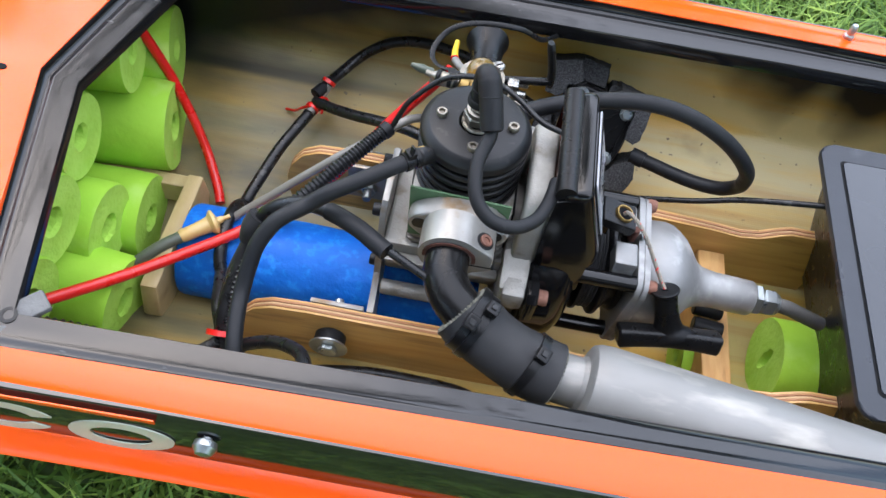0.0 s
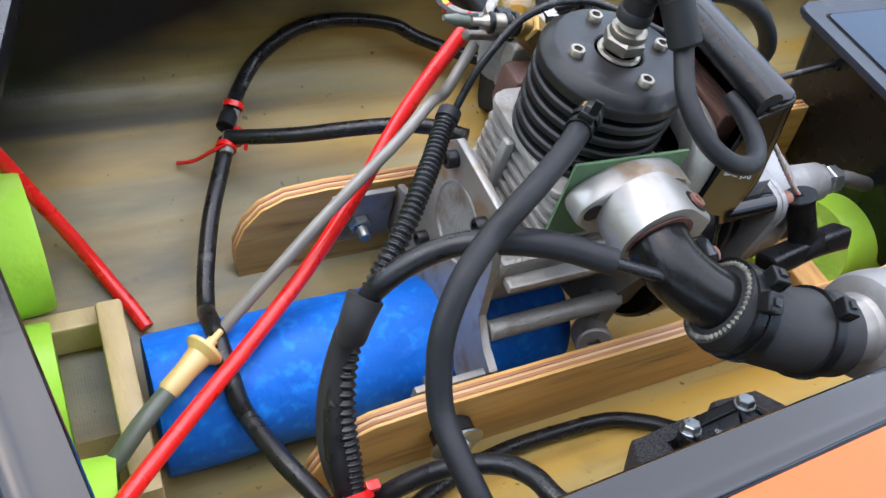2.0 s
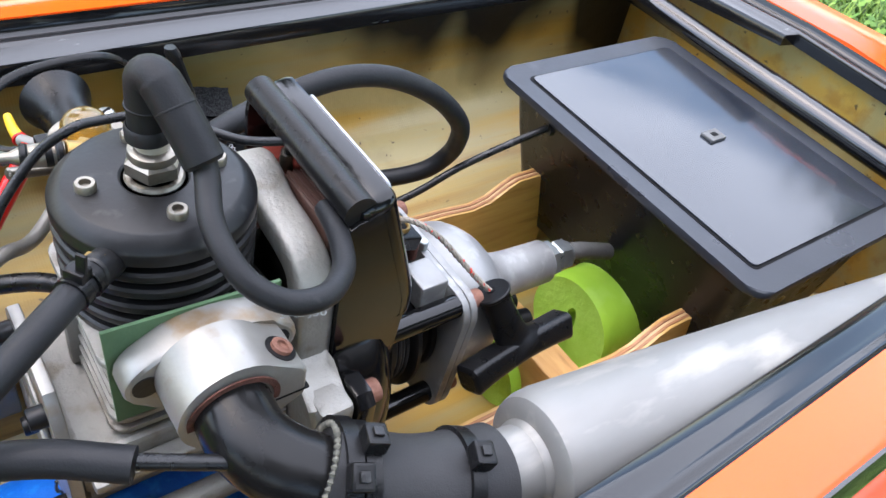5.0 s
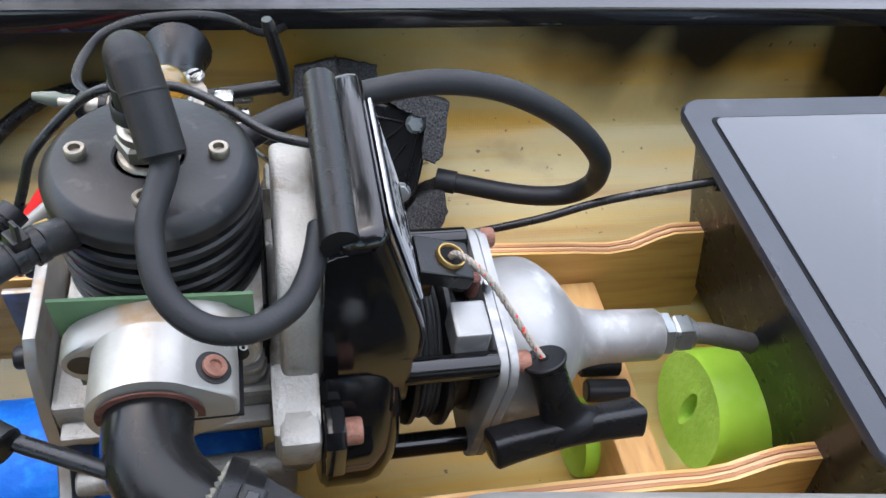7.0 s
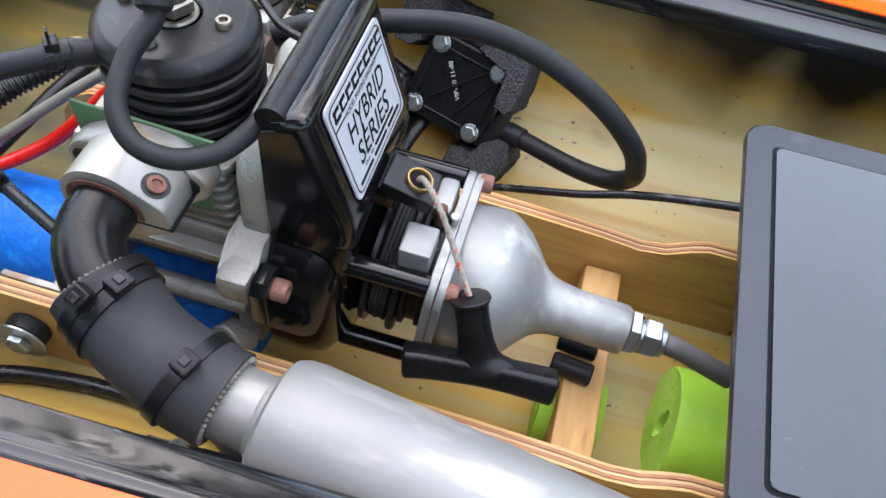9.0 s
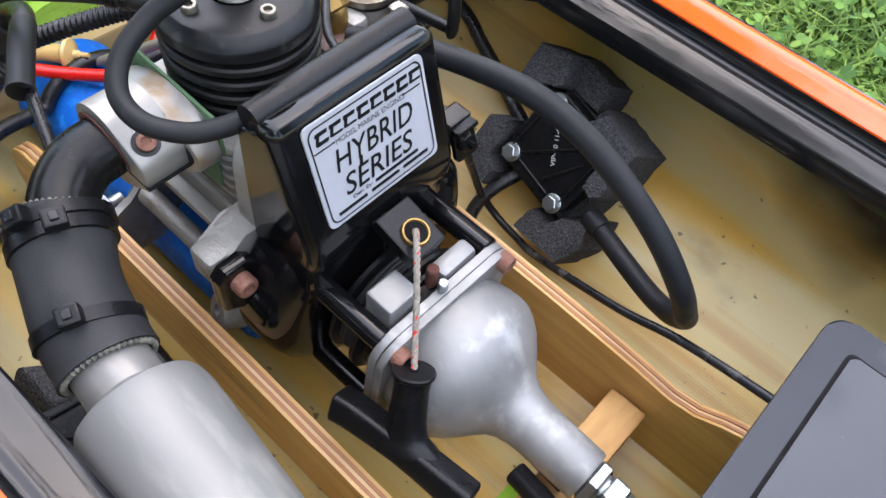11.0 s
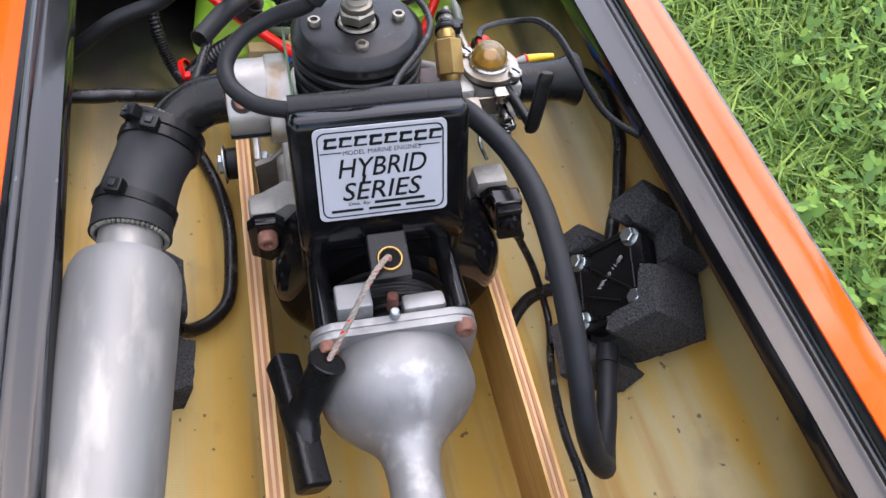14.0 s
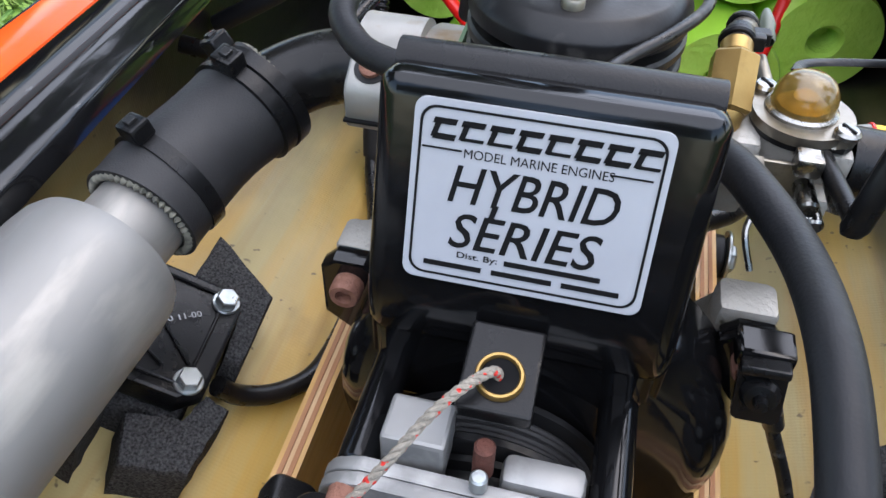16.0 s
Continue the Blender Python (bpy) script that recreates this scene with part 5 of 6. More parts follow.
part("tied_joint", lathe([(0.0018, 0), (0.0023, 0.001), (0.0020, 0.004), (0.0024, 0.006), (0.0016, 0.010), (0.0010, 0.012), (0, 0.012)], along((-0.026, 0.0485, 0.2015), (-0.040, 0.0480, 0.2055))[0], 14), M_DARKTUBE, carb, "crimped smoky hose end")
part("manifold", box((0.000, 0.0335, 0.1800), (0.026, 0.014, 0.020), 0.003), M_COIL, carb, "dark brown insulator block")

# ---- exhaust ----
ex = thing("exhaust_header", (0, -0.04, 0.17), "aluminium exhaust flange and collar with black steel elbow", "exhaust header")
part("gasket", prism([(-0.0235, 0.168), (-0.0245, 0.2050), (0.0225, 0.2030), (0.0225, 0.188), (0.0175, 0.184), (0.0175, 0.168)], 0.0272, 0.0282, XZ), M_GASKET, ex, "green paper gasket")
oval = [(0.0235 * math.cos(radians(a)) * (1 if abs(math.cos(radians(a))) > 0.5 else 0.92), 0.0125 * math.sin(radians(a)) + 0.1908) for a in range(0, 360, 12)]
part("flange", prism(oval, 0.0282, 0.0375, XZ, 0.0015), M_ALU, ex, "oval aluminium flange")
for x in (-0.0178, 0.0172):
    part("bolt_hole", lathe([(0.0036, 0), (0.0036, 0.0006), (0, 0.0006)], along((x, -0.0372, 0.1916), (x, -0.0382, 0.1916))[0], 20), M_ANOD, ex)
cm, cd = along((-0.0012, -0.0365, 0.1928), (-0.0018, -0.0492, 0.1912))
ring = [(-0.0014 + 0.0146 * math.cos(radians(a)), 0.1920 + 0.0146 * math.sin(radians(a))) for a in range(48, 318, 6)]
ring += [(0.0130, 0.1852), (0.0172, 0.1856), (0.0180, 0.1866), (0.0180, 0.1955), (0.0166, 0.1982)]
collar = part("collar", prism(ring, 0.0370, 0.0530, XZ, 0.0009), M_ALU, ex, "machined aluminium clamp collar")
part("bore", lathe([(0.0104, 0), (0.0122, 0), (0.0122, 0.0004), (0.0104, 0.0004)], along((-0.0018, -0.0528, 0.1916), (-0.0018, -0.0540, 0.1915))[0], 40), M_RUSTDARK, collar)
part("clamp_slot", box((0.0125, -0.0450, 0.1882), (0.0130, 0.0163, 0.0009), 0.0002), M_INK, collar)
pocket = part("screw_pocket", lathe([(0, 0), (0.0043, 0), (0.0043, 0.0003), (0, 0.0003)], along((0.0129, -0.0470, 0.2004), (0.0138, -0.0470, 0.2021))[0], 24), M_ANOD, collar)
part("pinch_screw", capscrew((0.0130, -0.0470, 0.2006), (0.0136, -0.0470, 0.2018), 0.0029), M_RUST, pocket, "rusty pinch screw")
ELBOW = [(-0.0016, -0.040, 0.1925), (-0.0021, -0.0507, 0.1915), (-0.0020, -0.0616, 0.1904), (0.0022, -0.0702, 0.1888), (0.0100, -0.0775, 0.1866), (0.0180, -0.0825, 0.1836)]
part("elbow", tube(ELBOW, 0.0101, 32, 6), M_ELBOW, ex, "heat-marked black elbow pipe")
part("pressure_stub", rod((-0.0070, -0.0670, 0.1915), (-0.0310, -0.0585, 0.1985), 0.0020, 0.0003, 14), M_GLOSSHOSE, ex)

cp = thing("exhaust_coupler", (0.028, -0.086, 0.17), "black cloth-covered rubber exhaust coupler held by cable ties", "hose coupler")
A, B = Vector((0.0085, -0.0765, 0.1873)), Vector((0.0522, -0.0933, 0.1755))
sleeve_pts = [A, Vector((0.0155, -0.0812, 0.1845)), Vector((0.0255, -0.0862, 0.1814)), Vector((0.0380, -0.0906, 0.1784)), B]
part("sleeve", tube(sleeve_pts, lambda t: 0.0143 + 0.0004 * math.sin(9 * t) + (0.0004 if t < 0.05 or t > 0.95 else 0), 36, 5, None, None, 0.002), M_FABRIC, cp)
for a_, b_ in ((A, sleeve_pts[1]), (B, sleeve_pts[3])):
    m, d = along(a_, b_)
    ringp = [m @ Vector((0.0130 * math.cos(k * 0.0327249), 0.0130 * math.sin(k * 0.0327249), -0.0002)) for k in range(193)]
    part("stitch_ring", tube(ringp, lambda t: 0.0007 + 0.0004 * math.sin(t * 48 * 6.283), 8, 1, None, None, 0, True), M_STITCH, cp, "grey cord edge of the cut cloth")
for frac, spin in ((0.13, 0.5), (0.26, -0.1), (0.80, 0.1)):
    ctr = Vector(spline(sleeve_pts, 10)[int(frac * 40)])
    d = (B - A).normalized()
    m = axes(ctr, (0, 0, 1), d)
    tie = part("cable_tie", lathe([(0.0143, -0.0022), (0.0156, -0.0020), (0.0156, 0.0020), (0.0143, 0.0022)], m, 40), M_PLASTIC, cp, "black cable tie")
    h = m @ pose(0, 0, 0, 0, 0, math.degrees(spin)) @ Matrix.Translation((0.0175, 0, 0))
    hd = box((0, 0, 0), (0.0048, 0.0066, 0.0058), 0.0008, h)
    part("tie_head", hd, M_PLASTIC, tie)
    part("tie_tail", box((0.0026, 0.0, 0), (0.0012, 0.0026, 0.0026), 0.0003, h), M_GLOSSHOSE, tie)

pipe = thing("tuned_pipe", (0.18, -0.1, 0.15), "brushed aluminium tuned exhaust pipe running to the stern", "exhaust pipe")
PA, PB = Vector((0.0440, -0.0924, 0.1762)), Vector((0.3200, -0.1203, 0.1570))
m, d = along(PA, PB)
part("neck", lathe([(0.0095, -0.004), (0.0108, -0.004), (0.0114, -0.003), (0.0114, 0.0205), (0.0124, 0.0215)], m, 40), M_PIPE, pipe)
part("weld_ring", lathe([(0.0108, 0.0188), (0.0122, 0.0200), (0.0126, 0.0214), (0.0117, 0.0228)], m, 40), M_PIPE, pipe)
part("chamber", lathe([(0.0116, 0.0214), (0.0158, 0.0219), (0.0182, 0.0232), (0.0194, 0.0262), (0.0199, 0.031), (0.0199, 0.09), (0.0194, 0.16), (0.0188, 0.225), (0.0186, 0.245), (0.0130, d - 0.002), (0.0120, d), (0, d)], m, 56), M_PIPE, pipe)

# ---- pull starter handle and cord ----
ph = thing("pull_starter", (0.118, -0.04, 0.135), "black plastic T-shaped pull handle on a red-flecked grey cord", "pull starter")
H0, H1 = Vector((0.1085, -0.0280, 0.1602)), Vector((0.1180, -0.0408, 0.1370))
barp = [(0.0925, -0.0448, 0.1362), (0.0985, -0.0438, 0.1368), (0.1075, -0.0426, 0.1372), (0.1180, -0.0413, 0.1372), (0.1285, -0.0402, 0.1368), (0.1380, -0.0393, 0.1358), (0.1442, -0.0387, 0.1350)]
m = axes(H0, Vector(barp[-1]) - Vector(barp[0]), H1 - H0)
d = (H1 - H0).length
sb = lathe([(0, 0.0004), (0.0012, 0.0004), (0.0016, 0.0), (0.0068, 0), (0.0072, 0.0005), (0.0071, 0.0014), (0.0062, 0.0022), (0.0058, 0.006), (0.0060, 0.012), (0.0064, 0.017), (0.0074, d - 0.0062), (0.0094, d - 0.0036), (0.0128, d - 0.0014), (0.0140, d + 0.001), (0, d + 0.002)], None, 40)
for v in sb.verts:                       # the fillet spreads along the grip only
    v.co.y *= 1 - 0.52 * max(0.0, min(1.0, (v.co.z - 0.015) / (d - 0.015)))
bmesh.ops.transform(sb, matrix=m, verts=sb.verts)
stem = part("handle", sb, M_PLASTIC, ph)
part("cord_hole", lathe([(0, -0.0003), (0.0016, -0.0003), (0.0016, 0.0004)], m, 16), M_INK, stem)
part("grip", sweep(barp, H1 - H0, lambda t: 0.0048 + 0.0008 * abs(2 * t - 1) ** 1.5, lambda t: 0.0052 + 0.0004 * abs(2 * t - 1), 4.5, 28, 6), M_PLASTIC, stem)
cord = ph
for k in range(3):
    c = spline([(0.0806, -0.0008, 0.1765), (0.0822, -0.0018, 0.1820), (0.0868, -0.0062, 0.1822), (0.0925, -0.0118, 0.1785), (0.0985, -0.0176, 0.1712), (0.1043, -0.0236, 0.1640), (0.1090, -0.0285, 0.1590)], 12)
    pts = []
    for i, q in enumerate(c):
        a = 0.75 * i + 2.0944 * k
        t = (c[min(i + 1, len(c) - 1)] - c[max(0, i - 1)]).normalized()
        n1 = t.cross(Vector((0, 0, 1))).normalized()
        pts.append(q + 0.00052 * (math.cos(a) * n1 + math.sin(a) * t.cross(n1)))
    cord = part("cord" if cord is ph else "strand", tube(pts, 0.00066, 8, 1, None, None, 0, True), M_ROPE, cord if k < 2 else cord.parent, "grey braided cord flecked with red" if k == 0 else "")

# ---- spark plug cap and lead ----
cap = thing("spark_plug_lead", (0, -0.005, 0.235), "black rubber spark plug cap with thick ignition lead", "ignition lead")
part("cap", tube([(-0.0006, 0.0000, 0.2372), (-0.0006, 0.0002, 0.2450), (-0.0006, 0.0002, 0.2515), (-0.0003, -0.0004, 0.2540), (0.0008, -0.0030, 0.2552), (0.0020, -0.0062, 0.2528), (0.0043, -0.0126, 0.2460), (0.0061, -0.0182, 0.2398)],
                 lambda t: 0.0049 + (0.0002 if t > 0.62 else 0.0) - (0.0010 if t > 0.985 else 0), 26, 9), M_RUBBER, cap, "right-angled rubber cap")
part("cap_lip", lathe([(0.0044, -0.001), (0.0056, -0.0008), (0.0056, 0.0022), (0.0050, 0.003)], Matrix.Translation((-0.0008, 0, 0.2380)), 28), M_RUBBER, cap)
for q, r_, k_ in (((-0.0006, 0.0002, 0.2462), (-0.0006, 0.0002, 0.2530), 0.00525), ((0.0030, -0.0088, 0.2501), (0.0060, -0.0178, 0.2402), 0.0052)):
    part("cap_seam", lathe([(0.0046, -0.0004), (k_, -0.0003), (k_ + 0.0001, 0.0), (k_, 0.0003), (0.0046, 0.0004)], along(q, r_)[0], 28), M_RUBBER, cap)
part("lead", tube([(0.0058, -0.0165, 0.2415), (0.0058, -0.0195, 0.2375), (0.0026, -0.0304, 0.2317), (0.0045, -0.0427, 0.2257), (0.0120, -0.0498, 0.2213), (0.0224, -0.0500, 0.2188), (0.0312, -0.0432, 0.2168), (0.0355, -0.0355, 0.2165), (0.0380, -0.0270, 0.2165), (0.0395, -0.0190, 0.2160)],
                  0.0031, 18, 6), M_RUBBER, cap)
words("SAE J30", 0.0, 0.0, 0.0019, 0.012, M_PRINT, cap.children[-1], axes((0.0155, -0.0522, 0.2175), (0.9, 0.1, -0.35), (0.0, -0.85, 0.5)), 0, 0.0)


# ---- hoses, tubes and wires ----
def hose(name, pts, r, mat, label, category="hose", n=12, group="", bore=0.0, step=6, extras=()):
    """A hose through pts; extras: (name, from, to, thicker by, material) for sleeves and ties along it."""
    fine = spline(pts, 3)
    for k, p in enumerate(fine):                       # hoses lie on the blue float, not in it
        dy, dz = p.y + 0.006, p.z - 0.0755
        d = math.hypot(dy, dz)
        if -0.16 < p.x < 0.02 and d < 0.0280 + r:
            fine[k] = Vector((p.x, -0.006 + dy * (0.0280 + r) / d, 0.0755 + dz * (0.0280 + r) / d))
    pts, step = fine, 3
    if not extras:
        return solo(name, tube(pts, r, n, step, None, None, bore), mat, label, category, group)
    t = thing(name, pts[len(pts) // 2], label, category, group)
    body = part("tubing", tube(pts, r, n, step, None, None, bore), mat, t)
    c = spline(pts, 8)
    for nm, a, b, dr, mt in extras:
        i, j = int(a * (len(c) - 1)), max(int(b * (len(c) - 1)), int(a * (len(c) - 1)) + 2)
        part(nm, tube(c[i:j + 1], r + dr, n, 1, None, None, 0, True), mt, t)
    return t


hose("module_lead", [(0.0160, 0.0330, 0.1960), (0.0326, 0.0400, 0.2010), (0.0544, 0.0490, 0.2016), (0.0802, 0.0512, 0.2055), (0.1023, 0.0516, 0.2031), (0.1215, 0.0521, 0.1947), (0.1389, 0.0529, 0.1822), (0.1524, 0.0545, 0.1665), (0.1575, 0.0595, 0.1512), (0.1585, 0.0650, 0.1403), (0.1530, 0.0695, 0.1311), (0.1429, 0.0747, 0.1255), (0.1311, 0.0805, 0.1222), (0.1168, 0.0860, 0.1215), (0.1010, 0.0925, 0.1205)], 0.0043, M_RUBBER,
     "thick dark ignition lead looping from cowl to coil module", "ignition lead", 18,
     extras=(("boot", 0.965, 1.0, 0.0008, M_RUBBER),))
water = hose("water_hose", [(-0.0215, -0.0202, 0.2183), (-0.0340, -0.0305, 0.2184), (-0.0470, -0.0392, 0.2158), (-0.0578, -0.0452, 0.2124), (-0.0664, -0.0495, 0.2067), (-0.0774, -0.0580, 0.2036), (-0.0843, -0.0658, 0.1957), (-0.0871, -0.0725, 0.1875), (-0.0887, -0.0825, 0.1791), (-0.0880, -0.0944, 0.1755), (-0.0860, -0.1067, 0.1715), (-0.0830, -0.1200, 0.1640), (-0.0790, -0.1400, 0.1530)], 0.0037, M_RUBBER, "dark rubber water hose from the jacket outlet", "hose", 18,
     extras=(("hose_tie", 0.012, 0.026, 0.0009, M_PLASTIC), ("hose_tie", 0.036, 0.05, 0.0007, M_PLASTIC)))
part("tie_head", box((0, 0, 0.0048), (0.0042, 0.0050, 0.0034), 0.0006, axes((-0.0268, -0.0246, 0.2184), (-0.77, -0.64, 0), (0.1, 0, 1))), M_PLASTIC, water)
part("tie_tail", box((0.0004, 0.0012, 0.0085), (0.0010, 0.0026, 0.0056), 0.0003, axes((-0.0268, -0.0246, 0.2184), (-0.77, -0.64, 0), (0.1, 0, 1))), M_PLASTIC, water)
hose("pressure_hose", [(-0.0288, -0.0620, 0.2005), (-0.0471, -0.0505, 0.2003), (-0.0690, -0.0396, 0.1927), (-0.0889, -0.0384, 0.1793), (-0.0993, -0.0408, 0.1543), (-0.1060, -0.0593, 0.1370), (-0.1072, -0.0700, 0.1285), (-0.1062, -0.0790, 0.1205)], 0.0036, M_GLOSSHOSE, "black pressure hose from the exhaust stub into the cable run", "hose", 16,
     extras=(("heat_shrink", 0.0, 0.22, 0.0006, M_RUBBER),))
tiebrk = thing("bundle_clip", (-0.0965, -0.042, 0.169), "ragged black tape round hose and spiral wrap", "tape")
part("wrap", tube([(-0.0935, -0.0385, 0.1735), (-0.0968, -0.0420, 0.1685), (-0.0985, -0.0440, 0.1610)], lambda t: 0.0058 - 0.001 * t, 14), M_FABRIC, tiebrk)
hose("sleeved_cable", [(-0.0945, -0.0385, 0.1650), (-0.0995, -0.0420, 0.1535), (-0.1045, -0.0500, 0.1420), (-0.1072, -0.0590, 0.1325), (-0.1072, -0.0690, 0.1250), (-0.1045, -0.0780, 0.1190), (-0.1000, -0.0845, 0.1070), (-0.0912, -0.0830, 0.0925)], 0.0042, M_FABRIC, "black fabric-sleeved cable held by a red tie", "cable", 16)
sq = spline([(-0.1050, -0.0785, 0.1190), (-0.1085, -0.0800, 0.1150), (-0.1190, -0.0830, 0.1055), (-0.1330, -0.0880, 0.1010), (-0.1420, -0.0925, 0.1060), (-0.1470, -0.0950, 0.1150), (-0.1500, -0.0960, 0.1260), (-0.1590, -0.0975, 0.1370), (-0.1750, -0.1010, 0.1470), (-0.1900, -0.1060, 0.1560)], 60)
cs = thing("corrugated_sleeve", sq[len(sq) // 2], "black corrugated wire sleeve running into the bow", "sleeve")
part("conduit", tube(sq, lambda t: 0.0033 + 0.0005 * math.sin(t * 52 * 6.283), 12, 1, None, None, 0, True), M_GLOSSHOSE, cs, "", 80)
part("cuff", tube(sq[-22:], 0.0043, 14, 1, None, None, 0, True), M_RUBBER, cs)
sp = spline([(-0.0425, 0.0205, 0.1860), (-0.0490, 0.0125, 0.1838), (-0.0560, 0.0030, 0.1818), (-0.0640, -0.0070, 0.1795), (-0.0720, -0.0165, 0.1755), (-0.0820, -0.0265, 0.1695), (-0.0920, -0.0362, 0.1620), (-0.0985, -0.0450, 0.1500), (-0.1025, -0.0580, 0.1385), (-0.1030, -0.0690, 0.1290), (-0.1040, -0.0775, 0.1215)], 54)
cs = thing("corrugated_sleeve", sp[len(sp) // 2], "black corrugated wire sleeve", "sleeve")
part("conduit", tube(sp, lambda t: 0.0034 + 0.0005 * math.sin(t * 62 * 6.283), 12, 1, None, None, 0, True), M_GLOSSHOSE, cs, "", 80)
part("cuff", tube(sp[:22], 0.0043, 14, 1, None, None, 0, True), M_RUBBER, cs)
hose("fuel_line", [(0.0480, 0.1130, 0.1190), (0.0340, 0.1190, 0.1210), (0.0196, 0.1268, 0.1226), (0.0020, 0.1325, 0.1280), (-0.0092, 0.1355, 0.1335), (-0.0242, 0.1378, 0.1358), (-0.0420, 0.1390, 0.1362), (-0.0574, 0.1380, 0.1340), (-0.0693, 0.1352, 0.1288), (-0.0800, 0.1310, 0.1215), (-0.0898, 0.1195, 0.1165), (-0.0960, 0.1080, 0.1160), (-0.1014, 0.0980, 0.1153)], 0.0034, M_GLOSSHOSE,
     "black hose curving along the far wall from module to T-joint", "hose", 16,
     extras=(("hose_end", 0.95, 1.0, 0.0005, M_RUBBER),))
hose("fuel_line", [(-0.1004, 0.0970, 0.1077), (-0.1078, 0.0805, 0.1042), (-0.1154, 0.0633, 0.1004), (-0.1217, 0.0450, 0.0953), (-0.1266, 0.0254, 0.0921), (-0.1286, 0.0039, 0.0912), (-0.1271, -0.0177, 0.0940), (-0.1233, -0.0364, 0.0989), (-0.1182, -0.0544, 0.1043), (-0.1112, -0.0703, 0.1057), (-0.1056, -0.0866, 0.1063)], 0.0036, M_GLOSSHOSE, "black hose from the T-joint across the blue float", "hose", 16,
     extras=(("hose_end", 0.0, 0.03, 0.0005, M_RUBBER),))
hose("fuel_line", [(-0.1009, 0.0951, 0.1120), (-0.0866, 0.0858, 0.1188), (-0.0718, 0.0773, 0.1259), (-0.0554, 0.0696, 0.1335), (-0.0392, 0.0617, 0.1403), (-0.0250, 0.0535, 0.1445), (-0.0148, 0.0432, 0.1470)], 0.0034, M_GLOSSHOSE, "black branch hose from the T-joint to the engine", "hose", 16)
tj = thing("hose_tee", (-0.0985, 0.097, 0.105), "grey T-joint bound with red cable ties", "hose joint")
part("body", tube([(-0.0955, 0.1070, 0.1165), (-0.0985, 0.1000, 0.1120), (-0.1030, 0.0885, 0.1085)], 0.0030, 14), M_GREYTUBE, tj)
for p, q in (((-0.0950, 0.1080, 0.1180), (-0.0970, 0.1040, 0.1155)), ((-0.1020, 0.0920, 0.1090), (-0.1040, 0.0880, 0.1080)), ((-0.0965, 0.0955, 0.1110), (-0.0940, 0.0940, 0.1120))):
    part("red_tie", lathe([(0.0036, -0.0012), (0.0046, -0.0012), (0.0046, 0.0012), (0.0036, 0.0012)], along(p, q)[0], 18), M_RED, tj, "red cable tie")
part("tie_tail", tube([(-0.1030, 0.0900, 0.1125), (-0.1080, 0.0920, 0.1080), (-0.1150, 0.0965, 0.0985), (-0.1220, 0.1000, 0.0945)], 0.0009, 8), M_RED, tj)
part("tie_tail", tube([(-0.0960, 0.0925, 0.1130), (-0.0945, 0.0890, 0.1150), (-0.0950, 0.0870, 0.1110)], 0.0009, 8), M_RED, tj)
rt = thing("red_cable_tie", (-0.105, -0.079, 0.122), "red cable tie round the black cables", "cable tie")
part("band", lathe([(0.0072, -0.0014), (0.0082, -0.0014), (0.0082, 0.0014), (0.0072, 0.0014)], along((-0.1060, -0.0785, 0.1220), (-0.1060, -0.0850, 0.1190))[0], 24), M_RED, rt)
part("head", box((-0.0985, -0.0785, 0.1262), (0.0045, 0.0035, 0.0032), 0.0006), M_RED, rt)
hose("fuel_tube", [(-0.0175, 0.0585, 0.1963), (-0.0435, 0.0478, 0.1635), (-0.0665, 0.0312, 0.1368), (-0.0890, 0.0155, 0.1168), (-0.1168, -0.0066, 0.1090), (-0.1444, -0.0310, 0.1105), (-0.1700, -0.0567, 0.1180), (-0.1898, -0.0835, 0.1347), (-0.2090, -0.1104, 0.1519)], 0.0031, M_RED,
     "bright red silicone tube from carburettor to the bow", "tube", 16,
     extras=(("hose_tie", 0.01, 0.02, 0.0010, M_PLASTIC),))
hose("fuel_tube", [(-0.0027, 0.0744, 0.1707), (-0.0220, 0.0567, 0.1616), (-0.0352, 0.0450, 0.1675), (-0.0512, 0.0350, 0.1598), (-0.0689, 0.0276, 0.1480), (-0.0858, 0.0207, 0.1354), (-0.1020, 0.0135, 0.1230), (-0.1172, 0.0066, 0.1119), (-0.1316, -0.0005, 0.1018)], 0.0024, M_GREYTUBE,
     "grey silicone tube from carburettor to the fuel filter", "tube", 14,
     extras=(("brass_tip", 0.955, 1.0, -0.0004, M_BRASS),))
ff = thing("fuel_filter", (-0.14, -0.01, 0.106), "yellowed plastic fuel filter lying on the blue float", "fuel filter")
part("filter_body", lathe([(0, 0), (0.0012, 0), (0.0014, 0.004), (0.0020, 0.0045), (0.0022, 0.007), (0.0072, 0.0085), (0.0076, 0.010), (0.0048, 0.0125), (0.0040, 0.020), (0.0040, 0.028), (0.0030, 0.030), (0, 0.030)], along((-0.1270, -0.0010, 0.1110), (-0.1475, -0.0170, 0.1085))[0], 24), M_YELLOWED, ff)
part("outlet_tube", tube([(-0.1480, -0.0175, 0.1085), (-0.1600, -0.0270, 0.1060), (-0.1720, -0.0370, 0.1000), (-0.1850, -0.046, 0.0930)], 0.0034, 14), M_DARKTUBE, ff, "smoky tube from the filter")
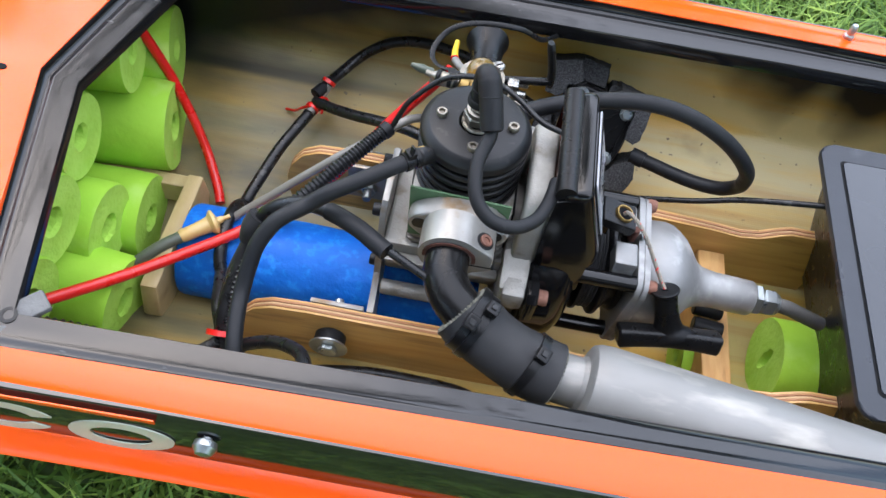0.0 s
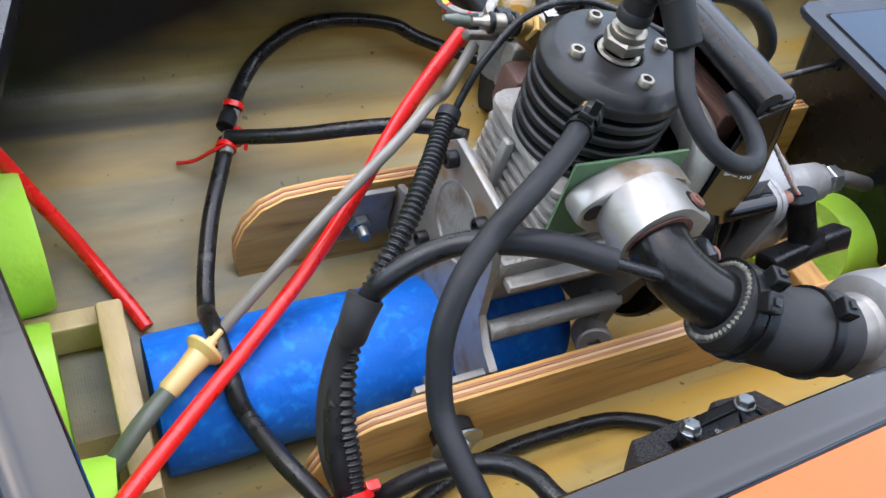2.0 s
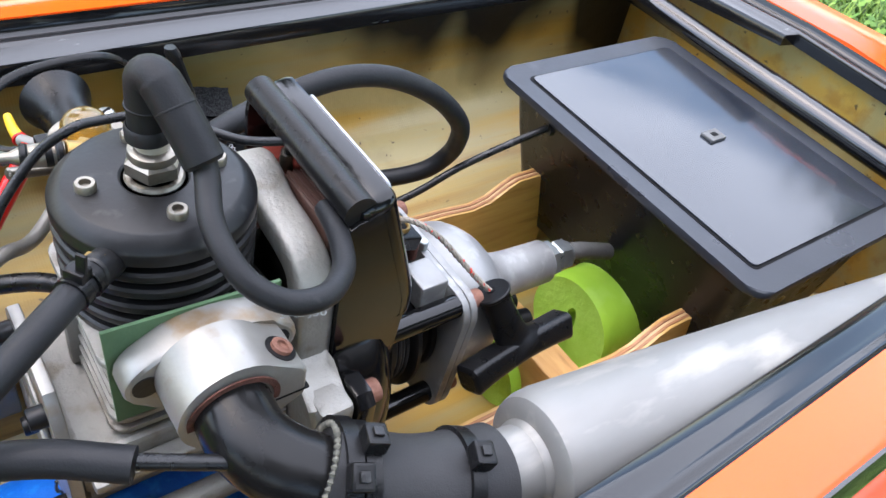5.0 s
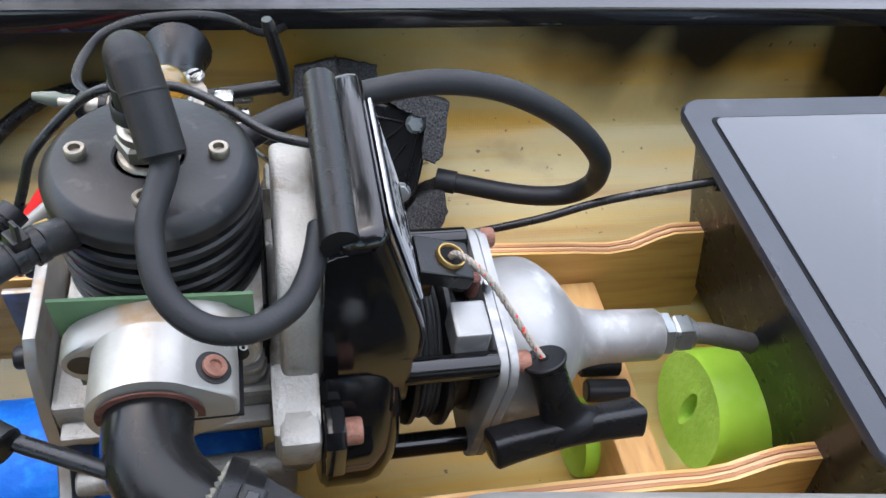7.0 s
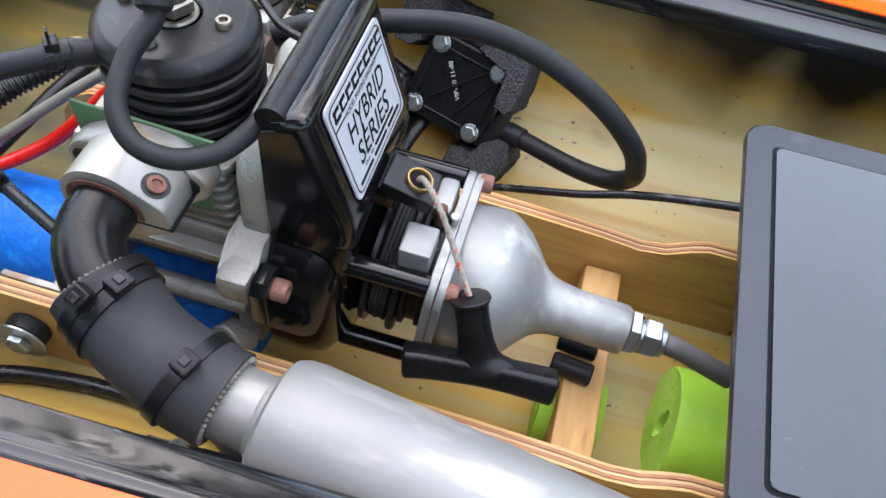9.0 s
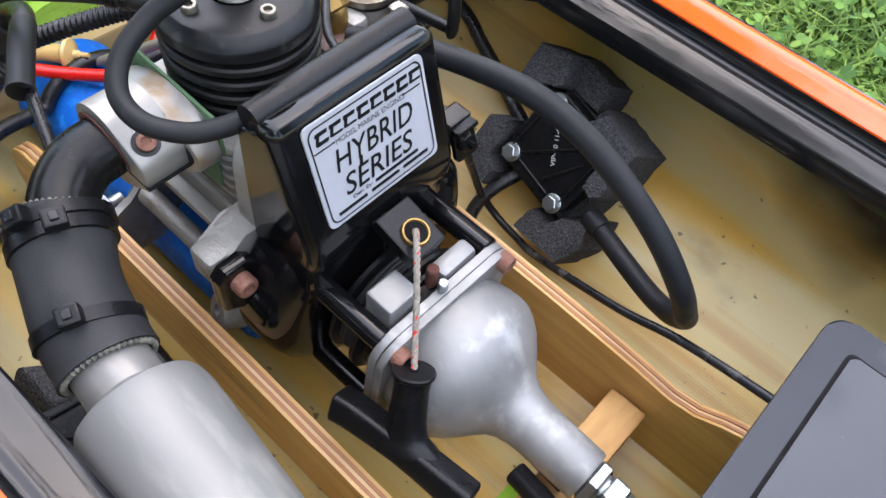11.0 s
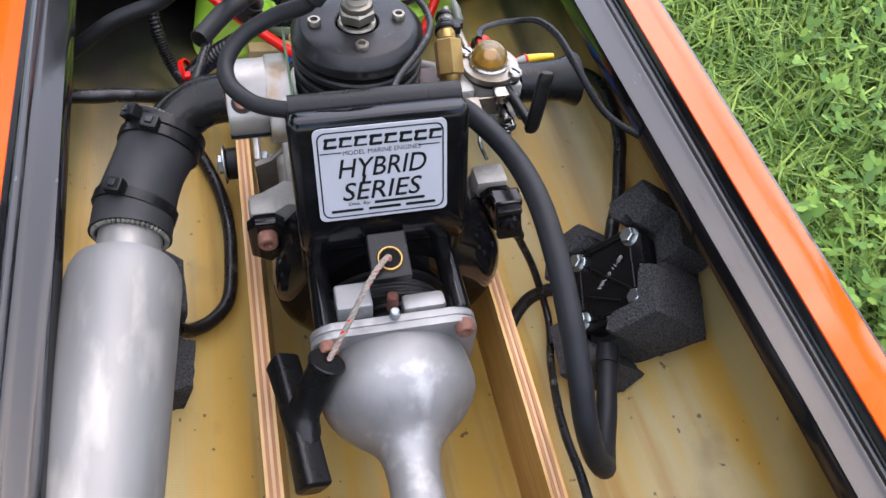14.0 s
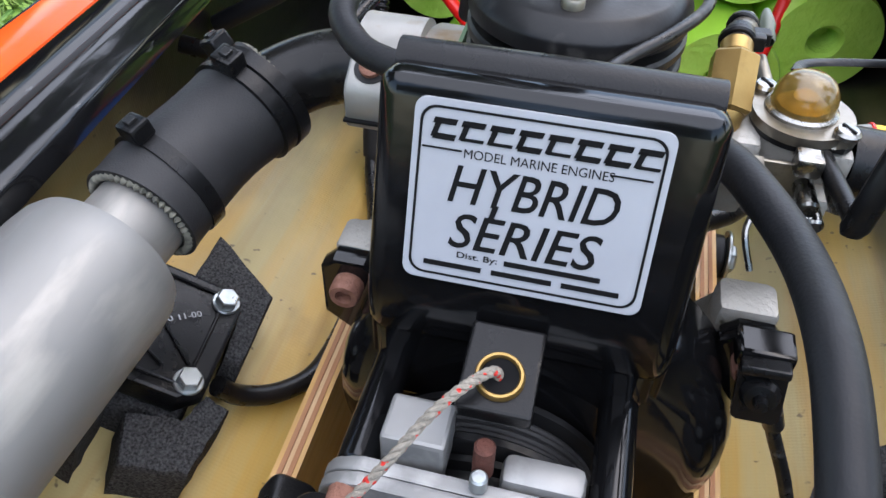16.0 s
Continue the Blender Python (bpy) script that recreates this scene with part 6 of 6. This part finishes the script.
hose("bow_tube", [(-0.2070, 0.0850, 0.1720), (-0.1980, 0.0850, 0.1500), (-0.1884, 0.0822, 0.1290), (-0.1809, 0.0782, 0.1125), (-0.1727, 0.0712, 0.0980), (-0.1643, 0.0620, 0.0840), (-0.1575, 0.0514, 0.0755), (-0.1525, 0.0424, 0.0715), (-0.1490, 0.0340, 0.0690)], 0.0030, M_RED,
     "red tube curving down from the bow to the keel", "tube", 14)
hose("ground_wire", [(0.0440, 0.0120, 0.2005), (0.0432, 0.0108, 0.2100), (0.0425, 0.0085, 0.2175), (0.0403, 0.0064, 0.2205), (0.0293, 0.0110, 0.2204), (0.0179, 0.0205, 0.2219), (0.0061, 0.0275, 0.2231), (-0.0052, 0.0284, 0.2234), (-0.0127, 0.0258, 0.2243), (-0.0219, 0.0269, 0.2174), (-0.0335, 0.0226, 0.2060), (-0.0385, 0.0211, 0.1945), (-0.0432, 0.0183, 0.1824)], 0.0014, M_GLOSSHOSE,
     "thin black wire round the cylinder head", "wire", 10, extras=[("crimp_terminal", 0.02, 0.12, 0.0007, M_NICKEL)])
hose("throttle_cable", [(0.0560, 0.0565, 0.1600), (0.0530, 0.0620, 0.1445), (0.0520, 0.0715, 0.1230), (0.0540, 0.0785, 0.1040), (0.0633, 0.0816, 0.0925), (0.0770, 0.0785, 0.0935), (0.0902, 0.0735, 0.0990), (0.1186, 0.0640, 0.1170), (0.1402, 0.0590, 0.1285), (0.1599, 0.0560, 0.1395), (0.1805, 0.0520, 0.1490), (0.2016, 0.0471, 0.1584)], 0.0018, M_GLOSSHOSE,
     "thin black throttle cable to the radio box", "cable", 10)
hose("near_module_cable", [(-0.0930, -0.0832, 0.0960), (-0.0850, -0.0815, 0.0882), (-0.0570, -0.0716, 0.0832), (-0.0305, -0.0672, 0.0815), (-0.0058, -0.0670, 0.0815), (0.0193, -0.0692, 0.0825), (0.0340, -0.0770, 0.0865), (0.0420, -0.0860, 0.0925), (0.0460, -0.0905, 0.1010)], 0.0034, M_GLOSSHOSE,
     "black cable from the red tie to the second module", "cable", 12)
hose("module_wire", [(0.0620, 0.0980, 0.1120), (0.0560, 0.0850, 0.1050), (0.0540, 0.0740, 0.0960), (0.0600, 0.0650, 0.0860), (0.0720, 0.0590, 0.0800)], 0.0032, M_GLOSSHOSE, "black cable looping behind the module", "cable", 12)
solo("strap", tube([(-0.0180, 0.0560, 0.1985), (-0.0250, 0.0590, 0.1975), (-0.0290, 0.0670, 0.1970), (-0.0265, 0.0765, 0.1995), (-0.0190, 0.0825, 0.2040), (-0.0060, 0.0870, 0.2055), (0.0146, 0.0890, 0.2048), (0.0291, 0.1002, 0.1907), (0.0407, 0.1177, 0.1831)], 0.0010, 10, 6, None, (1.5, 0.6)), M_PLASTIC,
     "long black tie strap trailing from the air horn", "strap")
hose("cross_hose", [(-0.0505, -0.1390, 0.1600), (-0.0520, -0.1270, 0.1575), (-0.0534, -0.1152, 0.1550), (-0.0560, -0.1071, 0.1525), (-0.0580, -0.0983, 0.1495), (-0.0640, -0.0895, 0.1430), (-0.0778, -0.0823, 0.1320), (-0.0940, -0.0800, 0.1180), (-0.1010, -0.0820, 0.1080)], 0.0034, M_GLOSSHOSE, "scuffed black hose from the cable run to the near wall", "hose", 12)
solo("drain_tube", rod((0.147, 0.004, 0.0990), (0.1635, 0.0025, 0.0996), 0.0046, 0.0006, 18), M_RUBBER, "short black tube stub on the pine block", "tube stub")
solo("drain_tube", rod((0.146, -0.0075, 0.0990), (0.1630, -0.0095, 0.0996), 0.0046, 0.0006, 18), M_RUBBER, "short black tube stub on the pine block", "tube stub")

# throttle cable anchor on the far cowl lug
ks = thing("cable_anchor", (0.052, 0.055, 0.16), "black plastic throttle cable anchor clipped to the cowl lug", "bracket")
part("clip", box((0.0490, 0.0540, 0.1668), (0.0085, 0.0125, 0.0055), 0.0010), M_COWL, ks)
am = axes((0.0552, 0.0545, 0.1602), (0.2, 0.1, -1), (1, -0.1, 0.25))
part("plate", prism(rounded(0.0082, 0.0052, 0.0012), -0.0012, 0.0012, am, 0.0004), M_PLASTIC, ks)
part("fold", box((-0.0074, 0, 0.0022), (0.0022, 0.0104, 0.0050), 0.0006, am), M_PLASTIC, ks)
part("knob", lathe([(0, 0.001), (0.0042, 0.001), (0.0044, 0.0022), (0.0034, 0.0038), (0.0016, 0.0042), (0.0015, 0.0068), (0, 0.0070)], am, 22), M_PLASTIC, ks)
part("ferrule", rod((0.0545, 0.0588, 0.1540), (0.0525, 0.0620, 0.1455), 0.0026, 0.0005, 14), M_GLOSSHOSE, ks)


# ---- foam-wrapped modules ----
def lump(m, outline, h0, h1, seed):
    """A hand-cut block of foam: a flat-topped outline raised from h0 to h1, with torn edges."""
    rnd = random.Random(seed)
    cx, cy = sum(p[0] for p in outline) / len(outline), sum(p[1] for p in outline) / len(outline)
    ring = []
    for i, p in enumerate(outline):
        q = outline[(i + 1) % len(outline)]
        for k in range(6):
            j = 0.0004 if k == 0 else 0.0007
            ring.append((p[0] + (q[0] - p[0]) * k / 6 + (rnd.random() - 0.5) * j, p[1] + (q[1] - p[1]) * k / 6 + (rnd.random() - 0.5) * j))
    b = bmesh.new()
    lev = []
    for f, z in ((1.10, h0), (1.08, h0 + 0.4 * (h1 - h0)), (1.04, h1 - 0.003), (1.02, h1 - 0.0009), (0.985, h1)):
        lev.append([b.verts.new(m @ Vector((cx + (x - cx) * f, cy + (y - cy) * f, z + (rnd.random() - 0.5) * 0.0004))) for x, y in ring])
    n = len(ring)
    for p, q in zip(lev, lev[1:]):
        for i in range(n):
            b.faces.new((p[i], p[(i + 1) % n], q[(i + 1) % n], q[i]))
    b.faces.new(lev[-1])
    b.faces.new(lev[0][::-1])
    bmesh.ops.triangulate(b, faces=[f for f in b.faces if len(f.verts) > 4])
    return b


def module(m, lumps, label, bolts):
    t = thing("ignition_module", m.translation, label, "ignition module")
    plate = bmesh.new()
    prism([(-0.021, -0.013), (-0.017, -0.020), (0.017, -0.020), (0.021, -0.013), (0.021, 0.014), (0.015, 0.0205), (-0.015, 0.0205), (-0.021, 0.014)], -0.010, 0.0, m, 0.0012, plate)
    pl_ = part("case", plate, M_PLASTIC, t, "black plastic case")
    for a, b in (((-0.017, -0.016), (-0.017, 0.016)), ((0.017, -0.016), (0.017, 0.016)), ((-0.012, -0.012), (0.010, 0.013)), ((-0.010, 0.0145), (0.010, 0.0145)), ((-0.010, -0.0145), (0.010, -0.0145)), ((0.004, -0.012), (0.013, 0.006))):
        p, q = m @ Vector((*a, 0.0004)), m @ Vector((*b, 0.0004))
        part("rib", rod(p, q, 0.0006, 0.0001, 8), M_PLASTIC, pl_)
    for x, y in bolts:
        p = m @ Vector((x, y, 0.0))
        n = (m.to_3x3() @ Vector((0, 0, 1)))
        bo = part("bolt", hexnut(p, p + n * 0.0038, 0.0036), M_ZINC, pl_, "dull plated hexagon bolt")
        part("flange", rod(p - n * 0.0002, p + n * 0.0009, 0.0044, 0.0003, 20), M_ZINC, bo)
    words("VIP-10", -0.001, 0.000, 0.0021, 0.0095, M_PRINT, pl_, m @ pose(0, 0, 0, 0, 0, 128), 0, 0.0009)
    words("11-00", 0.009, 0.000, 0.0021, 0.0070, M_PRINT, pl_, m @ pose(0, 0, 0, 0, 0, 128), 0, 0.0009)
    for i, (outline, h0, h1) in enumerate(lumps):
        part("foam_block", lump(m, outline, h0, h1, 40 + i), M_FOAM, t, "hand-cut black foam block")
    return t


MF = axes((0.0732, 0.0991, 0.1324), (0.967, -0.227, -0.114), (-0.120, -0.804, 0.581))
FOAMS = [([(-0.022, -0.022), (0.022, -0.022), (0.023, 0.020), (-0.022, 0.022)], -0.036, -0.012),
         ([(-0.0360, 0.0080), (-0.0390, 0.0270), (-0.0235, 0.0335), (-0.0180, 0.0225), (-0.0205, 0.0190), (-0.0255, 0.0170), (-0.0245, 0.0120), (-0.0290, 0.0075)], -0.030, 0.003),
         ([(-0.0210, 0.0220), (-0.0220, 0.0345), (-0.0060, 0.0350), (-0.0030, 0.0225)], -0.030, -0.009),
         ([(0.0030, 0.0215), (0.0060, 0.0275), (0.0270, 0.0265), (0.0290, 0.0050), (0.0265, 0.0008), (0.0205, 0.0015), (0.0196, 0.0118), (0.0186, 0.0185), (0.0100, 0.0195)], -0.027, 0.005),
         ([(-0.0005, 0.0215), (0.0000, 0.0270), (0.0060, 0.0275), (0.0060, 0.0215)], -0.028, -0.006),
         ([(-0.0320, -0.0310), (-0.0340, -0.0115), (-0.0258, -0.0068), (-0.0222, -0.0140), (-0.0214, -0.0230), (-0.0150, -0.0270), (-0.0145, -0.0350)], -0.028, 0.003),
         ([(0.0090, -0.0370), (0.0098, -0.0250), (0.0195, -0.0235), (0.0225, -0.0170), (0.0330, -0.0090), (0.0375, -0.0200), (0.0350, -0.0320)], -0.030, -0.001)]
module(MF, FOAMS, "black coil module bolted into hand-cut black foam blocks", ((-0.0152, -0.0152), (-0.0152, 0.0152), (0.0152, -0.0152), (0.0152, 0.0152)))
MN = axes((0.0430, -0.1062, 0.1232), (1.0, 0.09, 0.0), (0.0, 0.42, 0.91))
FOAMS = [([(-0.022, -0.022), (0.022, -0.024), (0.022, 0.016), (-0.022, 0.016)], -0.034, -0.012),
         ([(-0.046, 0.004), (-0.031, 0.028), (-0.001, 0.027), (-0.002, 0.0215), (-0.020, 0.0205), (-0.0225, 0.002)], -0.036, -0.008),
         ([(0.0125, 0.0215), (0.0145, 0.0290), (0.037, 0.0255), (0.041, 0.0075), (0.0265, 0.003), (0.0225, 0.018)], -0.036, -0.008),
         ([(0.0225, -0.020), (0.038, -0.020), (0.042, -0.004), (0.024, -0.004)], -0.03, -0.004)]
module(MN, FOAMS, "black coil module in foam blocks beneath the exhaust pipe", ((-0.0152, 0.0150), (0.0152, 0.0150), (-0.0152, -0.0150), (0.0152, -0.0150)))


# ---- lawn ----
def ground_sheet():
    b = bmesh.new()
    lim = [-60, -8, -2, -1, -0.5, 0, 0.5, 1, 2, 8, 60]
    return surface([[(x, y, GROUND - 0.004 + (0.004 * noise.noise((x * 6, y * 6, 0)) if abs(x) < 3 and abs(y) < 3 else 0)) for y in lim] for x in lim], b)


solo("ground", ground_sheet(), M_SOIL, "lawn soil and thatch under the grass", "ground", "", "structure")
RNG = np.random.default_rng(7)


def scatter(n, x, y, reach, inner=0.0):
    """Points on the ground, thinning out away from x, y, and none under the boat."""
    r, a = inner + (reach - inner) * RNG.uniform(0, 1, n) ** 0.8, RNG.uniform(0, 6.283, n)
    p = np.stack([x + r * np.cos(a), y + r * np.sin(a)], 1)
    inside = (np.abs(p[:, 1]) < 0.115) & (p[:, 0] < STERN - 0.02) & (p[:, 0] > -0.45)
    return p[~inside]


def foreach(name, verts, faces_n, mat, label, category):
    """One mesh from an array of vertices, every faces_n of them one polygon chain."""
    me = bpy.data.meshes.new(name)
    v, f = verts, faces_n
    me.vertices.add(len(v))
    me.vertices.foreach_set("co", v.astype(np.float32).ravel())
    me.loops.add(len(f) * f.shape[1])
    me.loops.foreach_set("vertex_index", f.astype(np.int32).ravel())
    me.polygons.add(len(f))
    me.polygons.foreach_set("loop_start", np.arange(0, len(f) * f.shape[1], f.shape[1], dtype=np.int32))
    me.materials.append(mat)
    me.update(calc_edges=True)
    me.validate()
    return tagged(new(name, me), label, category, "", "stuff")


def blades(n, area, hmin, hmax, name, label):
    p = scatter(n, *area)
    n = len(p)
    h = RNG.uniform(hmin, hmax, n)
    w = RNG.uniform(0.0006, 0.0024, n) * (hmax / 0.034)
    a = RNG.uniform(0, 6.283, n)
    lean = RNG.uniform(0.2, 1.7, n) * h
    d = np.stack([np.cos(a), np.sin(a)], 1)
    s = np.stack([-d[:, 1], d[:, 0]], 1)
    base = np.concatenate([p, np.full((n, 1), GROUND - 0.004)], 1)

    def at(k, side):
        q = base.copy()
        q[:, :2] += d * (lean * k * k)[:, None] + s * (side * w * (1 - 0.55 * k))[:, None]
        q[:, 2] += h * k * (1 - 0.15 * k)
        return q
    tip = at(1.0, 0.0)
    v = np.stack([at(0, -1), at(0, 1), at(0.5, -1), at(0.5, 1), tip, at(0.999, 0.15)], 1).reshape(-1, 3)
    i = np.arange(n)[:, None] * 6
    f = np.concatenate([i + np.array([[0, 1, 3, 2]]), i + np.array([[2, 3, 5, 4]])], 0)
    return foreach(name, v, f, M_GRASS, label, "grass")


blades(150000, (0.1, 0.1, 1.15), 0.012, 0.034, "grass", "green lawn grass round the boat")
blades(110000, (0.1, 0.1, 6.0, 1.0), 0.025, 0.06, "grass", "longer grass out over the lawn")


def clover(n, area):
    p = scatter(n, *area)
    dens = np.array([noise.noise((x * 5, y * 5, 3.0)) for x, y in p])
    p = p[dens > -0.10]
    n = len(p)
    out = []
    zc = RNG.uniform(0.012, 0.036, n) + GROUND
    r = RNG.uniform(0.0012, 0.0042, n)
    a0 = RNG.uniform(0, 6.283, n)
    tilt = RNG.uniform(-0.9, 0.9, (n, 2))
    for k in range(3):
        a = a0 + k * 2.094
        c = p + np.stack([np.cos(a), np.sin(a)], 1) * (r * 0.95)[:, None]
        for j in range(6):
            b = a + j * 1.0472
            q = c + np.stack([np.cos(b), np.sin(b)], 1) * (r * (0.85 if j % 3 else 1.0))[:, None]
            zz = zc + ((q - p) * tilt).sum(1)
            out.append(np.concatenate([q, zz[:, None]], 1))
    v = np.stack(out, 1).reshape(-1, 3)
    i = np.arange(n * 3)[:, None] * 6
    return foreach("clover", v, i + np.array([[0, 1, 2, 3, 4, 5]]), M_CLOVER, "patches of clover among the lawn grass", "clover")


clover(16000, (0.1, 0.1, 1.1))


# ---- unseen trees beyond the lawn: some mirrored in the lid, others darken gloss ----
def tree(x, y, h, seed):
    rnd = random.Random(seed)
    t = thing("tree", (x, y, GROUND), "unseen leafy broad-crowned tree beyond the lawn, placed for reflections", "tree", "trees")
    tr = tube([(x, y, GROUND - 0.1), (x + 0.05, y, h * 0.25), (x - 0.05, y + 0.1, h * 0.5), (x, y, h * 0.8)], lambda k: 0.035 * h * (1.1 - k), 12, 5)
    for k in range(9):
        a, zz = rnd.random() * 6.283, h * (0.3 + 0.05 * k)
        l = h * (0.30 - 0.02 * k)
        tube([(x, y, zz), (x + 0.5 * l * math.cos(a), y + 0.5 * l * math.sin(a), zz + 0.25 * l), (x + l * math.cos(a), y + l * math.sin(a), zz + 0.6 * l)], lambda u: 0.010 * h * (1.05 - u), 8, 4, tr)
    part("trunk", tr, M_BARK, t)
    rng = np.random.default_rng(seed)
    n = 5000
    cl = rng.normal(0, 1, (26, 3))
    cl = cl / np.linalg.norm(cl, axis=1)[:, None] * rng.uniform(0.35, 1.0, (26, 1)) * np.array([0.33, 0.33, 0.36]) * h + np.array([x, y, 0.63 * h])
    c = cl[rng.integers(0, 26, n)] + rng.normal(0, 0.055 * h, (n, 3))
    u = rng.normal(0, 1, (n, 3))
    u /= np.linalg.norm(u, axis=1)[:, None]
    w = np.cross(u, rng.normal(0, 1, (n, 3)))
    w /= np.linalg.norm(w, axis=1)[:, None]
    s = rng.uniform(0.10, 0.22, (n, 1))
    v = np.stack([c - u * s, c + w * s * 0.6, c + u * s, c - w * s * 0.6], 1).reshape(-1, 3)
    i = np.arange(n)[:, None] * 4
    ob = foreach("crown", v, i + np.array([[0, 1, 2, 3]]), M_LEAVES, "", "")
    for key in ("kind", "label", "category"):
        if key in ob:
            del ob[key]
    ob.parent = t
    ob.matrix_parent_inverse = Matrix.Translation(-t.location)


# the last five are added to block sky and darken rim, deck and cowl
for i, (x, y, h) in enumerate(((12.0, 2.6, 6.8), (11.5, 8.8, 3.6), (14, -4, 8), (3, 13, 8.5), (-4.0, 9.5, 14.0), (-4.5, -5.5, 10.0), (-1.0, -7.5, 10.5), (-7.5, -2.8, 6.5), (3.5, -8.5, 9.5))):
    tree(x, y, h, 60 + i)
